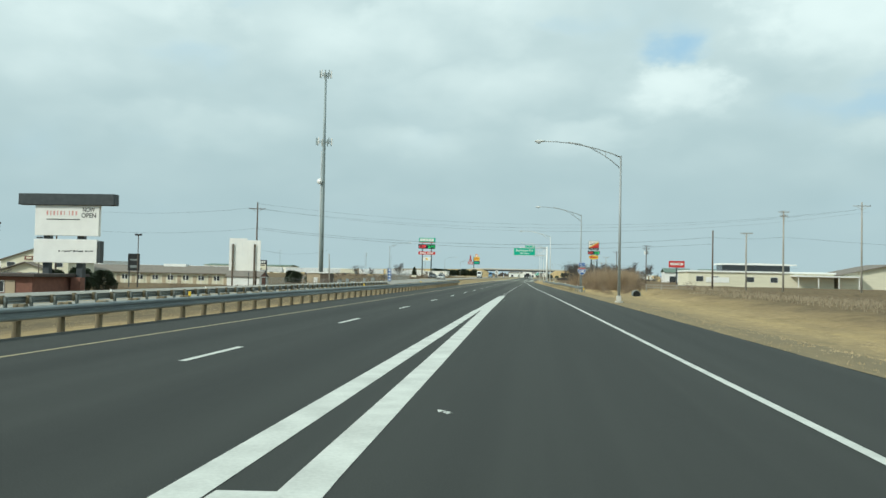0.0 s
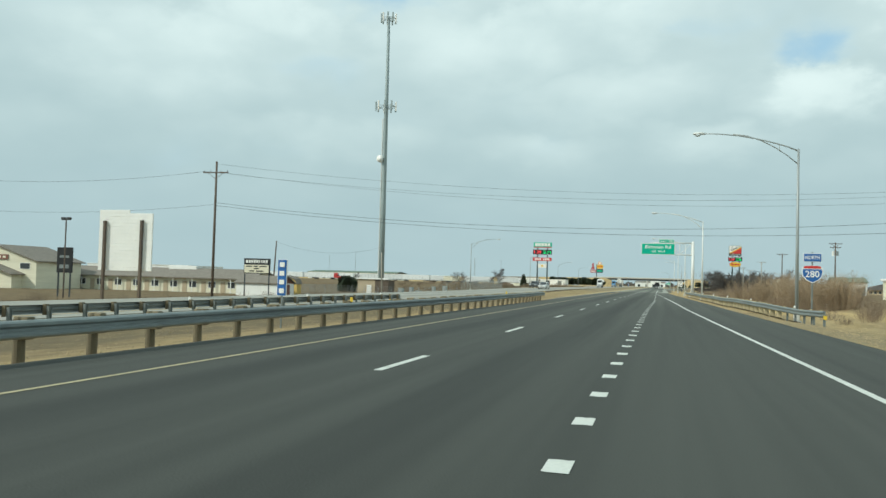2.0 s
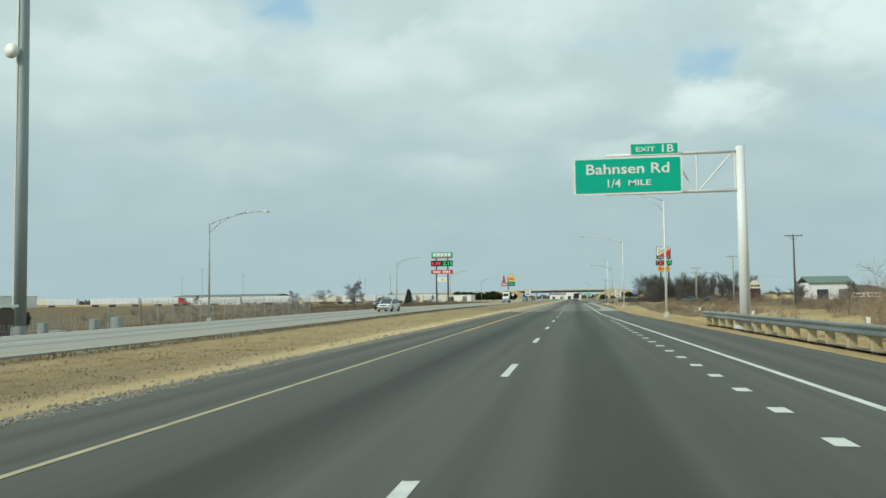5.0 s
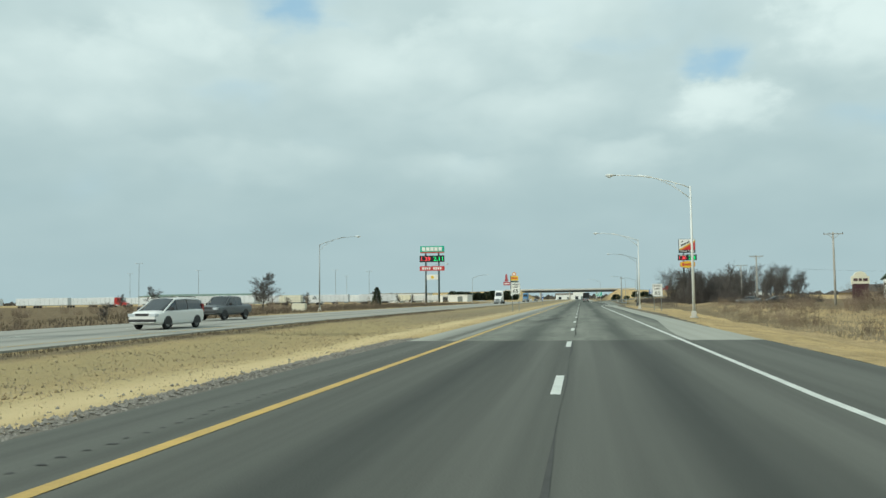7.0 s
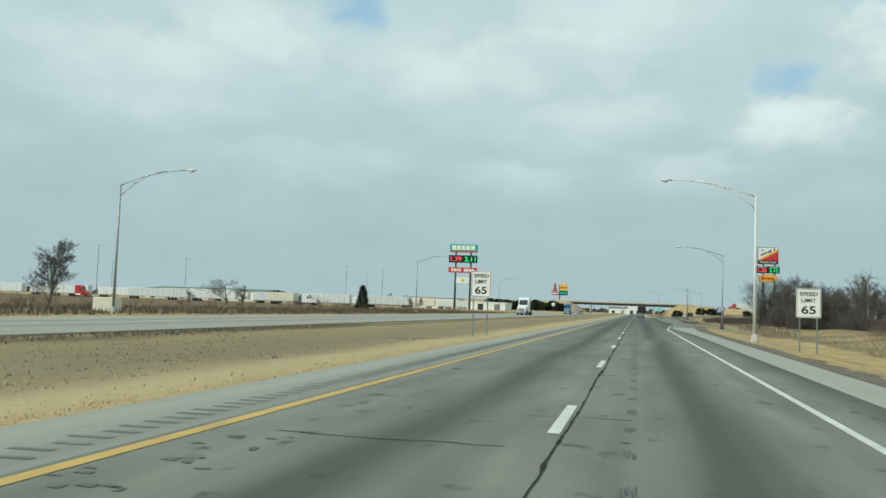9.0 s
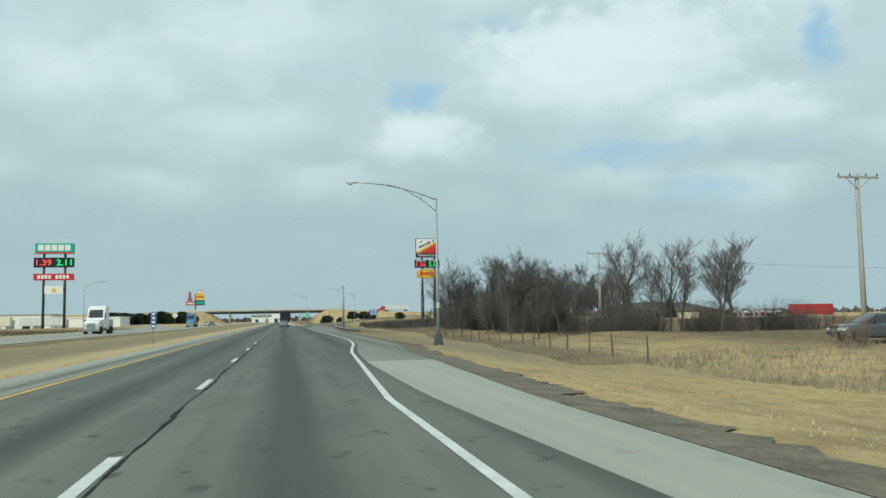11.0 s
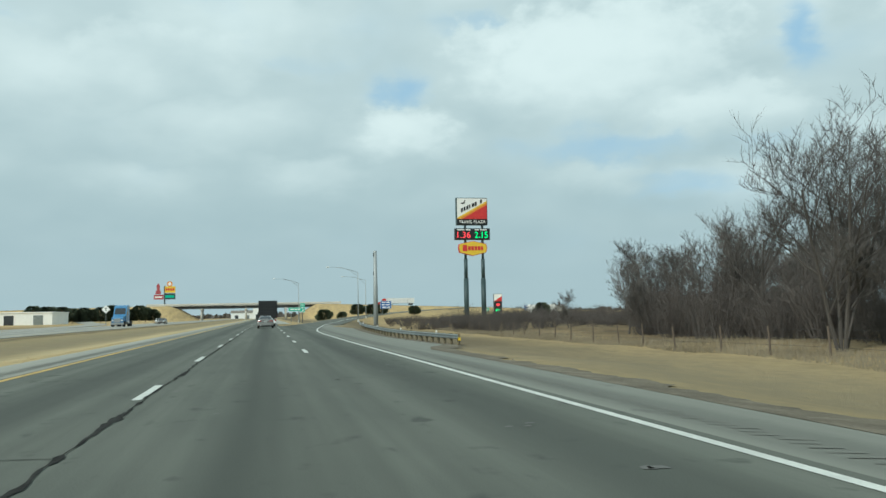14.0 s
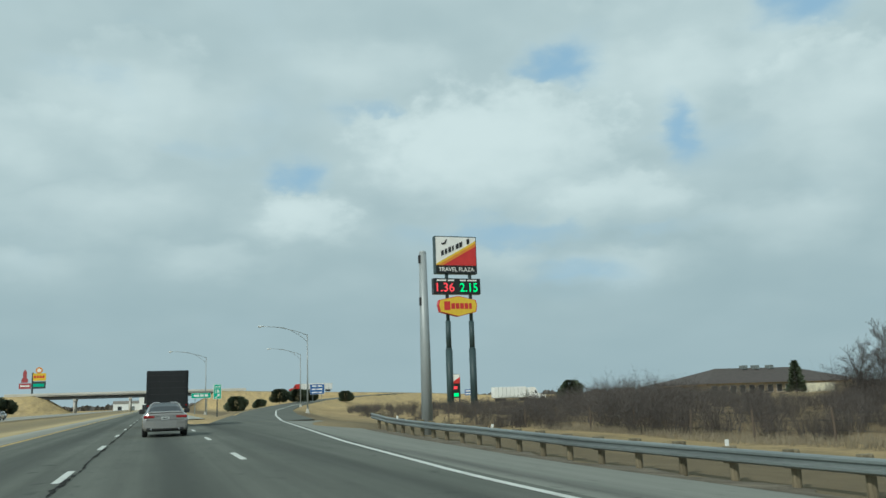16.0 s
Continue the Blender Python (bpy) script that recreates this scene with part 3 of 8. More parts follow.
def lettering(body, x, z, height, material, parent, y=0.0, name="lettering", bold=0.0, width=None, shear=0.0):
    """Raised letters that face -y, centred on x with their middle at z."""
    cu = bpy.data.curves.new(name, 'FONT')
    cu.body, cu.size, cu.extrude, cu.offset, cu.shear = body, 1.0, 0.006, bold, shear
    cu.resolution_u = 3
    ob = bpy.data.objects.new(name, cu)
    me = bpy.data.meshes.new_from_object(ob)
    bpy.data.objects.remove(ob)
    co = np.empty(len(me.vertices) * 3, dtype=np.float32)
    me.vertices.foreach_get("co", co)
    co = co.reshape(-1, 3)
    lo, hi = co.min(0), co.max(0)
    s = height / (hi[1] - lo[1])
    sx = s if width is None else width / (hi[0] - lo[0])
    out = np.stack([x + (co[:, 0] - (lo[0] + hi[0]) / 2) * sx, y - co[:, 2], z + (co[:, 1] - (lo[1] + hi[1]) / 2) * s], 1)
    faces = [tuple(p.vertices) for p in me.polygons]
    root = list(range(len(out)))

    def find(k):
        while root[k] != k:
            root[k] = root[root[k]]
            k = root[k]
        return k

    for f in faces:
        for k in f[1:]:
            root[find(k)] = find(f[0])
    span = {}
    for k in range(len(out)):
        a, b = span.get(find(k), (1e9, -1e9))
        span[find(k)] = (min(a, out[k, 0]), max(b, out[k, 0]))
    order = sorted(span, key=lambda k: span[k])
    reach, gaps = -1e9, []
    for k in order:
        gaps.append((span[k][0] - reach, span[k][0]))
        reach = max(reach, span[k][1])
    cuts = sorted(x0 for _, x0 in sorted(gaps[1:], reverse=True)[:len(body.split()) - 1])
    made = None
    for w in range(len(cuts) + 1):
        keep = [f for f in faces if sum(span[find(f[0])][0] >= c for c in cuts) == w]
        ids = {k: n for n, k in enumerate(sorted({k for f in keep for k in f}))}
        word = bpy.data.meshes.new(name)
        word.from_pydata([tuple(out[k]) for k in ids], [], [tuple(ids[k] for k in f) for f in keep])
        word.materials.append(material)
        made = new(name, word)
        made.parent = parent
    bpy.data.meshes.remove(me)
    return made


def bars(mb, x0, x1, z, h, y, widths, gap=0.35):
    """A row of plain bars in the place of a word."""
    total = sum(widths) + gap * (len(widths) - 1)
    k = (x1 - x0) / total
    x = x0
    for w in widths:
        mb.box(x, y - 0.02, z - h / 2, x + w * k, y, z + h / 2)
        x += (w + gap) * k
    return mb


def lerp_table(rows, v):
    if v <= rows[0][0]:
        return rows[0][1]
    for (a, p), (b, q) in zip(rows, rows[1:]):
        if v <= b:
            return p + (q - p) * (v - a) / (b - a)
    return rows[-1][1]


def step(v, a, b):
    u = min(1.0, max(0.0, (v - a) / (b - a)))
    return u * u * (3 - 2 * u)

# ---------------------------------------------------------------- plan of the roads (x across, y along the carriageway)
EDGE_R = [(-80, 11.4), (7, 9.42), (15, 9.2), (25, 8.95), (44, 8.46), (73, 7.68), (100, 6.82), (121, 6.22), (137, 5.92), (156, 5.48), (171, 5.14), (232, 3.61), (364, 3.64), (386, 4.72), (392, 5.22), (397, 5.7),
          (403, 6.1), (410, 6.36), (440, 6.38), (460, 6.25), (480, 6.08), (500, 6.1), (511, 6.3), (524, 7.1), (545, 8.9), (560, 10.2),
          (590, 13.8), (625, 18.5), (680, 29), (750, 47), (830, 78), (900, 112), (930, 126)]
SHOULDER_R = [(-80, 3.0), (100, 3.0), (135, 2.9), (235, 2.55), (443, 2.65), (465, 2.8), (476, 3.2), (482, 4.4), (490, 6.5), (495, 7.8), (508, 7.1), (520, 5.9), (535, 4.5), (549, 3.6), (560, 2.4), (1500, 2.4)]
SHOULDER_Z = [(378, 0.0), (395, -0.06), (407, -0.15), (465, -0.2), (476, -0.3), (482, -0.42), (495, -0.82), (508, -0.82), (520, -0.74), (542, -0.42), (556, -0.1), (560, 0.0)]
CROSS_Z = [(-420, 0.0), (-250, 4.0), (-120, 7.4), (-50, 8.2), (32, 8.2), (91, 5.9), (133, 4.4), (175, 2.0), (260, 0.3), (400, 0.0)]
RAMP_Z = [(600, 0.0), (680, 0.7), (760, 1.9), (850, 3.4), (925, 4.5)]
CROSS_Y, BRIDGE_L, BRIDGE_R = 930.0, -48.0, 30.0


def edge_r(y):
    return lerp_table(EDGE_R, y)


def pave_r(y):
    return edge_r(min(y, 560.0)) + lerp_table(SHOULDER_R, y) if y < 560 else 6.2


def fall_r(x, y):
    """How far the outer shoulder falls away from the carriageway."""
    if y < 378 or y > 560:
        return 0.0
    e = edge_r(y) + 0.25
    return lerp_table(SHOULDER_Z, y) * min(1.0, max(0.0, (x - e) / (pave_r(y) - e)))


def yellow_x(y):
    return lerp_table([(-80, -3.3), (12, -3.2), (43, -3.1), (70, -3.2), (118, -3.36), (154, -3.5), (218, -3.66)], y)


def opp_z(y):
    return -0.38 * (1 - step(y, 180, 290))


def gz(x, y):
    """Height of the ground."""
    zo = opp_z(y)
    e = pave_r(y)
    wob = 0.10 * noise.noise(Vector((x * 0.18, y * 0.11, 0.3))) + 0.04 * noise.noise(Vector((x * 0.7, y * 0.5, 4.0)))
    if x > -5.3 and x < e:
        z = -0.08 + fall_r(x, y)
    elif x <= -5.3 and x > -18.3:
        d = (-5.3 - x) / 13.0
        z = -0.08 + (zo - 0.0) * d - 0.33 * math.sin(math.pi * d) ** 1.3 + wob * math.sin(math.pi * d)
    elif x <= -18.3 and x > -31.9:
        z = zo - 0.08
    elif x <= -31.9:
        zl = -2.0 * (1 - step(y, 235, 335))
        z = zo - 0.08 + (zl - zo) * step(-x, 32, 42) + wob * step(-x, 32, 36)
    else:
        d = x - e
        deep = -1.05 if y < 130 else -0.75
        fall = lerp_table(SHOULDER_Z, y)
        z = -0.08 + fall - 0.06 * min(1, d / 1.5)
        if y > 370:
            z += 0.22 * noise.noise(Vector((x * 0.12, y * 0.09, 7.0))) * step(d, 1.5, 4.5)
        z += (deep + 0.1 - 0.85 * fall) * step(d, 1.2, 7.5) + (0.75 if y < 420 else 0.45) * step(d, 11, 21) + wob * step(d, 0.3, 3) * 1.4
    if y > 545:
        rc = edge_r(y) - 1.3
        rz = lerp_table(RAMP_Z, y) - 0.08
        z = max(z, rz - max(0.0, abs(x - rc) - 5.2) / 3.5)
    if y > 820:
        cz = lerp_table(CROSS_Z, x) - max(0.0, abs(y - CROSS_Y) - 9.0) / 2.6 - 0.08
        if BRIDGE_L < x < BRIDGE_R:
            cz -= min(x - BRIDGE_L, BRIDGE_R - x) / 1.7
        z = max(z, cz)
    return z


def grid(xs, ys, zf):
    mb = MB()
    nx = len(xs)
    mb.v = [(x, y, zf(x, y)) for y in ys for x in xs]
    mb.f = [(j * nx + i, j * nx + i + 1, (j + 1) * nx + i + 1, (j + 1) * nx + i) for j in range(len(ys) - 1) for i in range(nx - 1)]
    return mb


def spread(*spans):
    out = []
    for a, b, s in spans:
        n = max(1, round((b - a) / s))
        out += [a + (b - a) * i / n for i in range(n)]
    return out + [spans[-1][1]]


gx = spread((-3500, -600, 500), (-600, -120, 40), (-120, -45, 5), (-45, -31.9, 1.6), (-31.9, -18.3, 3.4), (-18.3, -5.3, 0.9), (-5.3, 3.9, 4.6), (3.9, 40, 0.8), (40, 90, 3), (90, 260, 8), (260, 800, 60), (800, 3500, 500))
gy = spread((-600, -80, 130), (-80, 0, 8), (0, 560, 2.5), (560, 840, 7), (840, 1010, 3), (1010, 1300, 30), (1300, 4500, 400))
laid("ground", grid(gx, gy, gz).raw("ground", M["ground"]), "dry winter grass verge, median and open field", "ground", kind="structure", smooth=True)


def strip(name, x0, x1, ys, zf, material, label, category="road", thick=0.0):
    """A band of pavement or paint between two lines across, followed along y."""
    mb = MB()
    for y in ys:
        a, b = (x0(y) if callable(x0) else x0), (x1(y) if callable(x1) else x1)
        z = zf(y) if callable(zf) else zf
        mb.v += [(a, y, z), (b, y, z)]
    mb.f = [(2 * i, 2 * i + 1, 2 * i + 3, 2 * i + 2) for i in range(len(ys) - 1)]
    if thick:
        n = len(mb.v)
        mb.v += [(x, y, z - thick) for x, y, z in mb.v]
        mb.f += [(2 * i, 2 * i + 2, n + 2 * i + 2, n + 2 * i) for i in range(len(ys) - 1)] + [(2 * i + 1, n + 2 * i + 1, n + 2 * i + 3, 2 * i + 3) for i in range(len(ys) - 1)]
    return laid(name, mb.raw(name, material), label, category, kind="structure")


def inner_r(y):
    return lerp_table([(255, 0.25), (275, 1.35), (350, 1.35), (377, 0.25)], y)


ya = spread((-80, 249.5, 5))
yb = spread((249.5, 560, 4))
yc = spread((560, 1600, 40))
strip("road", -5.5, pave_r, ya, 0.0, M["asphalt"], "dark grey asphalt carriageway with shoulders", thick=0.12)
strip("road", -3.86, lambda y: edge_r(y) + inner_r(y), yb, 0.0, M["worn"], "worn grey carriageway with cracks and oil bands", thick=0.12)
strip("road", -3.86, 3.9, yc, 0.0, M["worn"], "worn grey carriageway under the overpass", thick=0.12)
strip("shoulder", -5.5, -3.86, yb + yc[1:], 0.0, M["shoulder"], "pale concrete inner shoulder with rumble grooves", thick=0.12)
strip("shoulder", lambda y: edge_r(y) + inner_r(y), lambda y: edge_r(y) + lerp_table(SHOULDER_R, y), spread((249.5, 378, 4)), 0.0, M["shoulder"], "pale worn outer shoulder", thick=0.12)
ob_rows = spread((378, 560, 2))
mb = MB()
for y in ob_rows:
    for u in (0.0, 0.25, 0.5, 0.75, 1.0):
        x = edge_r(y) + 0.25 + u * (pave_r(y) - edge_r(y) - 0.25)
        mb.v.append((x, y, fall_r(x, y)))
    mb.v.append((pave_r(y) + 0.02, y, fall_r(pave_r(y), y) - 0.14))
mb.f = [(6 * i + k, 6 * i + k + 1, 6 * i + k + 7, 6 * i + k + 6) for i in range(len(ob_rows) - 1) for k in range(5)]
laid("shoulder", mb.raw("shoulder", M["outer"]), "grey worn outer shoulder falling away beside the exit lane", "road", kind="structure")
strip("shoulder", 3.9, 6.3, spread((585, 1600, 60)), 0.0, M["shoulder"], "pale worn outer shoulder past the exit", thick=0.12)
strip("opposite_road", -31.5, -18.7, spread((-80, 170, 40), (170, 300, 8), (300, 1600, 60)), lambda y: opp_z(y), M["far_road"], "pale grey opposite carriageway", thick=0.12)

def gravel_edge(x_in, width, ys, side, label, material="edge_soil"):
    """A ragged band of dark gravel and soil along the pavement's edge, or in place of a rail's shade."""
    mb = MB()
    for y in ys:
        w = width * min(1.0, 0.2 + (y - ys[0]) / 45) * (0.75 + 0.5 * noise.noise(Vector((side, y * 0.4, 0))) + 0.3 * noise.noise(Vector((side, y * 2.1, 3))) + 0.15 * noise.noise(Vector((side, y * 5.0, 5))))
        for u in (0.0, 0.5, 1.0):
            x = x_in(y) + side * (0.01 + max(0.1, w) * u)
            mb.v.append((x, y, gz(x, y) + 0.05 * (1 - u) + 0.035))
    mb.f = [(3 * i + k, 3 * i + k + 1, 3 * i + k + 4, 3 * i + k + 3) for i in range(len(ys) - 1) for k in (0, 1)]
    laid("gravel_edge", mb.raw("gravel_edge", M[material]), label, "gravel", kind="structure", smooth=True)


gravel_edge(lambda y: -5.5, 1.5, spread((148, 252, 0.35)), -1, "dark gravel along the inner shoulder")
gravel_edge(lambda y: edge_r(y) + lerp_table(SHOULDER_R, y), 1.7, spread((262, 545, 0.35)), 1, "dark gravel and soil along the outer shoulder", "soil")
# soil colour here also stands in for the shadow the rail casts behind it
gravel_edge(lambda y: lerp_table([(107.5, 12.4), (121, 11.1), (138, 10.2), (170, 9.2), (206, 8.4)], y), 1.5, spread((112, 206, 0.8)), 1, "dark strip of soil and dead weeds standing in for shade under the guardrail", "soil")
gravel_edge(pave_r, 0.3, spread((-20, 249, 0.8)), 1, "thin gravel along the asphalt edge")

ramp_y = spread((560, 700, 6), (700, 925, 10))
strip("ramp", lambda y: max(3.9, edge_r(y) - 5.0), lambda y: edge_r(y) + 2.4, ramp_y, lambda y: 0.004 + lerp_table(RAMP_Z, y), M["worn"], "curved exit ramp climbing to the overpass", thick=0.2)
strip("ramp", lambda y: -31.5 - (y - 560) ** 2 * 0.0006 - 6.5, lambda y: -31.5 - (y - 560) ** 2 * 0.0006, spread((560, 880, 10)), lambda y: 0.02 + max(0, y - 780) * 0.03, M["far_road"], "grey entry ramp of the opposite carriageway", thick=0.2)
mbc = MB()
for x in spread((-420, BRIDGE_L, 12)):
    mbc.v += [(x, CROSS_Y - 6, lerp_table(CROSS_Z, x) + 0.02), (x, CROSS_Y + 6, lerp_table(CROSS_Z, x) + 0.02)]
n0 = len(mbc.v) // 2
mbc.f = [(2 * i, 2 * i + 2, 2 * i + 3, 2 * i + 1) for i in range(n0 - 1)]
for x in spread((BRIDGE_R, 400, 12)):
    mbc.v += [(x, CROSS_Y - 6, lerp_table(CROSS_Z, x) + 0.02), (x, CROSS_Y + 6, lerp_table(CROSS_Z, x) + 0.02)]
n1 = len(mbc.v) // 2
mbc.f += [(2 * i, 2 * i + 2, 2 * i + 3, 2 * i + 1) for i in range(n0, n1 - 1)]
laid("crossroad", mbc.raw("crossroad", M["far_road"]), "crossing road on its grassy embankment", "road", kind="structure")

# ---------------------------------------------------------------- road markings
PZ = 0.006
strip("edge_line", lambda y: yellow_x(y) - 0.05, lambda y: yellow_x(y) + 0.05, spread((-80, 195, 5)), PZ, M["faded_yellow"], "narrow faded yellow left edge line", "road marking")
strip("edge_line", lambda y: yellow_x(y) - 0.09, lambda y: yellow_x(y) + 0.09, spread((195, 230, 5), (230, 1400, 20)), PZ, M["yellow_line"], "yellow left edge line", "road marking")
strip("edge_line", lambda y: edge_r(y) - 0.07, lambda y: edge_r(y) + 0.07, spread((-80, 360, 6), (360, 560, 2)), PZ, M["white_line"], "white right edge line", "road marking")
strip("edge_line", lambda y: edge_r(y) - 0.09, lambda y: edge_r(y) + 0.11, ramp_y, lambda y: 0.014 + lerp_table(RAMP_Z, y), M["white_line"], "white edge line of the exit ramp", "road marking")
strip("edge_line", lambda y: max(4.0, edge_r(y) - 4.9), lambda y: max(4.2, edge_r(y) - 4.7), spread((600, 900, 10)), lambda y: 0.016 + lerp_table(RAMP_Z, y), M["yellow_line"], "yellow edge line of the exit ramp", "road marking")
strip("edge_line", 3.57, 3.75, spread((596, 1400, 40)), PZ, M["white_line"], "white edge line past the exit", "road marking")
strip("edge_line", -31.0, -30.85, spread((-80, 170, 40), (170, 300, 8), (300, 1400, 60)), lambda y: opp_z(y) + 0.01, M["white_line"], "white edge line of the opposite carriageway", "road marking")
strip("edge_line", -20.3, -20.15, spread((-80, 170, 40), (170, 300, 8), (300, 1400, 60)), lambda y: opp_z(y) + 0.01, M["yellow_line"], "yellow edge line of the opposite carriageway", "road marking")
# the gore: two broad white bands that run together, then one
strip("gore_line", 3.46, lambda y: lerp_table([(0, 3.84), (8, 3.82), (40, 3.74)], y), spread((-30, 38.5, 4)), PZ, M["white_line"], "broad white gore line", "road marking")
strip("gore_line", lambda y: lerp_table([(0, 4.42), (6, 4.3), (38.5, 3.78)], y), lambda y: lerp_table([(0, 4.85), (6, 4.66), (38.5, 4.22)], y), spread((-30, 38.5, 4)), PZ, M["white_line"], "broad white gore line", "road marking")
strip("gore_line", 3.5, lambda y: lerp_table([(38.5, 4.22), (66.8, 3.98)], y), spread((38.5, 66.8, 4)), PZ, M["white_line"], "broad white gore line where two bands meet", "road marking")
mbx = MB()
mbx.quad((3.8, 4.2, 0.0085), (4.5, 4.2, 0.0085), (4.36, 5.8, 0.0085), (3.86, 5.75, 0.0085))
laid("gore_bar", mbx.raw("gore_bar", M["white_line"]), "white bar across the gore", "road marking", kind="structure")


def worn_mark(x0, x1, y0, y1, rnd):
    """A painted dash with slightly ragged ends."""
    mb = MB()
    xs = [x0 + (x1 - x0) * i / 4 for i in range(5)]
    mb.v = [(x, y0 + rnd.uniform(-0.018, 0.018), 0) for x in xs] + [(x, y1 + rnd.uniform(-0.018, 0.018), 0) for x in xs]
    mb.f = [(i, i + 1, i + 6, i + 5) for i in range(4)]
    return mb.raw("dash", M["white_line"])


rnd = random.Random(5)
lane_line = tagged(new("lane_line"), "broken white lane line between the two lanes", "road marking", kind="structure")
dashes = [worn_mark(-0.075, 0.075, 0, 3.05, rnd) for _ in range(4)]
for k in range(-6, 90):
    part("dash", dashes[k % 4], None, lane_line, m=pose(0, 14.1 + 12.19 * k, PZ))
exit_line = tagged(new("lane_line"), "broken white line beside the exit lane", "road marking", kind="structure")
for k in range(9):
    part("dash", dashes[k % 4], None, exit_line, m=pose(3.48, 469.0 + 12.19 * k, PZ))
far_line = tagged(new("lane_line"), "broken white line of the opposite carriageway", "road marking", kind="structure")
for k in range(90):
    part("dash", dashes[k % 4], None, far_line, m=pose(-25.4, 10 + 12.19 * k, opp_z(10 + 12.19 * k + 1.5) + 0.012))
dotted_line = tagged(new("dotted_line"), "dotted white line of short blocks along the merging lane", "road marking", kind="structure")
dots = [worn_mark(-0.115, 0.115, 0, 0.52, rnd) for _ in range(4)]
for k in range(60):
    y = 68.55 + 2.42 * k
    part("block", dots[k % 4], None, dotted_line, m=pose(lerp_table([(69, 3.74), (120, 3.74), (150, 3.98), (215, 3.66)], y), y, PZ))

strip("joint", lambda y: 0.10 + 0.02 * math.sin(y * 0.3), lambda y: 0.125 + 0.025 * math.sin(y * 0.7), spread((185, 249.4, 1.5)), 0.004, M["scar"], "dark joint between the asphalt lanes", "crack")
# crack sealant along the centre joint of the worn pavement, and cross cracks
mb = MB()
x, y = 0.13, 252.0
while y < 640:
    w = max(0.0, 0.022 + 0.055 * noise.noise(Vector((0, y * 0.33, 0))) + 0.05 * noise.noise(Vector((3, y * 1.9, 0))) + 0.03 * noise.noise(Vector((5, y * 6.0, 0))))
    w = max(w * (0.55 + 0.55 * step(y, 330, 410)), 0.008)
    c = 0.13 + 0.07 * noise.noise(Vector((7, y * 0.21, 0))) + (0.02 + 0.03 * step(y, 330, 400)) * noise.noise(Vector((9, y * 1.3, 0)))
    lean = 0.4 * w * noise.noise(Vector((11, y * 3.0, 0)))
    mb.v += [(c - w + lean, y, 0.010), (c + w + lean, y, 0.010)]
    y += 0.16 if y < 520 else 0.6
mb.f = [(2 * i, 2 * i + 1, 2 * i + 3, 2 * i + 2) for i in range(len(mb.v) // 2 - 1)]
laid("crack_seal", mb.raw("crack_seal", M["tar"]), "black sealant along the centre joint", "crack seal", kind="structure")
smr = random.Random(17)
mb = MB()
for k in range(22):      # thin parallel streaks of rubber that slant along the lane
    off = (k - 11) * 0.034
    u0, u1 = smr.uniform(0.0, 0.35) + abs(k - 11) * 0.012, smr.uniform(0.6, 1.0) - abs(k - 11) * 0.012
    base = len(mb.v)
    for i in range(31):
        u = u0 + (u1 - u0) * i / 30
        w = 0.013 * min(1, i / 4, (30 - i) / 4) * (0.8 + 0.5 * noise.noise(Vector((k, u * 30, 2)))) + 0.002
        c = -2.75 + 1.8 * u ** 0.85 + off
        mb.v += [(c - w, 267.0 + 20.0 * u, 0.0045), (c + w, 267.0 + 20.0 * u, 0.0045)]
    mb.f += [(base + 2 * i, base + 2 * i + 1, base + 2 * i + 3, base + 2 * i + 2) for i in range(30)]
laid("tyre_smear", mb.raw("tyre_smear", M["smear"]), "dark rubber smear slanting along the lane", "tyre mark", kind="stuff")
crr = random.Random(11)
mb = MB()
for y0 in [256, 263, 271, 279, 293.2, 288.5, 296, 303.8, 312, 331, 352, 391.5, 399, 404, 413.5, 426, 431, 445, 447, 458, 474, 490, 507]:
    x0, x1 = crr.choice([(-3.4, 0.2), (-0.5, 0.9), (-2.4, 0.4), (-0.9, 1.2), (-2.9, -0.4)])
    base = len(mb.v)
    n = 14
    for i in range(n + 1):
        x = x0 + (x1 - x0) * i / n
        yy = y0 + 0.25 * noise.noise(Vector((x * 1.2, y0, 2))) + 0.15 * (x - x0) / (x1 - x0)
        w = 0.011 + 0.014 * abs(noise.noise(Vector((x * 2, y0, 5))))
        mb.v += [(x, yy - w, 0.0075), (x, yy + w, 0.0075)]
    mb.f += [(base + 2 * i, base + 2 * i + 2, base + 2 * i + 3, base + 2 * i + 1) for i in range(n)]
laid("cross_cracks", mb.raw("cross_cracks", M["tar"]), "dark transverse cracks in the worn pavement", "crack", kind="structure")
mb = MB()
for y0 in np.arange(249.6, 520, 0.40):
    xa, xb = -4.52 + crr.uniform(-0.1, 0.06), -4.12 + crr.uniform(-0.08, 0.05)
    mb.quad((xa, y0, 0.0055), (xb, y0 + 0.04, 0.0055), (xb, y0 + 0.15, 0.0055), (xa, y0 + 0.11, 0.0055))
for y0 in np.arange(395, 520, 0.3):
    e = edge_r(y0) + crr.uniform(0.72, 0.86)
    f = e + crr.uniform(0.34, 0.48)
    za, zb = fall_r(e, y0) + 0.008, fall_r(f, y0) + 0.008
    mb.quad((e, y0, za), (f, y0 + 0.03, zb), (f, y0 + 0.03 + crr.uniform(0.03, 0.07), zb), (e, y0 + crr.uniform(0.03, 0.06), za))
chips = MB()
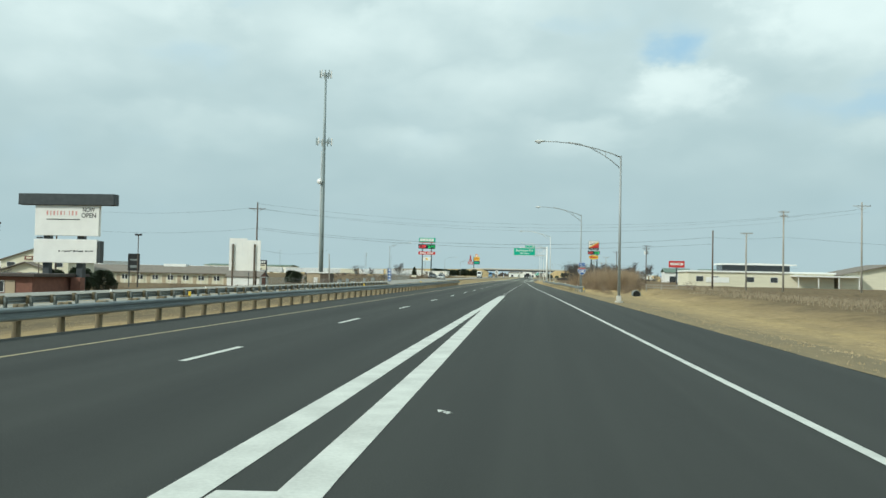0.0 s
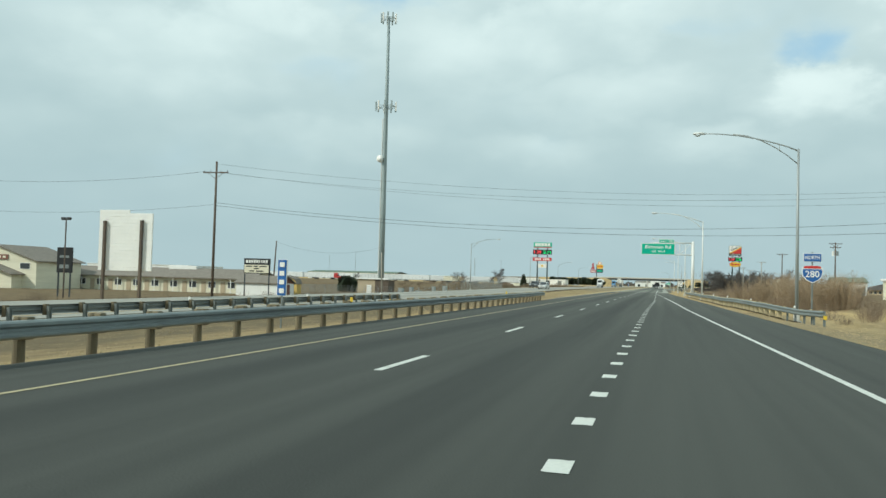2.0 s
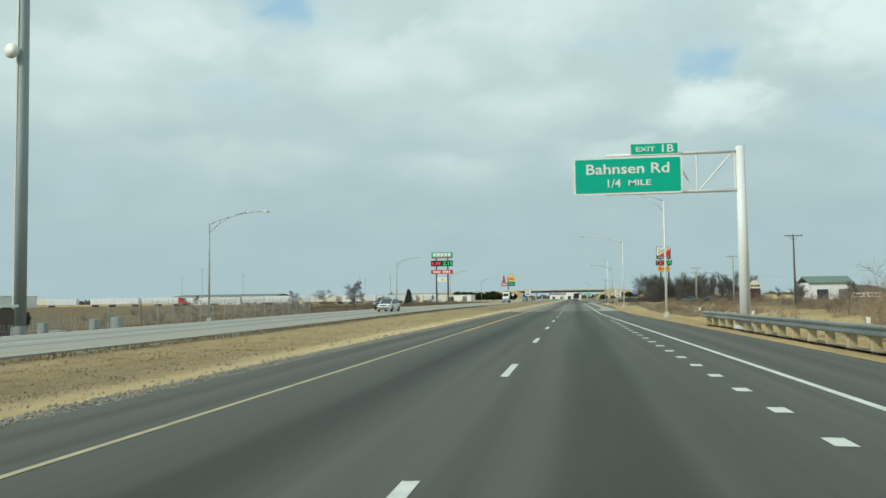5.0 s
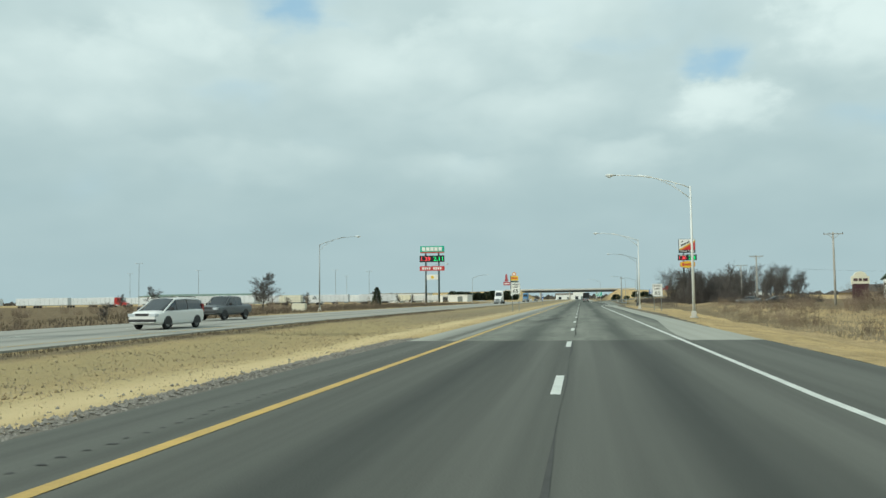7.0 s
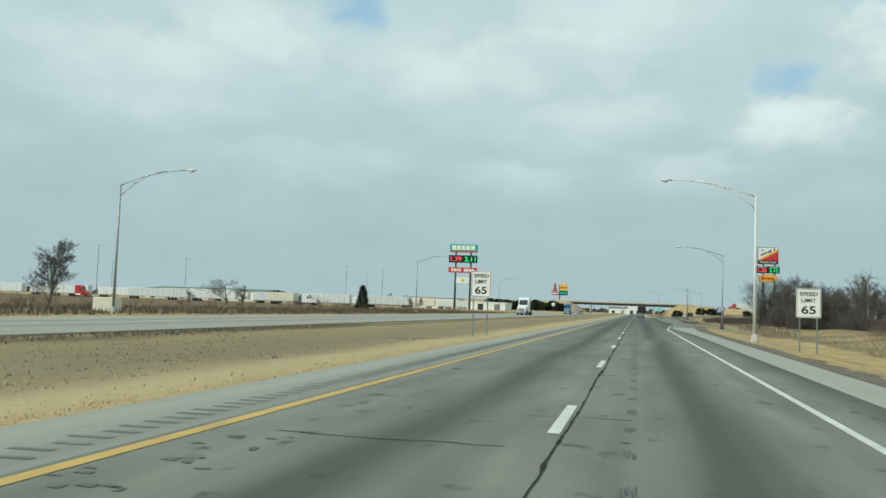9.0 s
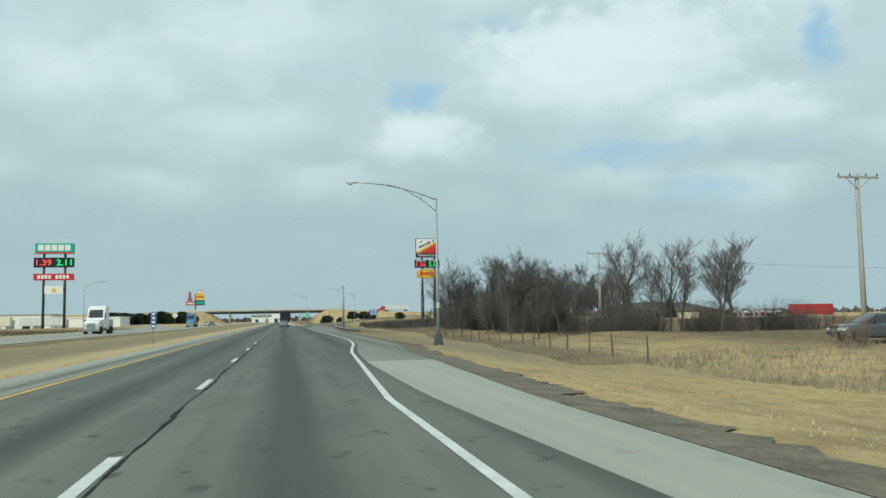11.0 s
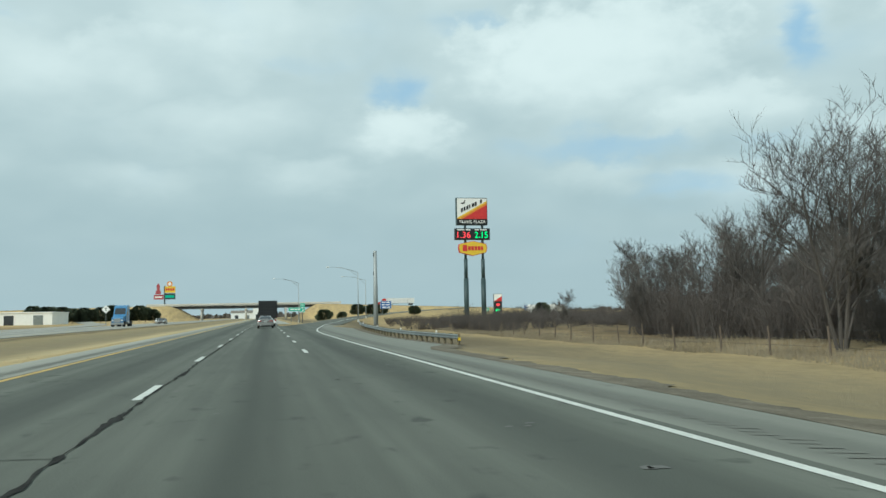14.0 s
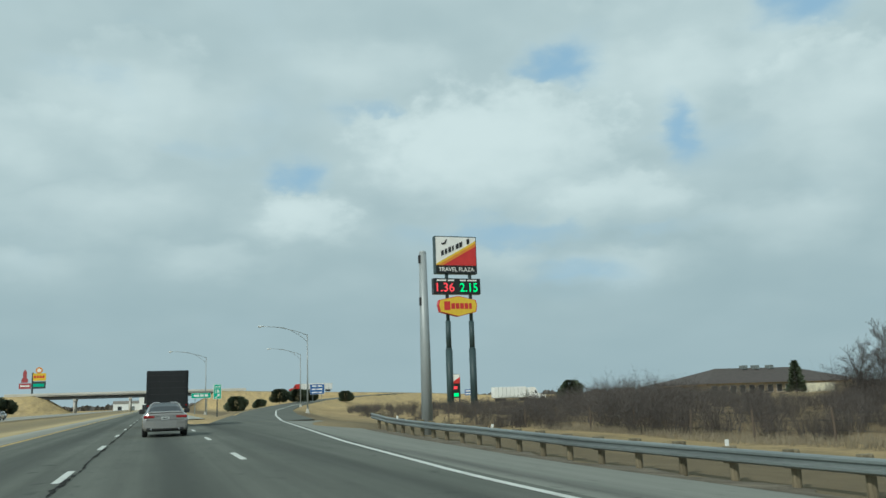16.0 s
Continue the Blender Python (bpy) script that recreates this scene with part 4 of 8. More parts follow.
for y0 in np.arange(190, 249, 0.36):
    xa = -4.36 + crr.uniform(-0.05, 0.05)
    chips.quad((xa, y0, 0.0055), (xa + crr.uniform(0.06, 0.13), y0 + 0.02, 0.0055), (xa + crr.uniform(0.05, 0.11), y0 + crr.uniform(0.05, 0.09), 0.0055), (xa + 0.02, y0 + 0.09, 0.0055))
laid("rumble_chips", chips.raw("rumble_chips", M["scar"]), "row of small dark milled notches in the asphalt shoulder", "rumble strip", kind="stuff")
laid("rumble_strip", mb.raw("rumble_strip", M["groove"]), "rumble strip grooves along the shoulders", "rumble strip", kind="stuff")
mb = MB()
for _ in range(60):
    yy = crr.uniform(258, 520)
    xx = crr.choice([crr.gauss(-1.6, 0.9), crr.gauss(1.9, 0.8), crr.gauss(0.9, 0.25)])
    w, l = crr.uniform(0.03, 0.09), crr.uniform(0.04, 0.14)
    k = 6
    base = len(mb.v)
    mb.v += [(xx + w * crr.uniform(0.6, 1.2) * math.cos(6.283 * i / k), yy + l * crr.uniform(0.6, 1.2) * math.sin(6.283 * i / k), 0.0065) for i in range(k)]
    mb.f += [tuple(range(base, base + k))]
laid("tar_spots", mb.raw("tar_spots", M["scuff"]), "small dark tar spots and spalls on the pavement", "tar spot", kind="stuff")

mb = MB()
for cx, cy, w, l in ((4.3, 54.4, 0.3, 0.3), (5.35, 3.4, 0.3, 0.25), (-0.1, 131.8, 0.25, 0.3), (1.3, 147, 0.2, 0.5), (5.1, 9.7, 0.2, 0.15), (0.6, 226, 0.05, 0.3), (0.15, 409.2, 0.12, 0.25)):
    for q in range(4):
        x0, y0 = cx + crr.uniform(-w, w) * 0.6, cy + crr.uniform(-l, l)
        zq = 0.0064 + 0.0009 * q
        mb.quad((x0, y0, zq), (x0 + crr.uniform(0.05, 0.25) * w, y0 - 0.03, zq), (x0 + crr.uniform(0.25, 0.45) * w, y0 + crr.uniform(0.04, 0.12), zq), (x0, y0 + crr.uniform(0.04, 0.14), zq))
laid("paint_scraps", mb.raw("paint_scraps", M["white_line"]), "scraps of worn white paint on the asphalt", "road marking", kind="stuff")
mb = MB()
for k in range(22):         # skip marks left by a bouncing wheel
    y0 = 287.5 + k * 1.9
    for q in range(5):
        x0 = 0.80 + q * 0.03 + crr.uniform(-0.008, 0.008)
        ln = crr.uniform(0.3, 0.42)
        y1 = y0 + crr.uniform(-0.15, 0.15)
        mb.quad((x0, y1, 0.0062), (x0 + 0.022, y1, 0.0062), (x0 + 0.022, y1 + ln, 0.0062), (x0, y1 + ln, 0.0062))
for k in range(150):        # scuffs beside the yellow line and in the exit lane
    left = k % 2
    y0 = crr.uniform(252, 330) if left else crr.uniform(400, 505)
    cx = crr.gauss(-3.0, 0.35) if left else crr.gauss(4.6, 0.9)
    for q in range(crr.randint(1, 3)):
        x0, y1, w = cx + crr.uniform(-0.15, 0.15), y0 + crr.uniform(-0.3, 0.3), crr.uniform(0.06, 0.2)
        mb.quad((x0, y1, 0.0062), (x0 + w, y1 + crr.uniform(-0.05, 0.05), 0.0062), (x0 + w * 0.9, y1 + crr.uniform(0.04, 0.16), 0.0062), (x0 + 0.02, y1 + crr.uniform(0.03, 0.12), 0.0062))
laid("tyre_scuffs", mb.raw("tyre_scuffs", M["scuff"]), "dark tyre scuffs and spalls on the worn pavement", "tyre mark", kind="stuff")

for xa, ya_, xb, yb_ in ((-9.3, 148.5, -9.95, 159.5), (-10.3, 162, -11.15, 172.5), (-11.4, 152, -12.1, 159.5)):
    mb = MB()
    n = 40
    for i in range(n + 1):
        u = i / n
        x, y = xa + (xb - xa) * u, ya_ + (yb_ - ya_) * u
        w = 0.09 * math.sin(math.pi * u) ** 0.4 * (0.7 + 0.9 * abs(noise.noise(Vector((x * 3, y * 1.3, 1)))))
        z = gz(x, y)
        mb.v += [(x - w - 0.06, y, z + 0.0), (x - w, y, z + 0.035), (x, y, z + 0.012), (x + w, y, z + 0.035), (x + w + 0.06, y, z + 0.0)]
    mb.f = [(5 * i + k, 5 * i + k + 1, 5 * i + k + 6, 5 * i + k + 5) for i in range(n) for k in range(4)]
    laid("wheel_rut", mb.raw("wheel_rut", M["rut"]), "dark muddy wheel rut in the median grass", "rut", kind="structure")

# ---------------------------------------------------------------- guardrails
W_FRONT = [(0.0, 0.40), (0.05, 0.415), (0.085, 0.445), (0.085, 0.495), (0.03, 0.535), (0.03, 0.585), (0.085, 0.625), (0.085, 0.675), (0.05, 0.705), (0.0, 0.72)]


def post_mesh(material):
    if material == "wood":
        return MB().tube([(0, 0, -0.5), (0, 0, 0.73), (0, 0, 0.76)], [0.105, 0.1, 0.085], 10).mesh("post", M[material])
    if material == "steel":
        return MB().box(-0.05, -0.075, -0.5, 0.05, -0.065, 0.70).box(-0.05, 0.065, -0.5, 0.05, 0.075, 0.70).box(-0.005, -0.065, -0.5, 0.005, 0.065, 0.70).mesh("post", M[material])
    return MB().box(-0.15, -0.1, -0.5, 0.11, 0.1, 0.70, 0.012).mesh("post", M[material])


def block_mesh(material):
    return MB().box(-0.075, -0.09, 0.38, 0.075, 0.09, 0.765, 0.01).mesh("blockout", M[material])


POSTS = {k: (post_mesh(k), block_mesh(k)) for k in ("wood", "sunlit_post", "steel")}


def guardrail(pts, side, label, marker_at=None, marker_z=0.36, post_step=1.905, reflectors=True, timber="wood", steel_first=0):
    """A W-beam on wooden posts along pts (x, y). side: +1 where the beam faces +x."""
    g = thing("guardrail", label, "guardrail", kind="structure")
    dense = []
    for (xa, y0), (xb, y1) in zip(pts, pts[1:]):
        n = max(1, int((y1 - y0) / 3.8))
        dense += [(xa + (xb - xa) * i / n, y0 + (y1 - y0) * i / n) for i in range(n)]
    dense.append(pts[-1])
    rings = []
    for i, (x, y) in enumerate(dense):
        z = gz(x, y) + 0.06
        z += 0.012 * math.sin(y * 1.7)
        ring = [(x + side * d, y, z + h) for d, h in W_FRONT] + [(x + side * (d - 0.012), y, z + h) for d, h in W_FRONT[::-1]]
        rings.append(ring)
    mb = MB()
    mb.loft(rings)
    part("rail", mb, M["steel"], g, smooth=False)
    tab = [(y, x) for x, y in pts]
    y = pts[0][1] + 0.9
    count = 0
    while y < pts[-1][1]:
        x = lerp_table(tab, y)
        z = gz(x, y) + 0.06
        jitter = 0.015 * math.sin(y * 12.3)
        part("post", POSTS["steel" if count < steel_first else timber][0], None, g, m=pose(x - side * 0.24, y, z + jitter, 0, 1.2 * math.sin(y * 5.1), 0))
        part("blockout", POSTS[timber][1], None, g, m=pose(x - side * 0.085, y, z + jitter))
        y += post_step
        count += 1
        if reflectors and count % (7 if side < 0 else 16) == 3:
            part("reflector", MB().box(x - 0.05, y - 0.02, z + 0.74, x + 0.05, y + 0.01, z + 0.9, 0.006), M["white"] if side < 0 else M["yellow"], g, "small reflector plate")
    if marker_at is not None:
        x, y = marker_at
        z = gz(x, y)
        mk = MB().box(x - 0.09, y - 0.05, z + marker_z, x + 0.09, y - 0.02, z + marker_z + 0.2, 0.01)
        part("end_marker", mk, M["yellow"], g, "yellow reflective end marker")
    return g


guardrail([(-5.75, -70), (-5.75, 110), (-5.95, 130), (-6.2, 142)], 1, "long galvanised guardrail on wooden posts beside the median", (-6.2, 141.9), 0.66)
guardrail([(-16.6, -70), (-16.6, 105), (-16.2, 128)], -1, "galvanised guardrail beside the opposite carriageway", (-16.4, 126), steel_first=999)
guardrail([(12.5, 107.5), (11.2, 121), (10.3, 138), (9.3, 170), (8.5, 206)], -1, "galvanised guardrail on wooden posts beside the merging lane", (12.5, 107.3), timber="sunlit_post", steel_first=5)
guardrail([(14.9, 494.8), (14.3, 508), (13.7, 521), (13.5, 535), (13.9, 548)], -1, "curving galvanised guardrail beside the exit ramp", (14.9, 494.6))

# ---------------------------------------------------------------- overpass
br = thing("overpass", "long concrete and steel overpass on round piers", "bridge", kind="structure")
part("deck", MB().box(BRIDGE_L - 4, CROSS_Y - 6.6, 7.75, BRIDGE_R + 4, CROSS_Y + 6.6, 8.25, 0.05), M["concrete"], br)
for s in (-1, 1):
    part("parapet", MB().box(BRIDGE_L - 14, CROSS_Y + s * 6.4 - 0.2, 7.9, BRIDGE_R + 14, CROSS_Y + s * 6.4 + 0.2, 9.2, 0.06), M["concrete"], br)
for i in range(6):
    yy = CROSS_Y - 5.6 + i * 2.24
    part("girder", MB().box(BRIDGE_L - 1, yy - 0.12, 6.35, BRIDGE_R + 1, yy + 0.12, 7.75).box(BRIDGE_L - 1, yy - 0.3, 6.3, BRIDGE_R + 1, yy + 0.3, 6.4), M["girder"], br)
for xp in (-33, -9, 13):
    for yy in (-4.5, 0, 4.5):
        part("pier", MB().cyl((xp, CROSS_Y + yy, -0.5), (xp, CROSS_Y + yy, 5.5), 0.55, n=14), M["concrete"], br, smooth=True)
    part("pier_cap", MB().box(xp - 0.65, CROSS_Y - 6, 5.4, xp + 0.65, CROSS_Y + 6, 6.35, 0.06), M["concrete"], br)
for xp in (BRIDGE_L - 1.5, BRIDGE_R + 1.5):
    part("abutment", MB().box(xp - 1.2, CROSS_Y - 7, 4.5, xp + 1.2, CROSS_Y + 7, 7.75, 0.05), M["concrete"], br)

# ---------------------------------------------------------------- street lamps


def street_lamp(at, arm=-1, height=9.9, material="pole", label="tall grey highway street lamp with curved truss arm", reach=5.5, turn=0.0, group="highway street lamps"):
    """A tapered pole with a two-bar arm that bows out to a cobra head."""
    x, y = at
    g = thing("street_lamp", label, "street lamp", (x, y, gz(x, y)), turn, group)
    s = arm
    part("pole", MB().tube([(0, 0, 0.25), (0, 0, height * 0.5), (0, 0, height)], [0.115, 0.09, 0.065], 12), M[material], g, smooth=True)
    part("base", MB().cyl((0, 0, -0.6), (0, 0, 0.12), 0.3, 0.3, 12).box(-0.17, -0.17, 0.12, 0.17, 0.17, 0.5, 0.03), M["concrete"], g, "concrete footing with a square transformer base")
    top = [(s * reach * u, 0, height - 0.12 + 1.15 * math.sin(u * math.pi / 2) ** 0.85) for u in (0, 0.12, 0.28, 0.45, 0.65, 0.85, 1.0)]
    low = [(s * reach * u, 0, height - 0.95 + 1.93 * math.sin(min(1, u / 0.72) * math.pi / 2) ** 0.9) for u in (0, 0.12, 0.25, 0.4, 0.55, 0.70)]
    part("upper_arm", MB().tube(top, [0.045, 0.043, 0.04, 0.038, 0.035, 0.033, 0.03], 8), M[material], g, smooth=True)
    part("lower_arm", MB().tube(low, 0.032, 8), M[material], g, smooth=True)
    part("strut", MB().cyl((s * reach * 0.2, 0, height + 0.28), (s * reach * 0.2, 0, height - 0.12), 0.022, n=6), M[material], g)
    hx, hz = s * reach, top[-1][2]
    rings = []
    for u, w, up, dn in ((0, 0.05, 0.05, 0.05), (0.12, 0.12, 0.09, 0.05), (0.35, 0.17, 0.12, 0.06), (0.62, 0.17, 0.10, 0.06), (0.78, 0.08, 0.04, 0.04)):
        rings.append([(hx + s * u, w * math.cos(a), hz + (up if math.sin(a) > 0 else dn) * math.sin(a)) for a in [math.pi * 2 * k / 10 for k in range(10)]])
    hd = part("lamp_head", MB().loft(rings), M["pole_pale"], g, smooth=True)
    lens = []
    for u, w, dn in ((0.26, 0.05, 0.03), (0.33, 0.14, 0.10), (0.48, 0.15, 0.15), (0.62, 0.12, 0.10), (0.68, 0.04, 0.04)):
        lens.append([(hx + s * u, w * math.cos(a), hz - 0.035 + (0.02 if math.sin(a) > 0 else dn) * math.sin(a)) for a in [math.pi * 2 * k / 10 for k in range(10)]])
    part("lens", MB().loft(lens), M["lamp_glass"], hd, "clear glass lens", smooth=True)
    return g


for x, y in ((12.35, 62), (12.6, 117.2)):
    street_lamp((x, y), material="pole", height=10.7)
for x, y in ((9.5, 172), (8.9, 229), (8.7, 286.5), (8.6, 344.5)):
    street_lamp((x, y), material="pole_pale", label="tall pale aluminium highway street lamp with curved truss arm")
lamp = street_lamp((12.3, 406.3), height=10.3, label="tall grey street lamp on a dark breakaway base")
part("breakaway_base", MB().prism([(-0.3, 0.1), (0.3, 0.1), (0.22, 0.85), (-0.22, 0.85)], -0.28, 0.28), M["base_grey"], lamp, "dark grey metal breakaway base")
for z in (2.75, 2.95):
    part("reflector_band", MB().cyl((0, 0, z - 0.06), (0, 0, z + 0.06), 0.116, n=12), M["white"], lamp, "pale reflector band")
for x, y in ((-34.5, 236), (-37.8, 341.5), (-40.3, 441), (-41, 545)):
    street_lamp((x, y), arm=1, label="tall grey street lamp beyond the opposite carriageway")
for x, y in ((20.0, 606.5), (27.6, 659), (10.0, 652)):
    street_lamp((x, y), label="grey street lamp beside the exit ramp")

g = thing("sign_post", "thick pale tapered steel post standing alone behind the guardrail", "post", (15.15, 541.0, -0.75))
part("shaft", MB().tube([(0, 0, -0.5), (0, 0, 5), (0, 0, 9.75)], [0.31, 0.26, 0.2], 12), M["pole"], g, smooth=True)
part("cap", MB().cyl((0, 0, 9.75), (0, 0, 9.85), 0.21, 0.16, 12), M["pole"], g)
# solid dark blocks; the shade in the handholes is put into their colour
for z in (9.4, 7.1):
    part("handhole", MB().box(-0.26, -0.16, z - 0.22, -0.17, 0.04, z + 0.22, 0.02), M["plastic"], g, "dark block standing in for the shade of an open handhole")

# ---------------------------------------------------------------- guide signs


def rounded(x0, z0, x1, z1, r, n=4):
    out = []
    for cx, cz, a0 in ((x1 - r, z0 + r, -90), (x1 - r, z1 - r, 0), (x0 + r, z1 - r, 90), (x0 + r, z0 + r, 180)):
        out += [(cx + r * math.cos(radians(a0 + 90 * i / n)), cz + r * math.sin(radians(a0 + 90 * i / n))) for i in range(n + 1)]
    return out


def panel(parent, x0, z0, x1, z1, face, y=0.0, border="white", r=0.12, rim=0.07, name="panel"):
    pn = part(name, MB().prism(rounded(x0, z0, x1, z1, r), y, y + 0.05), M[border], parent)
    part("face", MB().prism(rounded(x0 + rim, z0 + rim, x1 - rim, z1 - rim, max(0.02, r - rim * 0.6)), y - 0.012, y + 0.01), M[face], pn)
    return pn


g = thing("overhead_sign", "green exit guide sign on a white cantilever truss", "road sign", (0, 198, 0))
part("post", MB().tube([(9.25, 0, -0.6), (9.25, 0, 8.55)], [0.26, 0.2], 14), M["gantry"], g, smooth=True)
part("footing", MB().cyl((9.25, 0, -0.7), (9.25, 0, 0.1), 0.55, n=14), M["concrete"], g)
for z in (8.3, 6.45):
    part("chord", MB().cyl((9.3, 0, z), (3.0, 0, z), 0.085, 0.075, 10), M["gantry"], g, smooth=True)
for a, b in (((9.0, 0, 6.45), (9.0, 0, 8.3)), ((8.85, 0, 8.2), (7.35, 0, 6.5)), ((7.25, 0, 8.3), (7.25, 0, 6.45)), ((7.1, 0, 6.5), (6.5, 0, 7.6))):
    part("brace", MB().cyl(a, b, 0.045, n=8), M["gantry"], g)
pn = panel(g, 1.42, 6.38, 6.55, 8.2, "green", y=-0.25, rim=0.095)
tag_ = panel(g, 4.12, 8.24, 6.4, 8.83, "green", y=-0.25, r=0.08, rim=0.05, name="exit_tab")
lettering("Bahnsen Rd", 3.99, 7.62, 0.50, M["white"], pn, y=-0.272, bold=0.012, width=3.9)
lettering("1/4", 3.35, 6.93, 0.40, M["white"], pn, y=-0.272, bold=0.01, width=0.62)
lettering("MILE", 4.55, 6.93, 0.27, M["white"], pn, y=-0.272, bold=0.012, width=1.05)
lettering("EXIT", 4.86, 8.52, 0.22, M["white"], tag_, y=-0.272, bold=0.012, width=0.9)
lettering("1B", 5.9, 8.53, 0.36, M["white"], tag_, y=-0.272, bold=0.012, width=0.55)


def speed_sign(at, x0, x1, z0, z1, label):
    x, y = at
    zb = gz(x, y)
    g = thing("speed_limit_sign", label, "road sign", (x, y, 0), group="speed limit signs")
    pn = part("panel", MB().prism(rounded(x0, z0, x1, z1, 0.07), 0, 0.02), M["white"], g)
    w, h = x1 - x0, z1 - z0
    bd = MB()
    a, b, t = 0.035, 0.06, 0
    ring = [rounded(x0 + a, z0 + a, x1 - a, z1 - a, 0.05), rounded(x0 + b, z0 + b, x1 - b, z1 - b, 0.035)]
    bd.loft([[(px, -0.006, pz) for px, pz in ring[0]], [(px, -0.006, pz) for px, pz in ring[1]]], caps=False)
    part("border", bd, M["ink"], pn)
    cx = (x0 + x1) / 2
    lettering("SPEED", cx, z0 + h * 0.815, h * 0.135, M["ink"], pn, y=-0.008, bold=0.01, width=w * 0.74)
    lettering("LIMIT", cx, z0 + h * 0.595, h * 0.135, M["ink"], pn, y=-0.008, bold=0.01, width=w * 0.58)
    lettering("65", cx, z0 + h * 0.27, h * 0.28, M["ink"], pn, y=-0.008, bold=0.016, width=w * 0.58)
    for px in (x0 + 0.15 * w, x1 - 0.15 * w):
        part("post", MB().box(px - 0.035, 0.02, zb - x * 0 - 0.5, px + 0.035, 0.07, z1 - 0.1, 0.008), M["steel"], g)
    return g


speed_sign((-8.3, 334.8), -0.62, 0.62, 2.02, 3.62, "white speed limit sign on two steel posts in the median")
speed_sign((10.35, 335.7), -0.66, 0.66, 1.5, 3.15, "white speed limit sign on two steel posts beside the shoulder")

# route shield
g = thing("route_shield_sign", "blue and red route shield under a blue direction plate", "road sign", (12.4, 110.5, 0))
part("post", MB().box(-0.04, 0.03, gz(12.4, 110.5) - 0.4, 0.04, 0.09, 3.6, 0.01), M["steel"], g)
pn = panel(g, -0.46, 3.05, 0.46, 3.52, "blue", r=0.05, rim=0.03)
lettering("NORTH", 0, 3.285, 0.2, M["white"], pn, y=-0.016, bold=0.012, width=0.72)


def shield(s, cz):
    pts = []
    for u in range(0, 181, 12):
        a = radians(u)
        pts.append((0.5 * s * math.cos(a) * (1.0 if u in (0, 180) else 1.0), cz + 0.30 * s + 0.10 * s * math.sin(a) ** 2 * (1 if 30 < u < 150 else 0.6)))
    pts += [(-0.53 * s, cz + 0.05 * s), (-0.47 * s, cz - 0.18 * s), (-0.3 * s, cz - 0.38 * s), (0, cz - 0.53 * s), (0.3 * s, cz - 0.38 * s), (0.47 * s, cz - 0.18 * s), (0.53 * s, cz + 0.05 * s)]
    return pts


sh = part("shield", MB().prism(shield(1.02, 2.45), 0, 0.02), M["white"], g)
part("blue_field", MB().prism([(x, min(z, 2.66)) for x, z in shield(0.93, 2.45)], -0.01, 0.005), M["blue"], sh)
part("red_band", MB().prism([(-0.43, 2.70), (0.43, 2.70), (0.44, 2.80), (0.25, 2.84), (-0.25, 2.84), (-0.44, 2.80)], -0.01, 0.005), M["red"], sh)
lettering("280", 0, 2.4, 0.36, M["white"], sh, y=-0.014, bold=0.014, width=0.7)


def marker(at, z0, z1, label):
    """A narrow blue location plate with rows of pale bars."""
    x, y = at
    g = thing("location_marker", label, "road sign", (x, y, 0))
    part("post", MB().box(-0.03, 0.02, gz(x, y) - 0.4, 0.03, 0.06, z1 - 0.1, 0.006), M["steel"], g)
    pn = panel(g, -0.19, z0, 0.19, z1, "blue", r=0.03, rim=0.015)
    mb = MB()
    h = z1 - z0
    for i in range(4):
        zc = z1 - h * (0.14 + 0.24 * i)
        part("mark", bars(MB(), -0.10, 0.10, zc, h * 0.13, -0.013, (1,)), M["white"], pn, "pale bar")


marker((-9.6, 91.6), 0.75, 2.15, "narrow blue location plate on a post in the median")
marker((-8.6, 421), 0.95, 2.35, "narrow blue location plate on a post in the median grass")

g = thing("exit_gore_sign", "green exit sign with an arrow in the gore", "road sign", (9.3, 612.5, 0))
part("post", MB().box(-0.07, 0.03, -0.5, 0.07, 0.12, 3.7, 0.01), M["dark_metal"], g)
pn = panel(g, -0.5, 2.05, 0.5, 3.95, "green", r=0.08, rim=0.05)
lettering("EXIT", 0, 3.58, 0.3, M["white"], pn, y=-0.016, bold=0.012, width=0.72)
lettering("1B", 0, 3.02, 0.42, M["white"], pn, y=-0.016, bold=0.014, width=0.5)
part("arrow", MB().prism([(-0.3, 2.2), (-0.2, 2.14), (0.14, 2.45), (0.24, 2.34), (0.32, 2.7), (-0.04, 2.64), (0.06, 2.54)], -0.018, 0.0), M["white"], pn)


def guide(at, w, z0, z1, face, label, rows, turn=0.0):
    x, y = at
    zb = gz(x, y)
    g = thing("guide_sign", label, "road sign", (x, y, zb), turn)
    for px in (-w * 0.3, w * 0.3):
        part("post", MB().box(px - 0.06, 0.04, -0.5, px + 0.06, 0.12, z1 - 0.1, 0.01), M["steel"], g)
    pn = panel(g, -w / 2, z0, w / 2, z1, face, r=0.1, rim=0.05)
    mb = MB()
    h = z1 - z0
    for k, words in enumerate(rows):
        bars(mb, -w * 0.36, w * 0.36, z1 - h * (k + 0.6) / (len(rows) + 0.2), h * 0.4 / len(rows), -0.014, words, 0.6)
    part("marks", mb, M["white"], pn, "pale bars in the place of lettering")


guide((9.0, 647), 3.2, 2.7, 3.6, "green", "wide green guide sign low over the grass", [(3, 2, 2)])
guide((40.0, 710), 3.6, 2.1, 4.6, "blue", "blue services sign on two posts", [(2, 2), (2, 3), (3, 2)])
guide((97, 800), 3.0, 2.0, 3.6, "green", "green guide sign beside the climbing ramp", [(3, 2)])
guide((132, 850), 3.4, 2.4, 5.0, "blue", "blue guide sign near the crossing road", [(2,), (3,)])

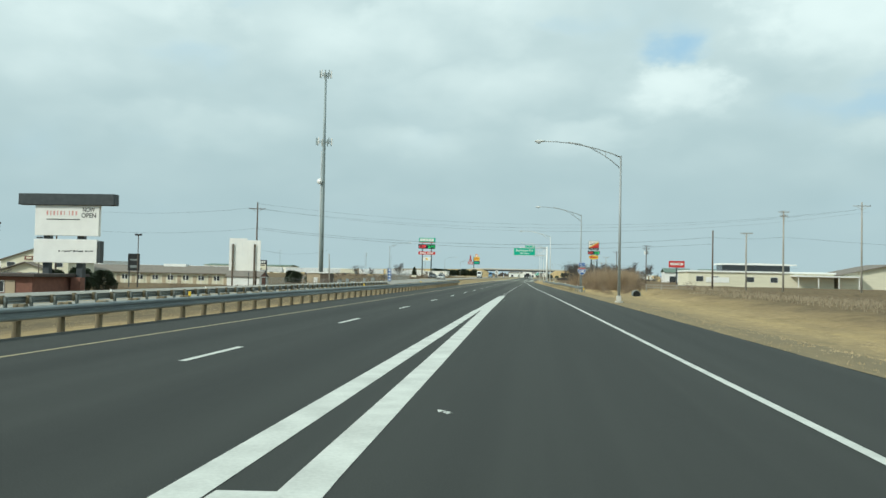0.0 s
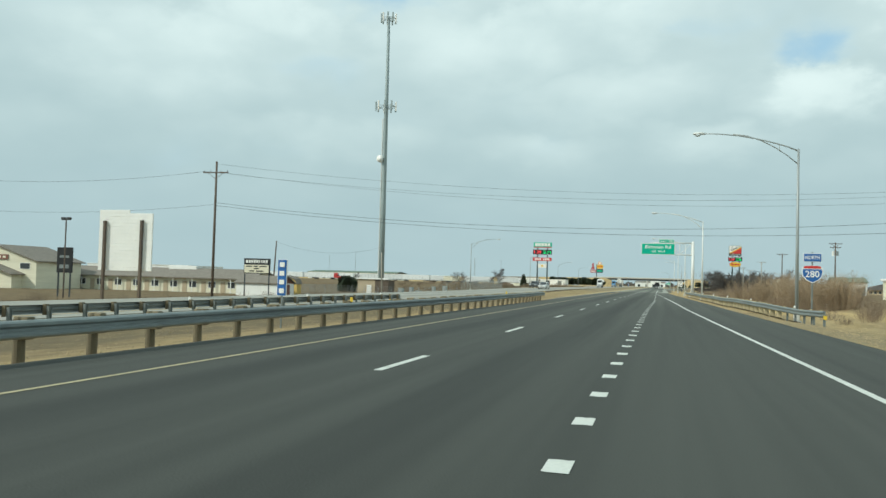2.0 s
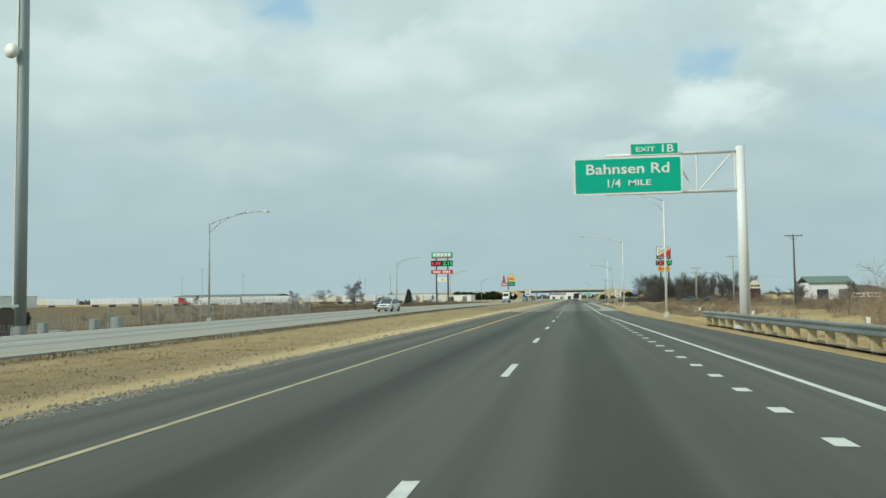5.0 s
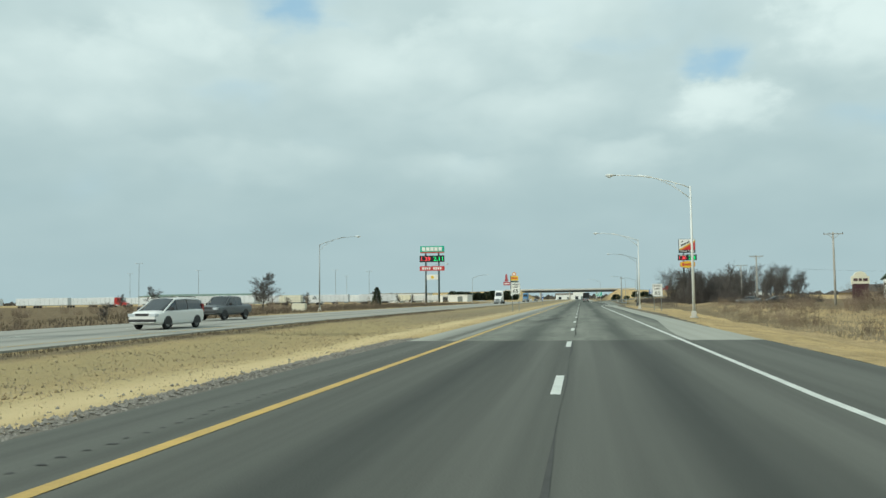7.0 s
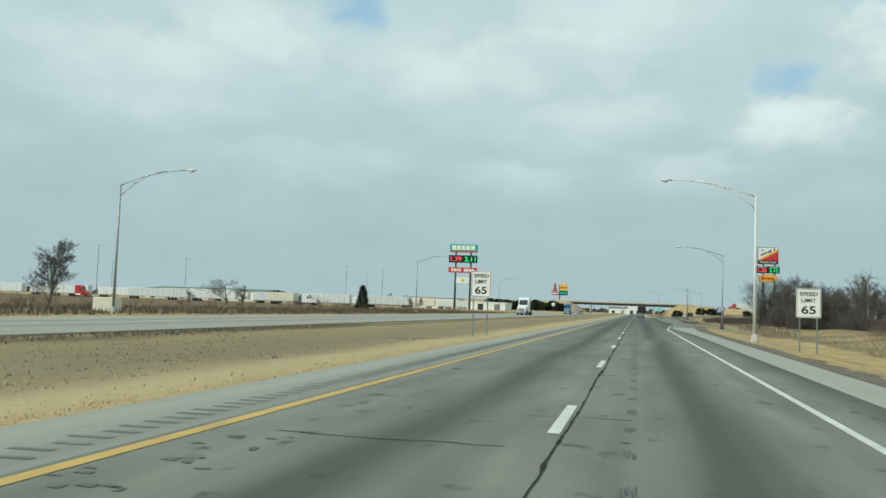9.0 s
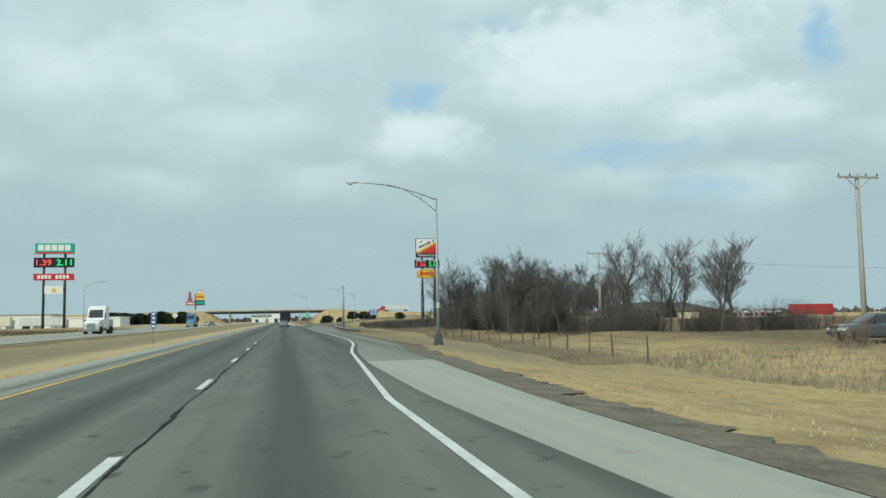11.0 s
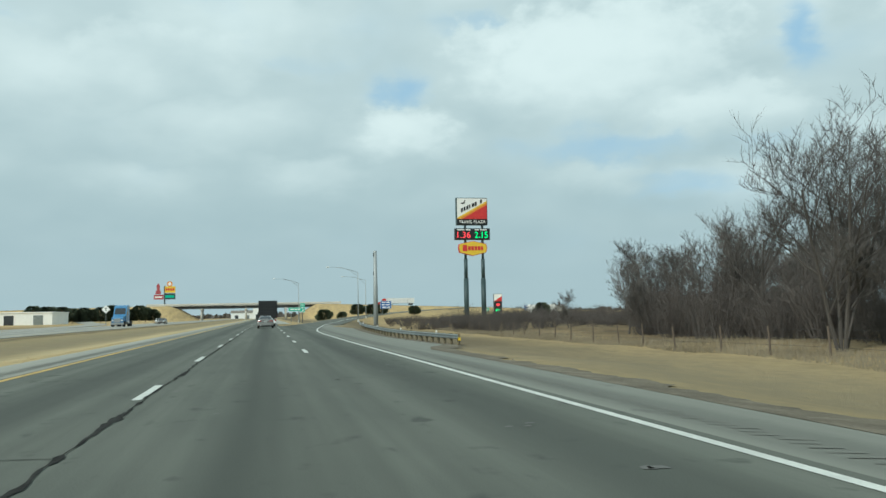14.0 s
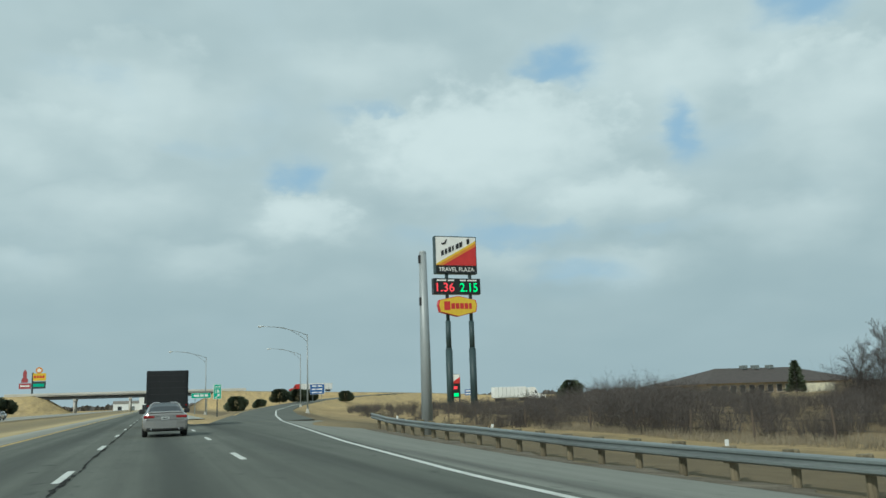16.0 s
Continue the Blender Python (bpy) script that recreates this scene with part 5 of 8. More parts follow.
g = thing("warning_sign", "pale diamond warning sign on a post", "road sign", (-33.5, 642, 0))
part("post", MB().box(-0.05, 0.02, -0.5, 0.05, 0.08, 4.4, 0.01), M["steel"], g)
part("panel", MB().prism([(0, 2.7), (0.95, 3.65), (0, 4.6), (-0.95, 3.65)], 0, -0.03), M["white"], g)
mb = MB()
mb.prism([(-0.08, 3.3), (0.08, 3.3), (0.08, 3.85), (0.22, 3.8), (0, 4.1), (-0.22, 3.8), (-0.08, 3.85)], -0.045, -0.03)
part("arrow", mb, M["ink"], g)

# ---------------------------------------------------------------- tall roadside pylons


def led(parent, x0, x1, z, h, y, left, right):
    cx = (x0 + x1) / 2
    w = (x1 - x0) * 0.46
    lettering(left, x0 + w / 2 + 0.1, z, h, M["led_red"], parent, y=y, name="price_figure", bold=0.01, width=w * 0.86)
    lettering(right, x1 - w / 2 - 0.1, z, h, M["led_green"], parent, y=y, name="price_figure", bold=0.01, width=w * 0.86)


g = thing("pylon_sign", "tall travel plaza pylon sign on two dark steel columns", "sign", (50.3, 630.2, 0.0))
g.scale = (0.94, 1.0, 0.995)
for px in (-1.75, 2.75):
    c = part("column", MB().cyl((px, 3.5, -1.2), (px, 3.5, 9.3), 0.62, n=16).cyl((px, 3.5, 9.3), (px, 3.5, 9.6), 0.62, 0.47, 16).cyl((px, 3.5, 9.6), (px, 3.5, 14.2), 0.47, n=16).cyl((px, 3.5, 14.2), (px, 3.5, 28.0), 0.32, n=14), M["pylon"], g, smooth=True)
main = part("cabinet", MB().box(-4.05, 2.9, 22.3, 4.05, 4.1, 28.9, 0.06), M["pylon"], g)
part("face", MB().box(-3.88, 2.84, 23.75, 3.88, 2.89, 28.72), M["white"], main, "white sign face")
part("red_field", MB().prism([(-2.6, 23.75), (3.88, 23.75), (3.88, 27.2)], 2.8, 2.835), M["red"], main)
part("orange_band", MB().prism([(-3.88, 23.75), (-2.6, 23.75), (3.88, 27.2), (3.88, 27.75), (-3.1, 24.03)], 2.8, 2.835), M["orange"], main)
part("yellow_band", MB().prism([(-3.88, 23.75), (-3.1, 24.03), (3.88, 27.75), (3.88, 28.15), (-3.88, 24.02)], 2.795, 2.83), M["yellow"], main)
for i, w in enumerate((0.5, 0.45, 0.5, 0.3, 0.55, 0.55, 0.0, 0.5)):
    u = -2.9 + i * 0.72
    if w:
        mb = MB().prism([(u, 25.35 + (u + 2.9) * 0.42), (u + w, 25.35 + (u + w + 2.9) * 0.42), (u + w, 26.25 + (u + w + 2.9) * 0.42), (u, 26.25 + (u + 2.9) * 0.42)], 2.78, 2.83)
        part("name_bar", mb, M["ink"], main, "dark slanted bar in the place of a letter")
part("emblem", MB().prism([(-2.6, 27.3), (-2.0, 27.5), (-1.7, 28.3), (-1.9, 28.3), (-2.2, 27.75), (-2.9, 27.6)], 2.78, 2.83), M["ink"], main)
part("lower_face", MB().box(-3.88, 2.82, 22.42, 3.88, 2.89, 23.7), M["black"], main)
lettering("TRAVEL PLAZA", 0, 23.06, 0.72, M["white"], main, y=2.81, bold=0.012, width=6.9)
pr = part("price_board", MB().box(-4.5, 2.95, 18.75, 4.6, 4.05, 21.5, 0.06), M["black"], g)
led(pr, -4.3, 4.4, 19.95, 1.55, 2.94, "1.36", "2.15")
part("grade_bars", bars(bars(MB(), -3.9, -0.5, 21.15, 0.25, 2.94, (3, 2), 0.5), 0.6, 3.8, 21.15, 0.25, 2.94, (2, 3), 0.5), M["white"], pr)
hexa = [(-3.3, 17.7), (-3.55, 16.9), (-3.25, 15.75), (0.1, 15.0), (3.4, 15.75), (3.65, 16.9), (3.4, 17.7), (0.1, 18.35)]
db = part("diner_board", MB().prism([(x * 1.04, 16.7 + (z - 16.7) * 1.06) for x, z in hexa], 2.9, 3.9), M["red"], g, "hexagonal board with a red rim")
part("face", MB().prism(hexa, 2.86, 2.92), M["yellow"], db)
for i, (x0, w) in enumerate(((-2.6, 1.15), (-1.25, 0.7), (-0.4, 0.7), (0.45, 0.7), (1.3, 0.7), (2.15, 0.55))):
    part("name_bar", MB().box(x0, 2.835, 16.2 if i else 16.0, x0 + w, 2.855, 17.2 if i else 17.5), M["red"], db, "red bar in the place of a letter")

g = thing("price_sign", "small plaza price sign with red and green figures", "sign", (81.4, 724, gz(81, 724)))
for px in (-1.2, 1.2):
    part("post", MB().box(px - 0.12, -0.12, -0.4, px + 0.12, 0.12, 2.2), M["dark_metal"], g)
bd = part("cabinet", MB().box(-1.5, -0.3, 1.6, 1.5, 0.3, 8.2, 0.05), M["black"], g)
part("face", MB().box(-1.4, -0.34, 5.6, 1.4, -0.31, 8.1), M["white"], bd)
part("red_field", MB().prism([(-1.4, 5.6), (1.4, 5.6), (1.4, 7.4)], -0.37, -0.345), M["red"], bd)
part("red_figure", MB().box(-0.6, -0.34, 4.0, 0.6, -0.31, 4.8), M["led_red"], bd)
part("green_figure", MB().box(-0.9, -0.34, 2.0, 0.9, -0.31, 2.9), M["led_green"], bd)

g = thing("truck_stop_sign", "very tall truck stop sign with price board on two columns", "sign", (-79.4, 674, 0))
for px in (-3.7, 3.5):
    part("column", MB().cyl((px, 0.8, -0.5), (px, 0.8, 28), 0.5, 0.42, 12), M["pylon"], g, smooth=True)
b1 = part("name_board", MB().box(-6.6, -0.1, 26.9, 6.6, 1.3, 30.7, 0.05), M["green"], g)
part("red_strip", MB().box(-6.5, -0.16, 26.95, 6.5, -0.11, 27.5), M["red"], b1)
for i in range(5):
    part("name_bar", bars(MB(), -5.6 + i * 2.28, -3.7 + i * 2.28, 29.1, 2.1, -0.12, (1,)), M["white"], b1, "white bar in the place of a letter")
b2 = part("price_board", MB().box(-7.0, -0.1, 22.0, 6.6, 1.3, 25.5, 0.05), M["black"], g)
led(b2, -6.6, 6.4, 23.75, 2.2, -0.12, "1.39", "2.11")
b3 = part("restaurant_board", MB().box(-7.0, -0.1, 17.3, 6.6, 1.3, 19.7, 0.05), M["red"], g)
for i in range(9):
    if i != 4:
        part("name_bar", bars(MB(), -5.6 + i * 1.22, -4.7 + i * 1.22, 18.5, 1.3, -0.12, (1,)), M["white"], b3, "white bar in the place of a letter")
b4 = part("small_board", MB().box(-3.2, 0.0, 12.3, 3.1, 1.1, 15.1, 0.05), M["white"], g)
part("emblem", MB().cyl((0, -0.06, 13.7), (0, -0.01, 13.7), 0.8, n=16), M["yellow"], b4)

g = thing("food_sign", "tall double food sign, red hat shape and yellow board", "sign", (-70.5, 1080, 0))
part("column", MB().cyl((0.5, 0.5, -0.5), (0.5, 0.5, 25), 0.55, n=10), M["dark_metal"], g)
hat = [(-5.9, 19.0), (-5.6, 21.4), (-4.9, 21.8), (-5.1, 25.2), (-4.0, 27.2), (-2.9, 25.4), (-2.9, 21.8), (-2.2, 21.4), (-2.0, 19.0)]
part("hat_board", MB().prism(hat, 0, 0.8), M["dull_red"], g, "faded dark red tower-shaped board")
part("red_board", MB().box(-7, 0, 15.2, -0.3, 0.8, 18.6), M["dull_red"], g)
part("name_bar", MB().box(-6.2, -0.03, 16.4, -1.1, 0, 17.4), M["white"], g, "white bar in the place of a name")
yb_ = part("yellow_board", MB().box(0.3, 0, 20.0, 8.0, 0.8, 24.6, 0.05), M["yellow"], g)
part("crest", MB().cyl((4.0, 0, 26.4), (4.0, 0.8, 26.4), 2.0, n=14), M["orange"], g)
part("crest_face", MB().cyl((4.0, -0.05, 26.4), (4.0, -0.01, 26.4), 1.2, n=14), M["white"], g)
for i in range(4):
    part("name_bar", MB().box(1.2 + i * 1.58, -0.04, 21.6, 2.42 + i * 1.58, -0.02, 23.2), M["red"], yb_, "red bar in the place of a letter")
part("green_board", MB().box(0.3, 0, 15.2, 8.0, 0.8, 19.6, 0.05), M["pylon"], g)
part("green_bar", MB().box(1.0, -0.03, 16.4, 7.2, 0, 18.2), M["green"], g)

# ---------------------------------------------------------------- vehicles


def wheel(parent, x, y, r, w, side):
    t = part("wheel", MB().tube([(x - side * w, y, r), (x - side * w * 0.85, y, r), (x - side * 0.04, y, r), (x, y, r)], [r * 0.93, r, r, r * 0.92], 18), M["rubber"], parent)
    part("rim", MB().cyl((x - side * 0.02, y, r), (x + side * 0.012, y, r), r * 0.64, r * 0.58, 14), M["rim"], t)
    mb = MB()
    for k in range(5):
        a = 2 * math.pi * k / 5
        mb.prism_x([(y + r * 0.1 * math.cos(a + 1.57), r + r * 0.1 * math.sin(a + 1.57)), (y + r * 0.56 * math.cos(a + 0.3), r + r * 0.56 * math.sin(a + 0.3)),
                    (y + r * 0.56 * math.cos(a - 0.1), r + r * 0.56 * math.sin(a - 0.1))], x + side * 0.012, x + side * 0.02)
    part("spokes", mb, M["plastic"], t)


def car(name, label, at, turn, paint, body, cabin, wheels, r, width, rear_light, front_light, category="car", roof=None, extra=None):
    """body rows: y, half width, underside, shoulder, deck height. cabin rows: y, half width at belt, belt height, half width at roof, roof height. y = 0 is the tail."""
    g = thing(name, label, category, at, turn)
    rings = []
    for y, w, zb, zs, zt in body:
        half = [(w * 0.88, zb), (w * 0.985, zb + 0.10), (w, zb + 0.28), (w * 0.99, zs - 0.10), (w * 0.955, zs), (w * 0.80, zt), (w * 0.4, zt + 0.025)]
        rings.append([(x, y, z) for x, z in half] + [(-x, y, z) for x, z in half[::-1]])
    part("body", MB().loft(rings), paint, g, smooth=False)
    rings = []
    for y, wb, zb, wt, zt in cabin:
        half = [(wb, zb - 0.03), (wb * 0.5 + wt * 0.5 + 0.015, zb * 0.5 + zt * 0.5), (wt, zt - 0.06), (wt * 0.86, zt - 0.012), (wt * 0.4, zt)]
        rings.append([(x, y, z) for x, z in half] + [(-x, y, z) for x, z in half[::-1]])
    part("cabin_glass", MB().loft(rings), M["carglass"], g, "dark tinted windows")
    tops = [c for c in cabin if c[4] > max(q[4] for q in cabin) - 0.17]
    ring = []
    for y, wb, zb, wt, zt in tops:
        half = [(wt + 0.012, zt - 0.085), (wt + 0.008, zt - 0.05), (wt * 0.87, zt + 0.006), (wt * 0.4, zt + 0.018), (wt * 0.4, zt - 0.03), (wt * 0.8, zt - 0.05)]
        ring.append([(x, y, z) for x, z in half] + [(-x, y, z) for x, z in half[::-1]])
    part("roof", MB().loft(ring), paint, g)
    for s in (-1, 1):
        for c0, c1 in ((cabin[0], tops[0]), (cabin[-1], tops[-1])):
            part("pillar", MB().tube([(s * c0[1], c0[0], c0[2] - 0.04), (s * (c1[3] + 0.005), c1[0], c1[4] - 0.05)], 0.045, 6), paint, g)
        for f in (0.42, 0.70):
            yv = cabin[0][0] + (cabin[-1][0] - cabin[0][0]) * f
            zb = lerp_table([(c[0], c[2]) for c in cabin], yv)
            wb = lerp_table([(c[0], c[1]) for c in cabin], yv)
            wt, zt = lerp_table([(c[0], c[3]) for c in cabin], yv), lerp_table([(c[0], c[4]) for c in cabin], yv)
            part("pillar", MB().tube([(s * wb, yv, zb - 0.04), (s * (wt + 0.012), yv, zt - 0.06)], 0.03, 6), M["plastic"] if name != "pickup_truck" else paint, g)
        mirror_y = cabin[-1][0] - 0.55
        part("mirror", MB().box(s * (width + 0.04) - 0.12, mirror_y, cabin[-1][2] + 0.0, s * (width + 0.04) + 0.12, mirror_y + 0.13, cabin[-1][2] + 0.2, 0.03), M["plastic"], g)
        for wy in wheels:
            wheel(g, s * (width - 0.015), wy, r, 0.2, s)
            arch = MB()
            arch.prism_x([(wy + (r + 0.07) * math.cos(radians(a)), r + (r + 0.07) * math.sin(radians(a))) for a in range(-8, 189, 14)], s * (width - 0.3), s * (width + 0.004))
            part("wheel_arch", arch, M["plastic"], g)
        x0, x1, z0, z1 = rear_light
        part("tail_light", MB().box(min(s * x0, s * x1), -0.015, z0, max(s * x0, s * x1), 0.22, z1, 0.02), M["tail"], g, "red tail light")
        x0, x1, z0, z1 = front_light
        yl = body[-1][0]
        part("headlight", MB().box(min(s * x0, s * x1), yl - 0.3, z0, max(s * x0, s * x1), yl + 0.012, z1, 0.02), M["head"], g, "clear headlight")
    zb = body[0][2]
    part("rear_bumper", MB().box(-width * 0.80, -0.03, zb - 0.08, width * 0.80, 0.2, zb + 0.06, 0.03), M["plastic"], g)
    yl = body[-1][0]
    part("front_bumper", MB().box(-width * 0.84, yl - 0.2, zb - 0.02, width * 0.84, yl + 0.03, zb + 0.13, 0.03), M["plastic"], g)
    part("grille", MB().box(-width * 0.42, yl - 0.1, zb + 0.3, width * 0.42, yl + 0.016, zb + 0.44, 0.01), M["plastic"], g)
    return g


sedan = car("sedan", "silver beige four-door sedan driving along the carriageway", (2.0, 535.3, 0), 0, M["silver"],
            [(0.0, 0.80, 0.36, 0.70, 0.90), (0.05, 0.875, 0.30, 0.82, 0.985), (0.22, 0.90, 0.26, 0.88, 1.02), (0.55, 0.915, 0.23, 0.91, 1.035), (1.0, 0.915, 0.21, 0.92, 1.03), (2.4, 0.915, 0.2, 0.91, 0.97), (3.3, 0.91, 0.2, 0.89, 0.95), (4.2, 0.88, 0.24, 0.78, 0.86), (4.62, 0.74, 0.34, 0.66, 0.74)],
            [(0.50, 0.70, 1.02, 0.56, 1.06), (0.85, 0.76, 1.02, 0.56, 1.25), (1.3, 0.79, 1.02, 0.55, 1.39), (2.0, 0.81, 1.0, 0.55, 1.43), (2.7, 0.81, 0.98, 0.54, 1.39), (3.5, 0.77, 0.95, 0.52, 0.99)],
            (0.95, 3.68), 0.33, 0.915, (0.42, 0.855, 0.775, 0.885), (0.42, 0.78, 0.60, 0.72))
part("spoiler", MB().prism_x([(0.0, 1.0), (0.02, 1.035), (0.24, 1.045), (0.24, 1.02)], -0.70, 0.70), M["silver"], sedan)
part("trunk_crease", MB().box(-0.78, -0.012, 0.70, 0.78, 0.05, 0.71, 0.003), M["plastic"], sedan)
part("rear_bumper_skin", MB().loft([[(x, y, z) for x, y in ((-0.86, 0.12), (-0.8, 0.0), (-0.45, -0.05), (0.45, -0.05), (0.8, 0.0), (0.86, 0.12))] for z in (0.36, 0.44, 0.58, 0.66)], caps=False, closed=False), M["silver"], sedan)
part("light_bar", MB().box(-0.42, -0.014, 0.84, 0.42, 0.04, 0.87, 0.006), M["rim"], sedan, "thin chrome strip between the tail lights")
for sx in (-1, 1):
    part("exhaust", MB().cyl((sx * 0.55, -0.06, 0.33), (sx * 0.55, 0.1, 0.33), 0.04, n=10), M["rim"], sedan)
part("plate", MB().box(-0.16, -0.02, 0.715, 0.16, 0.02, 0.825), M["plate"], sedan, "pale plate field with a plain bar")
part("plate_bar", MB().box(-0.11, -0.03, 0.75, 0.11, -0.018, 0.79), M["ink"], sedan)

van = car("minivan", "white minivan on the opposite carriageway", (-22.85, 268.9, opp_z(266)), 176, M["white_paint"],
          [(0.0, 0.84, 0.45, 1.00, 1.12), (0.12, 0.93, 0.36, 1.06, 1.16), (0.8, 0.98, 0.28, 1.06, 1.14), (2.4, 0.98, 0.24, 1.03, 1.08), (3.9, 0.98, 0.24, 1.00, 1.06), (4.7, 0.94, 0.28, 0.88, 0.98), (5.1, 0.80, 0.38, 0.72, 0.84)],
          [(0.08, 0.86, 1.12, 0.72, 1.62), (0.4, 0.88, 1.12, 0.72, 1.72), (2.0, 0.89, 1.08, 0.73, 1.75), (3.0, 0.88, 1.05, 0.71, 1.70), (4.25, 0.82, 1.03, 0.62, 1.06)],
          (0.95, 4.05), 0.34, 0.98, (0.66, 0.90, 0.90, 1.4), (0.45, 0.86, 0.72, 0.88), "car")
for s in (-1, 1):
    part("roof_rail", MB().tube([(s * 0.66, 0.6, 1.76), (s * 0.66, 0.7, 1.80), (s * 0.66, 2.4, 1.80), (s * 0.66, 2.5, 1.76)], 0.02, 6), M["plastic"], van)
part("lower_grille", MB().box(-0.4, 5.02, 0.42, 0.4, 5.13, 0.54, 0.02), M["plastic"], van)
pick = car("pickup_truck", "dark grey crew-cab pickup truck on the opposite carriageway", (-27.8, 288.5, opp_z(286)), 176, M["grey_paint"],
           [(0.0, 0.90, 0.62, 1.10, 1.24), (0.1, 0.96, 0.55, 1.14, 1.26), (1.6, 0.97, 0.48, 1.14, 1.24), (3.0, 0.98, 0.42, 1.14, 1.2), (4.4, 0.98, 0.42, 1.12, 1.2), (5.5, 0.95, 0.46, 1.02, 1.14), (5.85, 0.86, 0.54, 0.92, 1.04)],
           [(1.75, 0.88, 1.2, 0.74, 1.82), (2.0, 0.88, 1.2, 0.75, 1.87), (2.9, 0.88, 1.2, 0.75, 1.9), (3.6, 0.87, 1.2, 0.73, 1.86), (4.4, 0.82, 1.18, 0.64, 1.22)],
           (1.15, 4.75), 0.39, 0.98, (0.72, 0.92, 0.9, 1.2), (0.5, 0.88, 0.84, 1.02), "pickup truck")
# no hollow is cut: a dark slab paints the shade inside the bed
part("bed", MB().box(-0.76, 0.12, 1.10, 0.76, 1.6, 1.262), M["plastic"], pick, "dark slab standing in for the shaded inside of the open cargo bed")
for x0, y0, tn, lab, pt in ((-22.4, 655, 178, "small silver car far along the opposite carriageway", "silver"), (-27.3, 690, 178, "white car far along the opposite carriageway", "white_paint")):
    car("oncoming_car", lab, (x0, y0, 0), tn, M[pt],
        [(0.0, 0.78, 0.42, 0.80, 1.00), (0.10, 0.86, 0.34, 0.90, 1.06), (1.0, 0.90, 0.24, 0.92, 1.04), (3.3, 0.90, 0.22, 0.90, 0.96), (4.2, 0.86, 0.26, 0.78, 0.86), (4.5, 0.72, 0.36, 0.66, 0.74)],
        [(0.5, 0.74, 1.04, 0.62, 1.12), (1.1, 0.80, 1.02, 0.62, 1.43), (2.5, 0.80, 1.0, 0.62, 1.44), (3.4, 0.76, 0.97, 0.56, 1.0)],
        (0.9, 3.6), 0.32, 0.90, (0.5, 0.78, 0.74, 0.9), (0.44, 0.76, 0.60, 0.74))
for x0, y0, tn, lab, pt in ((33.6, 386.5, 80, "dark parked sedan on the far grass", "grey_paint"), (39.0, 389.0, 100, "black parked car beside a utility pole", "black_box")):
    car("parked_car", lab, (x0, y0, gz(x0, y0)), tn, M[pt],
        [(0.0, 0.78, 0.42, 0.80, 1.00), (0.10, 0.86, 0.34, 0.90, 1.06), (1.0, 0.90, 0.24, 0.92, 1.04), (3.3, 0.90, 0.22, 0.90, 0.96), (4.2, 0.86, 0.26, 0.78, 0.86), (4.5, 0.72, 0.36, 0.66, 0.74)],
        [(0.5, 0.74, 1.04, 0.62, 1.12), (1.1, 0.80, 1.02, 0.62, 1.43), (2.5, 0.80, 1.0, 0.62, 1.44), (3.4, 0.76, 0.97, 0.56, 1.0)],
        (0.9, 3.6), 0.32, 0.90, (0.5, 0.78, 0.74, 0.9), (0.44, 0.76, 0.60, 0.74))

# the box truck ahead
g = thing("box_truck", "box truck with a black cargo box and white lower body", "truck", (2.3, 552.8, 0))
bx = part("cargo_box", MB().box(-1.22, 0, 1.12, 1.22, 6.4, 3.42, 0.04), M["black_box"], g)
part("rear_door", MB().box(-1.12, -0.03, 1.22, 1.12, 0.0, 3.32, 0.01), M["black_box"], bx)
for i in range(5):
    part("door_rib", MB().box(-1.1, -0.045, 1.6 + i * 0.38, 1.1, -0.028, 1.63 + i * 0.38), M["plastic"], bx)
for s in (-1, 1):
    part("marker_light", MB().box(s * 1.1 - 0.05, -0.04, 1.28, s * 1.1 + 0.05, -0.01, 1.36), M["tail"], bx)
part("chassis", MB().box(-0.95, 0.05, 0.62, 0.95, 6.6, 1.08, 0.05), M["white_paint"], g)
bp_ = part("rear_bumper", MB().box(-1.12, -0.12, 0.42, 1.12, 0.16, 1.02, 0.05), M["white_paint"], g, "white rear bumper and lower body")
for s in (-1, 1):
    part("tail_light", MB().box(s * 0.98 - 0.12, -0.14, 0.72, s * 0.98 + 0.12, -0.1, 0.94, 0.01), M["tail"], bp_)
part("plate", MB().box(-0.17, -0.135, 0.6, 0.17, -0.115, 0.75), M["plate"], bp_, "pale plate field")
cabm = MB()
cabm.prism_x([(6.5, 0.5), (8.6, 0.5), (8.65, 1.2), (8.2, 1.45), (7.7, 2.35), (6.5, 2.45)], -1.0, 1.0)
part("cab", cabm, M["white_paint"], g)
for s in (-1, 1):
    part("side_window", MB().prism_x([(6.8, 1.5), (7.9, 1.5), (7.6, 2.2), (6.8, 2.25)], s * 1.0, s * 1.012), M["carglass"], g)
    part("mirror", MB().box(s * 1.3 - 0.1, 7.6, 1.5, s * 1.3 + 0.1, 7.7, 2.0, 0.02), M["plastic"], g)
    for wy in (1.5, 7.6):
        wheel(g, s * 0.98, wy, 0.44, 0.3, s)


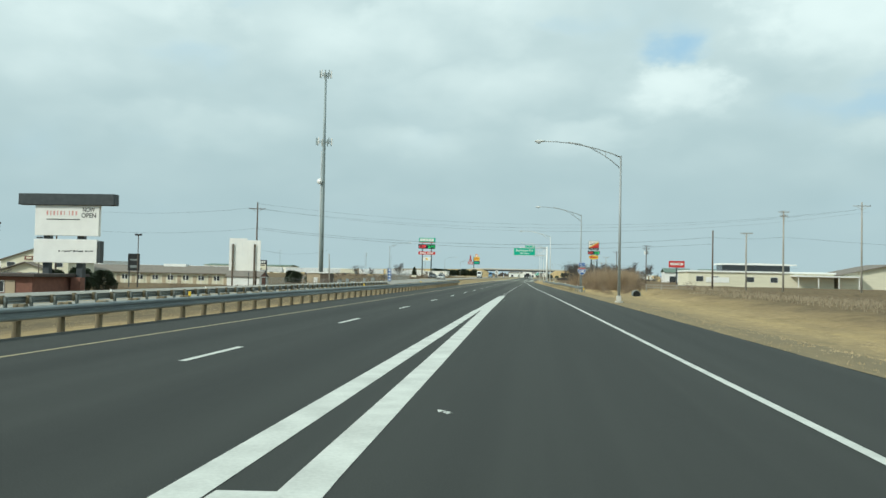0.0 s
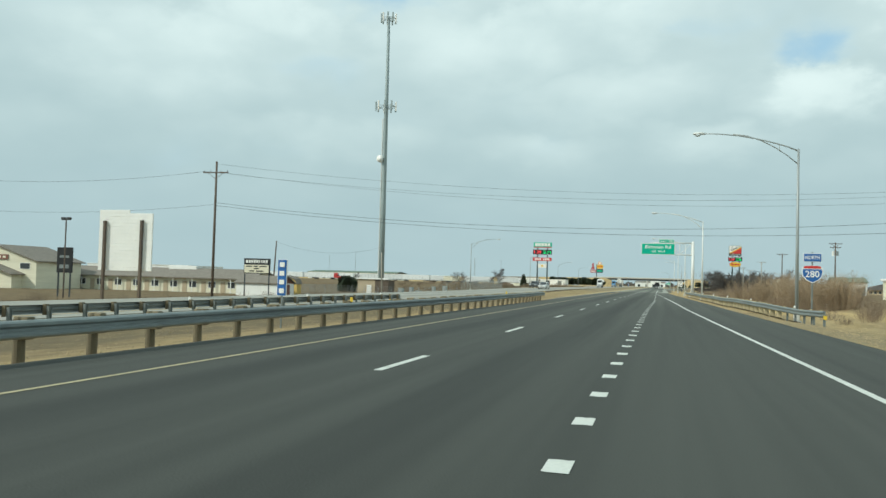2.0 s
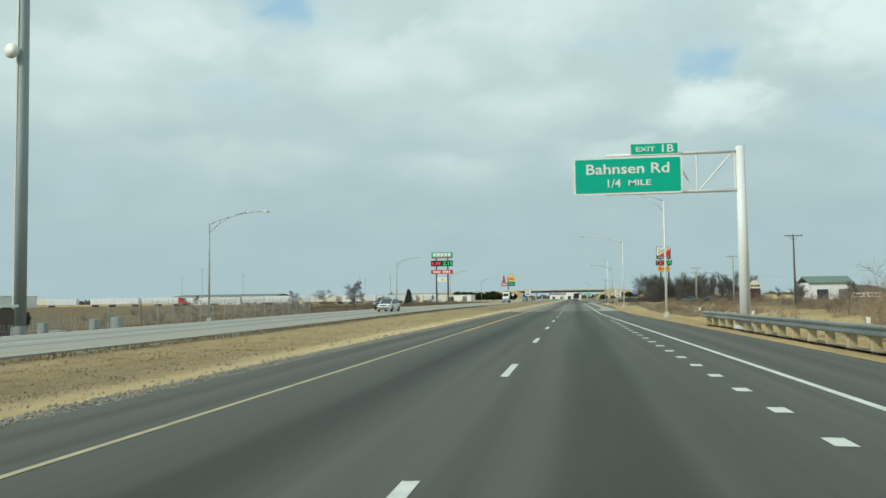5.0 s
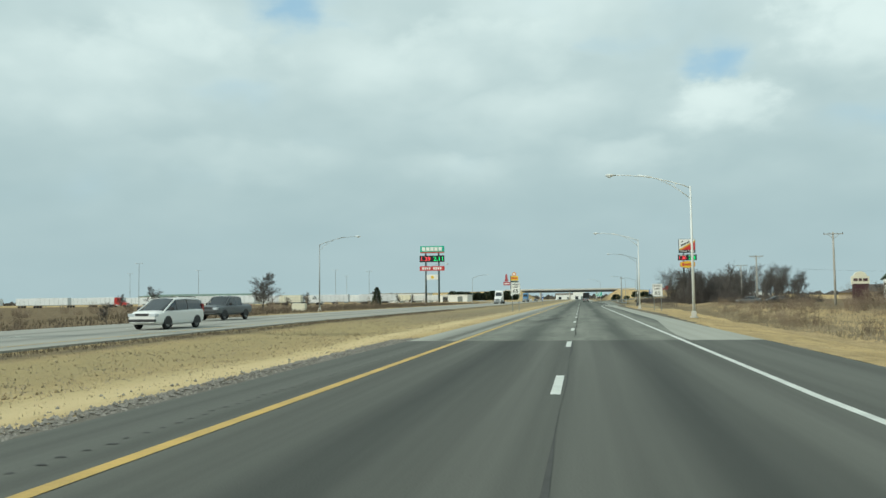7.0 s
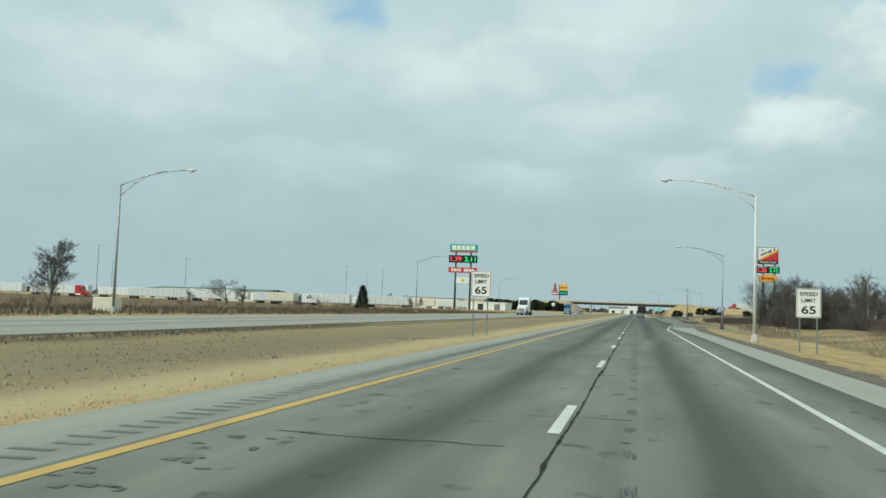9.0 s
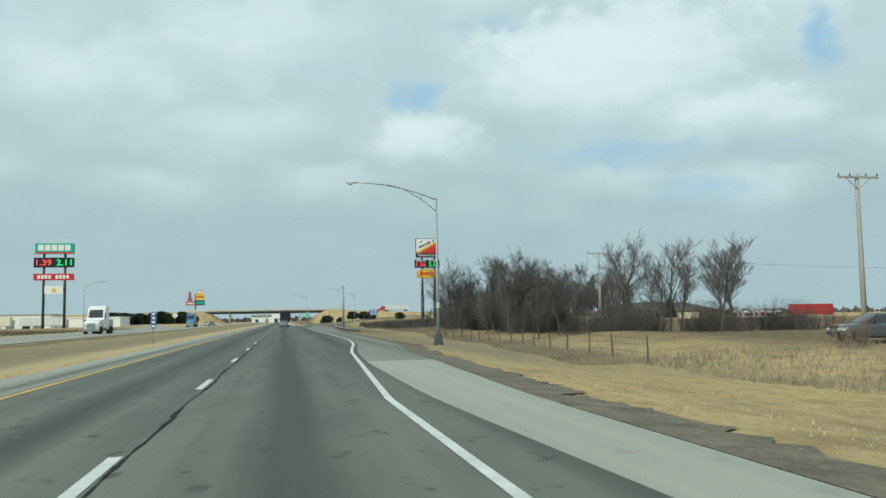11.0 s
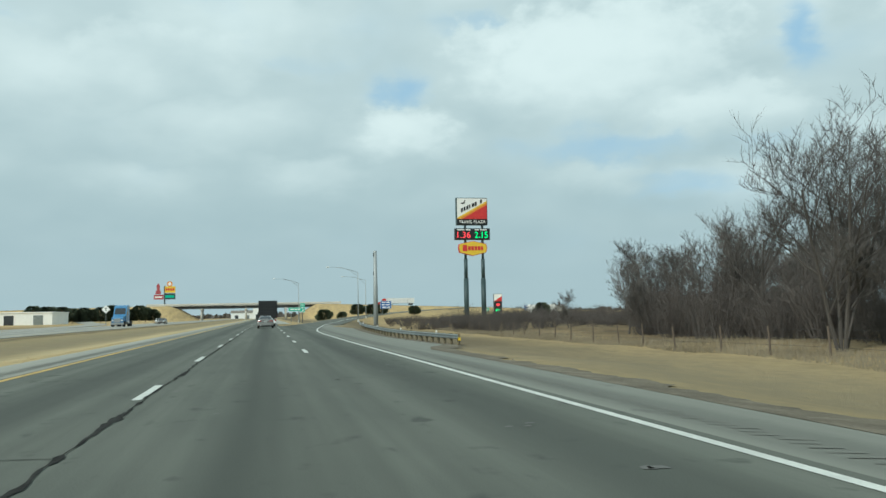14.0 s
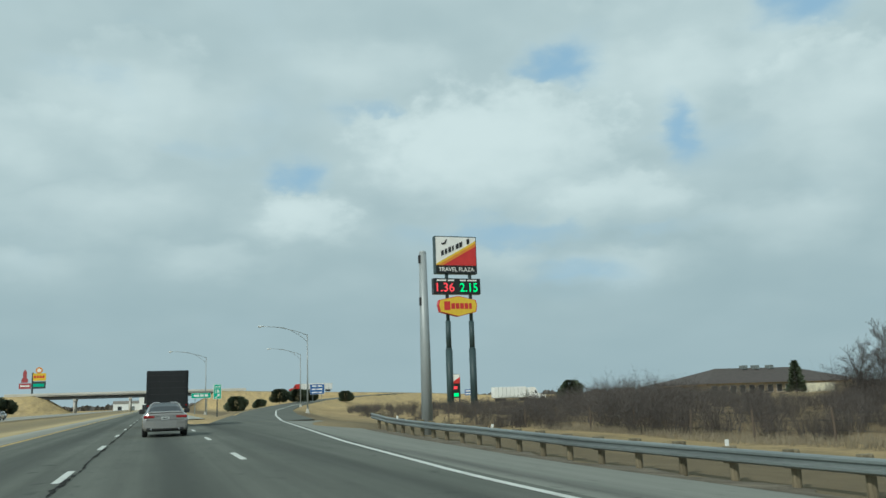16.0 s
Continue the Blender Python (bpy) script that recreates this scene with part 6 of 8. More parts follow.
def trailer(at, turn, length=16.0, label="long white semi-trailer parked in the truck stop", material="trailer", group="parked trailers"):
    g = thing("semi_trailer", label, "trailer", at, turn, group)
    bx = part("box", MB().box(-1.3, 0, 1.15, 1.3, length, 4.1, 0.04), M[material], g)
    part("skirt", MB().box(-1.28, 0.1, 1.02, 1.28, length - 0.1, 1.16), M["steel"], g)
    for k in range(1, 8):
        for s in (-1, 1):
            part("seam", MB().box(s * 1.3 - 0.012, length * k / 8 - 0.03, 1.2, s * 1.3 + 0.012, length * k / 8 + 0.03, 4.05), M["steel"], bx)
    for wy in (1.4, 2.7):
        for s in (-1, 1):
            part("wheel", MB().cyl((s * 0.8, wy, 0.5), (s * 1.28, wy, 0.5), 0.5, n=12), M["rubber"], g)
    for s in (-1, 1):
        part("landing_leg", MB().box(s * 0.9 - 0.08, length * 0.78, 0, s * 0.9 + 0.08, length * 0.78 + 0.16, 1.1), M["steel"], g)
    return g


def tractor(at, turn, paint, label):
    """A sleeper-cab tractor; y runs forward from its fifth wheel."""
    g = thing("semi_tractor", label, "truck", at, turn)
    mb = MB()
    mb.prism_x([(2.0, 0.8), (5.2, 0.8), (5.3, 1.9), (4.9, 2.3), (4.2, 3.7), (3.6, 3.95), (2.0, 3.9)], -1.15, 1.15)
    part("sleeper_cab", mb, M[paint], g)
    part("hood", MB().prism_x([(5.0, 0.7), (7.3, 0.7), (7.4, 1.5), (6.8, 1.75), (5.0, 2.05)], -1.0, 1.0), M[paint], g)
    part("windscreen", MB().quad((-1.0, 4.97, 2.2), (1.0, 4.97, 2.2), (0.9, 4.35, 3.4), (-0.9, 4.35, 3.4)), M["carglass"], g)
    for s in (-1, 1):
        part("side_window", MB().prism_x([(3.9, 2.15), (4.7, 2.15), (4.4, 2.9), (3.9, 2.95)], s * 1.15, s * 1.165), M["carglass"], g)
        part("headlight", MB().box(s * 0.8 - 0.18, 7.2, 1.0, s * 0.8 + 0.18, 7.4, 1.3, 0.03), M["head"], g)
        for wy in (0.2, 1.5, 6.2):
            part("wheel", MB().cyl((s * 0.75, wy, 0.52), (s * 1.2, wy, 0.52), 0.52, n=14), M["rubber"], g)
        part("fuel_tank", MB().cyl((s * 0.95, 2.4, 0.75), (s * 0.95, 4.2, 0.75), 0.32, n=12), M["rim"], g)
    part("grille", MB().box(-0.55, 7.3, 0.8, 0.55, 7.42, 1.5, 0.02), M["rim"], g)
    part("bumper", MB().box(-1.15, 7.2, 0.35, 1.15, 7.5, 0.75, 0.05), M["rim"], g)
    part("frame", MB().box(-0.45, -0.8, 0.75, 0.45, 7.0, 1.0), M["plastic"], g)
    return g


for i, (x, y, tn, ln) in enumerate(((-222, 541, -90, 16.2), (-204, 548, -90, 16.2), (-158, 545, -90, 12.2), (-143, 541, -90, 16.2), (-122, 552, -90, 9.2), (-108, 560, -90, 14.6), (-240, 552, -90, 16.2),
                                    (-262, 545, -90, 16.2), (-172, 610, -90, 16.2), (-150, 618, -90, 16.2), (-125, 640, -90, 16.2), (-104, 655, -90, 16.2), (-96, 690, -90, 16.2), (-180, 562, -90, 16.2), (-134, 566, -90, 16.2), (-92, 572, -90, 16.2), (-226, 566, -90, 16.2), (-205, 574, -90, 16.2), (-284, 560, -90, 16.2))):
    trailer((x, y + (i * 7) % 5 * 2.0 - 4.0, gz(x, y)), tn, ln, material=("trailer", "trailer", "trailer", "trailer", "cream", "trailer", "trailer")[i % 7], label=("long white semi-trailer parked in the truck stop", "long white semi-trailer parked in the truck stop", "long white semi-trailer parked in the truck stop", "long white semi-trailer parked in the truck stop", "long cream semi-trailer parked in the truck stop", "long white semi-trailer parked in the truck stop", "long white semi-trailer parked in the truck stop")[i % 7])
tractor((-188.5, 539, 0), -90, "red_paint", "red sleeper-cab tractor parked in the truck stop")
tractor((-111, 552, 0), -90, "white_paint", "white sleeper-cab tractor parked in the truck stop")
tractor((-133, 618, 0), 90, "grey_paint", "dark tractor parked between trailers")
tractor((-24.0, 480, 0.0), 178, "white_paint", "white semi tractor on the opposite carriageway")
g = tractor((-24.4, 610, 0), 178, "blue_paint", "blue semi tractor far along the opposite carriageway")
# the articulated lorry on the crossing road
zc = lerp_table(CROSS_Z, 78) + 0.12
trailer((87, CROSS_Y - 2.5, zc), 90, 16.2, "white semi-trailer on the crossing road", group="")
tractor((72.5, CROSS_Y - 2.5, zc), 90, "red_paint", "red tractor pulling a trailer along the crossing road")
trailer((92, 722, gz(92, 722)), -90, 9.5, "white trailer parked beyond the brush", group="")
tractor((100.5, 722, gz(100, 722)), -90, "white_paint", "white sleeper-cab tractor beyond the brush")
g = thing("yard_banner", "long low white banner board with red bars beyond the thicket", "sign", (129, 560, gz(129, 560)))
bd = part("board", MB().box(-7.5, -0.06, 0.5, 7.5, 0.06, 2.3, 0.02), M["white"], g)
for i in range(9):
    part("bar", MB().box(-7.0 + i * 1.6, -0.09, 0.9, -7.0 + i * 1.6 + (1.1, 0.7, 1.3)[i % 3], -0.062, 1.8), M["red"] if i % 2 else M["dark_metal"], bd)
for px in (-7, -2.3, 2.3, 7):
    part("post", MB().box(px - 0.06, 0.06, -0.5, px + 0.06, 0.16, 2.3), M["dark_wood"], g)
trailer((139.5, 560, gz(139, 560)), -90, 12, "dark red trailer on the far side of the field", "red_paint", group="")

# ---------------------------------------------------------------- utility poles and cables


def utility_pole(at, height, material="dark_wood", arms=((0.6, 2.4),), label="wooden utility pole with a crossarm", turn=0.0, lean=0.0, transformer=False):
    x, y = at
    g = thing("utility_pole", label, "utility pole", (x, y, gz(x, y)), turn)
    part("pole", MB().tube([(0, 0, -0.6), (lean * 0.5, 0, height * 0.5), (lean, 0, height)], [0.17, 0.14, 0.11], 10), M[material], g, smooth=True)
    for drop, w in arms:
        a = part("crossarm", MB().box(lean - w / 2, -0.17, height - drop - 0.06, lean + w / 2, -0.07, height - drop + 0.06, 0.01), M[material], g)
        for u in (-0.47, -0.2, 0.2, 0.47):
            part("insulator", MB().cyl((lean + u * w, -0.12, height - drop + 0.06), (lean + u * w, -0.12, height - drop + 0.22), 0.045, 0.03, 8), M["plastic"], a)
        for s in (-1, 1):
            part("brace", MB().cyl((lean + s * w * 0.3, -0.13, height - drop - 0.05), (lean, -0.13, height - drop - 0.7), 0.025, n=6), M[material], a)
    if transformer:
        for s in (-1, 1):
            part("transformer", MB().cyl((lean + s * 0.38, 0, height - 2.6), (lean + s * 0.38, 0, height - 1.7), 0.22, n=12), M["steel"] if s > 0 else M["white"], g)
    return g


def cable(p, q, sag, label="overhead cable crossing the road", r=0.013, n=28):
    p, q = Vector(p), Vector(q)
    pts = []
    for i in range(n + 1):
        u = i / n
        c = p.lerp(q, u)
        c.z -= 4 * sag * u * (1 - u)
        pts.append(c)
    single("cable", MB().tube(pts, r, 5), M["wire"], label, "cable")


utility_pole((-42.3, 143.6), 15.7, arms=((1.2, 3.0),), label="tall wooden utility pole with crossarm beside the motel")
utility_pole((36.9, 149.6), 10.2 - gz(36.9, 149.6), arms=(), label="plain wooden utility pole beside the frontage road")
utility_pole((64.0, 156.4), 16.0 - gz(64.0, 156.4), "pale_wood", arms=((0.7, 3.0),), label="tall pale utility pole near the low building")
for zl, zr, sag in ((9.2, 9.0, 2.05), (8.9, 7.85, 1.85)):
    cable((-42.3, 143.7, zl), (36.9, 149.5, zr), sag, r=0.017)
for dx, zl, zr, sag in ((0.0, 13.4, 14.8, 3.3), (-1.3, 12.6, 14.5, 3.33), (1.3, 12.4, 14.3, 3.7)):
    cable((-42.3 + dx, 143.5, zl), (64.0 + dx, 156.3, zr), sag, r=0.010)
utility_pole((-77.8, 140.7), 12.9 - gz(-77.8, 140.7), arms=((0.8, 2.6),), label="wooden utility pole far behind the motel")
cable((-77.8, 140.7, 11.9), (-43.5, 143.5, 12.6), 0.9, "overhead cable along the motel")
cable((-77.8, 140.7, 8.4), (-42.3, 143.5, 9.0), 0.8, "overhead cable along the motel")
utility_pole((-67.7, 210.6), 10.2, arms=(), label="plain wooden pole beside a shed", lean=0.5)
utility_pole((-45.1, 209.2), 8.3, "pale_wood", arms=(), label="plain pale wooden pole beside the opposite carriageway", lean=-0.3)
cable((-67.2, 210.6, 8.0), (-45.4, 209.2, 7.2), 1.6, "slack cable between two plain poles")
for x, y, h, tr in ((37.6, 241.5, 11.0, True), (34.1, 290, 10.6, False), (35.2, 345.5, 10.2, False), (33.8, 391, 9.3, False)):
    utility_pole((x, y), h, "dark_wood" if y < 330 else "pale_wood", arms=((0.25, 2.6),) if not tr else ((0.25, 2.4), (1.0, 2.0)), transformer=tr, label="wooden utility pole along the frontage road")
utility_pole((41.9, 452), 9.6 - gz(41.9, 452), "pale_wood", arms=((0.2, 3.2),), label="tall pale utility pole standing among the trees")
cable((41.9, 452, 9.3), (140, 440, 8.5), 2.0, "overhead cable leaving the trees")
utility_pole((46.8, 143), 13.2 - gz(46.8, 143), "pale_wood", arms=((0.2, 1.7), (0.9, 1.2)), label="utility pole with a wide crossarm near the low building")
utility_pole((42.6, 150), 9.9 - gz(42.6, 150), "pale_wood", arms=((0.1, 2.0),), label="slim dark pole with a short top arm")
cable((36.9, 149.5, 9.0), (46.8, 143, 8.9), 0.3, "overhead cable along the frontage road")
cable((46.8, 143, 8.9), (120, 150, 7.5), 0.9, "overhead cable along the frontage road")


def lot_lamp(x, y, h, label="slim floodlight pole in the truck stop lot"):
    g = thing("lot_lamp", label, "street lamp", (x, y, gz(x, y)), group="lot lamps")
    part("pole", MB().cyl((0, 0, -0.3), (0, 0, h), 0.13, 0.09, 8), M["pole"], g)
    for s in (-1, 1):
        part("floodlight", MB().box(s * 1.1 - 0.3, -0.25, h - 0.1, s * 1.1 + 0.3, 0.25, h + 0.1, 0.03), M["lamp_glass"], g)
    part("arm", MB().box(-1.2, -0.05, h - 0.06, 1.2, 0.05, h + 0.02), M["pole"], g)


for x, y, h in ((-167, 522, 16.8), (-175, 590, 16.5), (-118, 620, 16.5), (-96, 600, 15), (-215, 600, 16), (-135, 700, 16)):
    lot_lamp(x, y, h)
for x, y in ((-68.8, 153.3), (-104, 178)):
    g = thing("motel_lamp", "slim dark lamp pole with twin floodlights near the motel", "street lamp", (x, y, gz(x, y)), group="motel lamps")
    part("pole", MB().cyl((0, 0, -0.3), (0, 0, 10.1), 0.11, 0.08, 8), M["dark_wood"], g)
    for s in (-1, 1):
        part("floodlight", MB().box(s * 0.4 - 0.25, -0.2, 9.9, s * 0.4 + 0.25, 0.2, 10.25, 0.03), M["plastic"], g)

# ---------------------------------------------------------------- signs before the motels
zt = gz(-47, 91)
g = thing("motel_sign", "large white motel sign board under a dark header, peeling below", "sign", (-47.1, 91.3, 0), turn=0)
part("header", MB().box(-5.75, -0.6, 8.65, 5.8, 0.6, 9.95, 0.05), M["dark_metal"], g, "dark grey header beam")
p1 = part("upper_board", MB().box(-3.85, -0.25, 5.15, 3.9, 0.25, 8.65, 0.03), M["white"], g)
lettering("NOW", 2.65, 8.15, 0.55, M["ink"], p1, y=-0.26, bold=0.012, width=1.45)
lettering("OPEN", 2.65, 7.5, 0.55, M["ink"], p1, y=-0.26, bold=0.012, width=1.75)
part("name_bars", bars(MB(), -2.45, 1.25, 7.75, 0.5, -0.25, (0.3, 0.2, 0.3, 0.2, 0.3, 0.15, 0.001, 0.15, 0.3, 0.3), 0.4), M["pale_red"], p1, "thin red bars in the place of a name")
part("underline", MB().box(-2.4, -0.28, 6.98, 1.6, -0.255, 7.07), M["ink"], p1)
p2 = part("lower_board", MB().box(-3.9, -0.25, 2.05, 3.75, 0.25, 4.75, 0.03), M["white"], g)
mb = MB()
rr = random.Random(3)
for k in range(12):
    x0 = -0.9 + k * 0.36
    mb.box(x0, -0.27, 3.36 + rr.uniform(-0.06, 0.06), x0 + rr.uniform(0.15, 0.36), -0.252, 3.44 + rr.uniform(-0.02, 0.06))
part("torn_seam", mb, M["ink"], p2, "ragged dark tear")
for px in (-2.5, 1.6):
    part("leg", MB().box(px - 0.55, 0.27, zt - 0.5, px + 0.25, 0.95, 8.7, 0.03), M["dark_metal"], g)
    part("leg_cladding", MB().box(px - 0.75, -0.5, zt - 0.5, px + 0.45, 0.5, 0.4, 0.03), M["brick"], g)
part("side_box", MB().box(3.8, -0.2, 2.1, 4.15, 0.6, 4.6, 0.03), M["dark_metal"], g)

zt = gz(-51.6, 172)
g = thing("inn_sign", "black and cream motel sign on two thin posts", "sign", (-51.6, 172.2, 0))
for px in (-1.9, 1.9):
    part("post", MB().box(px - 0.07, -0.07, zt - 0.4, px + 0.07, 0.07, 3.85), M["dark_metal"], g)
bd = part("board", MB().box(-2.0, -0.18, 1.7, 2.0, 0.18, 3.85, 0.02), M["black"], g)
part("name_bars", bars(MB(), -1.7, 1.7, 3.42, 0.42, -0.18, (0.6, 0.5, 0.5, 0.5, 0.5, 0.3, 0.001, 0.3, 0.5, 0.5), 0.2), M["white"], bd, "white bars in the place of a name")
part("cream_panel", MB().box(-1.9, -0.21, 1.8, 1.9, -0.185, 2.95), M["cream"], bd)
mbb = bars(MB(), -1.6, 1.6, 2.72, 0.16, -0.212, (1, 0.7, 1.3), 0.3)
bars(mbb, -0.4, 0.4, 2.4, 0.16, -0.212, (1,)), bars(mbb, -1.1, 1.1, 2.05, 0.16, -0.212, (1, 1.5), 0.4)
part("small_bars", mbb, M["ink"], bd)

g = thing("roadside_billboard", "white slatted back of a large roadside sign on two dark posts", "sign", (-35.6, 118.6, 0))
zt = gz(-35.6, 118.6)
for px, h in ((-1.75, 5.7), (1.5, 5.75)):
    part("post", MB().box(px - 0.09, -0.3, zt - 0.5, px + 0.09, -0.08, h - 0.3), M["dark_wood"], g)
for i in range(18):
    z0 = 1.55 + i * 0.262
    x1 = 2.35 if z0 < 5.7 else (0.3 if z0 > 5.75 else 2.35)
    part("slat", MB().box(-2.35, -0.05, z0, x1, 0.08, z0 + 0.256, 0.01), M["white"], g)

g = thing("small_dark_sign", "dark portrait sign on two legs before the motel", "sign", (-70.9, 156, 0))
zt = gz(-70.9, 156)
for px in (-0.9, 0.9):
    part("leg", MB().box(px - 0.08, -0.08, zt - 0.4, px + 0.08, 0.08, 4.4), M["dark_metal"], g)
part("board", MB().box(-1.15, -0.12, 1.1, 1.15, 0.12, 4.4, 0.02), M["black"], g)
part("marks", bars(bars(MB(), -0.7, 0.7, 3.2, 0.3, -0.12, (1,)), -0.7, 0.7, 1.9, 0.5, -0.12, (1,)), M["steel"], g)

g = thing("frontage_sign", "red inn sign board on a short post", "sign", (32.05, 157, 0))
part("post", MB().box(-0.12, -0.1, gz(32, 157) - 0.4, 0.12, 0.1, 4.0), M["dark_metal"], g)
bd = part("board", MB().box(-1.4, -0.15, 3.75, 1.4, 0.15, 4.95, 0.03), M["red"], g)
part("name_bars", bars(MB(), -1.15, 1.15, 4.4, 0.45, -0.15, (0.6, 0.5, 0.5, 0.5, 0.5, 0.4, 0.001, 0.25, 0.5, 0.5), 0.2), M["white"], bd, "white bars in the place of a name")
g = thing("arched_sign", "cream arched sign with a red band on a maroon base", "sign", (41.7, 356, gz(41.7, 356)))
part("base", MB().box(-1.1, -0.3, -0.4, 1.1, 0.3, 3.0, 0.03), M["maroon"], g)
arch = [(-1.25, 2.9), (1.25, 2.9), (1.25, 4.1)] + [(0.9 * math.cos(radians(a)), 4.2 + 0.65 * math.sin(radians(a))) for a in range(0, 181, 20)] + [(-1.25, 4.1)]
bd = part("board", MB().prism(arch, -0.25, 0.25), M["cream"], g)
part("name_bars", bars(MB(), -1.0, 1.0, 3.6, 0.4, -0.25, (1, 0.8, 1.2), 0.25), M["maroon"], bd)

# ---------------------------------------------------------------- buildings


def gable_roof(mb, x0, x1, y0, y1, z, rise, over=0.4, along="x"):
    if along == "x":
        c = (y0 + y1) / 2
        poly = [(y0 - over, z), (c, z + rise), (y1 + over, z), (y1 + over, z - 0.18), (c, z + rise - 0.2), (y0 - over, z - 0.18)]
        return mb.prism_x(poly, x0 - over, x1 + over)
    c = (x0 + x1) / 2
    poly = [(x0 - over, z), (c, z + rise), (x1 + over, z), (x1 + over, z - 0.18), (c, z + rise - 0.2), (x0 - over, z - 0.18)]
    return mb.prism(poly, y0 - over, y1 + over)


def window_part(parent, x0, x1, z0, z1, y, name="window"):
    w = part(name, MB().box(x0 - 0.08, y - 0.05, z0 - 0.08, x1 + 0.08, y, z1 + 0.08), M["white"], parent)
    part("pane", MB().box(x0, y - 0.065, z0, x1, y - 0.045, z1), M["window"], w)
    return w


# long motel
zb = gz(-85, 200)
g = thing("motel", "long low cream motel with brown shingle roof", "building", (0, 0, zb))
X0, X1, Y0, Y1 = -108, -68, 203, 213
part("wall", MB().box(X0, Y0, -0.5, X1, Y1, 2.7), M["cream"], g)
part("gable_wall", MB().prism_x([(Y0, 2.7), (Y1, 2.7), ((Y0 + Y1) / 2, 4.3)], X1 - 0.25, X1), M["tan"], g)
part("roof", gable_roof(MB(), X0, X1, Y0 - 0.5, Y1, 2.75, 1.75), M["shingle"], g)
for i in range(10):
    x = X0 + 1.5 + i * 4.0
    part("door", MB().box(x, Y0 - 0.07, 0, x + 0.95, Y0, 2.05), M["tan"], g)
    window_part(g, x + 1.5, x + 2.9, 0.95, 2.0, Y0)
for i in range(11):
    part("porch_post", MB().box(X0 + i * 3.98, Y0 - 0.75, -0.3, X0 + i * 3.98 + 0.12, Y0 - 0.63, 2.65), M["white"], g)
part("vent_hood", MB().box(-88, 207, 3.9, -82, 209, 4.9, 0.05), M["white"], g, "white rooftop unit")

# gabled house at the end of the motel
zb = gz(-112, 192)
g = thing("motel_office", "cream two-storey office house with nested gables", "building", (0, 0, zb))
part("wall", MB().box(-121, 190, -0.5, -104, 202, 4.9), M["cream"], g)
part("gable_wall", MB().prism([(-121, 4.9), (-104, 4.9), (-112.5, 7.6)], 189.95, 190.2), M["cream"], g)
part("roof", gable_roof(MB(), -121, -104, 190, 202, 4.95, 2.9, 0.6, "y"), M["shingle"], g)
part("porch_wall", MB().box(-119, 187.5, -0.5, -107, 190, 2.5).prism([(-119, 2.5), (-107, 2.5), (-113, 4.4)], 187.5, 187.8), M["cream"], g)
part("porch_roof", gable_roof(MB(), -119, -107, 187.2, 190, 2.55, 2.1, 0.7, "y"), M["shingle"], g)
for x in (-119.5, -107.4):
    window_part(g, x, x + 2.0, 3.5, 4.5, 190)
window_part(g, -112.4, -109.8, 0.8, 2.1, 187.5, "bay_window")
window_part(g, -118, -116, 0.9, 2.0, 187.5)
part("door", MB().box(-115.2, 187.42, 0, -114, 187.5, 2.1), M["brick"], g)
part("name_board", MB().box(-115, 189.8, 5.1, -110, 189.95, 6.0), M["brick"], g, "dark red name board with plain bars")
part("name_bars", bars(MB(), -114.5, -110.5, 5.55, 0.4, 189.8, (1, 1, 0.5), 0.3), M["cream"], g)

# brick annex below the motel sign
zb = gz(-56, 86)
g = thing("brick_annex", "low red-brown brick building with a flat dark roof", "building", (0, 0, zb))
part("wall", MB().box(-66, 84, -0.5, -46.6, 94, 2.5), M["brick"], g)
part("roof", MB().box(-66.6, 83.4, 2.5, -46, 94.6, 2.85, 0.05), M["dark_roof"], g)
for x in (-64, -58, -52):
    window_part(g, x, x + 2.2, 0.9, 2.0, 84)
part("door", MB().box(-49.6, 83.93, 0, -48.5, 84, 2.1), M["tan"], g)
g = thing("silo_tower", "round dark brown tower behind the brick building", "tower", (-77.6, 121, gz(-77.6, 121)))
part("shaft", MB().cyl((0, 0, -0.4), (0, 0, 10.0), 1.9, n=18), M["bark"], g, smooth=True)
part("cap", MB().cyl((0, 0, 10.0), (0, 0, 10.3), 2.05, n=18), M["dark_roof"], g)
for z in (2.5, 5.0, 7.5):
    part("hoop", MB().cyl((0, 0, z - 0.05), (0, 0, z + 0.05), 1.94, n=18), M["dark_wood"], g)

# sheds and the tower compound
zb = gz(-61, 195)
g = thing("white_shed", "white metal storage shed with a pale gable roof", "shed", (0, 0, zb))
part("wall", MB().box(-66, 193, -0.4, -58, 199, 2.2), M["white"], g)
part("gable_wall", MB().prism_x([(193, 2.2), (199, 2.2), (196, 3.4)], -58.2, -58.0), M["brick"], g)
part("roof", gable_roof(MB(), -66, -58, 193, 199, 2.25, 1.25, 0.3), M["shingle"], g)
part("side_door", MB().box(-57.99, 194.6, 0, -57.93, 197.2, 2.0), M["brick"], g)
zb = gz(-66, 215)
g = thing("yellow_shed", "small yellow barn-roofed garden shed", "shed", (0, 0, zb))
part("wall", MB().prism([(-68.6, -0.4), (-64.2, -0.4), (-64.2, 2.0), (-64.7, 2.9), (-66.4, 3.5), (-68.1, 2.9), (-68.6, 2.0)], 214, 216), M["yellow_paint"], g)
part("roof", MB().prism([(-68.8, 1.95), (-68.25, 2.98), (-66.4, 3.62), (-64.55, 2.98), (-64.0, 1.95), (-64.15, 1.9), (-64.7, 2.88), (-66.4, 3.48), (-68.1, 2.88), (-68.65, 1.9)], 213.7, 216.3), M["shingle"], g)
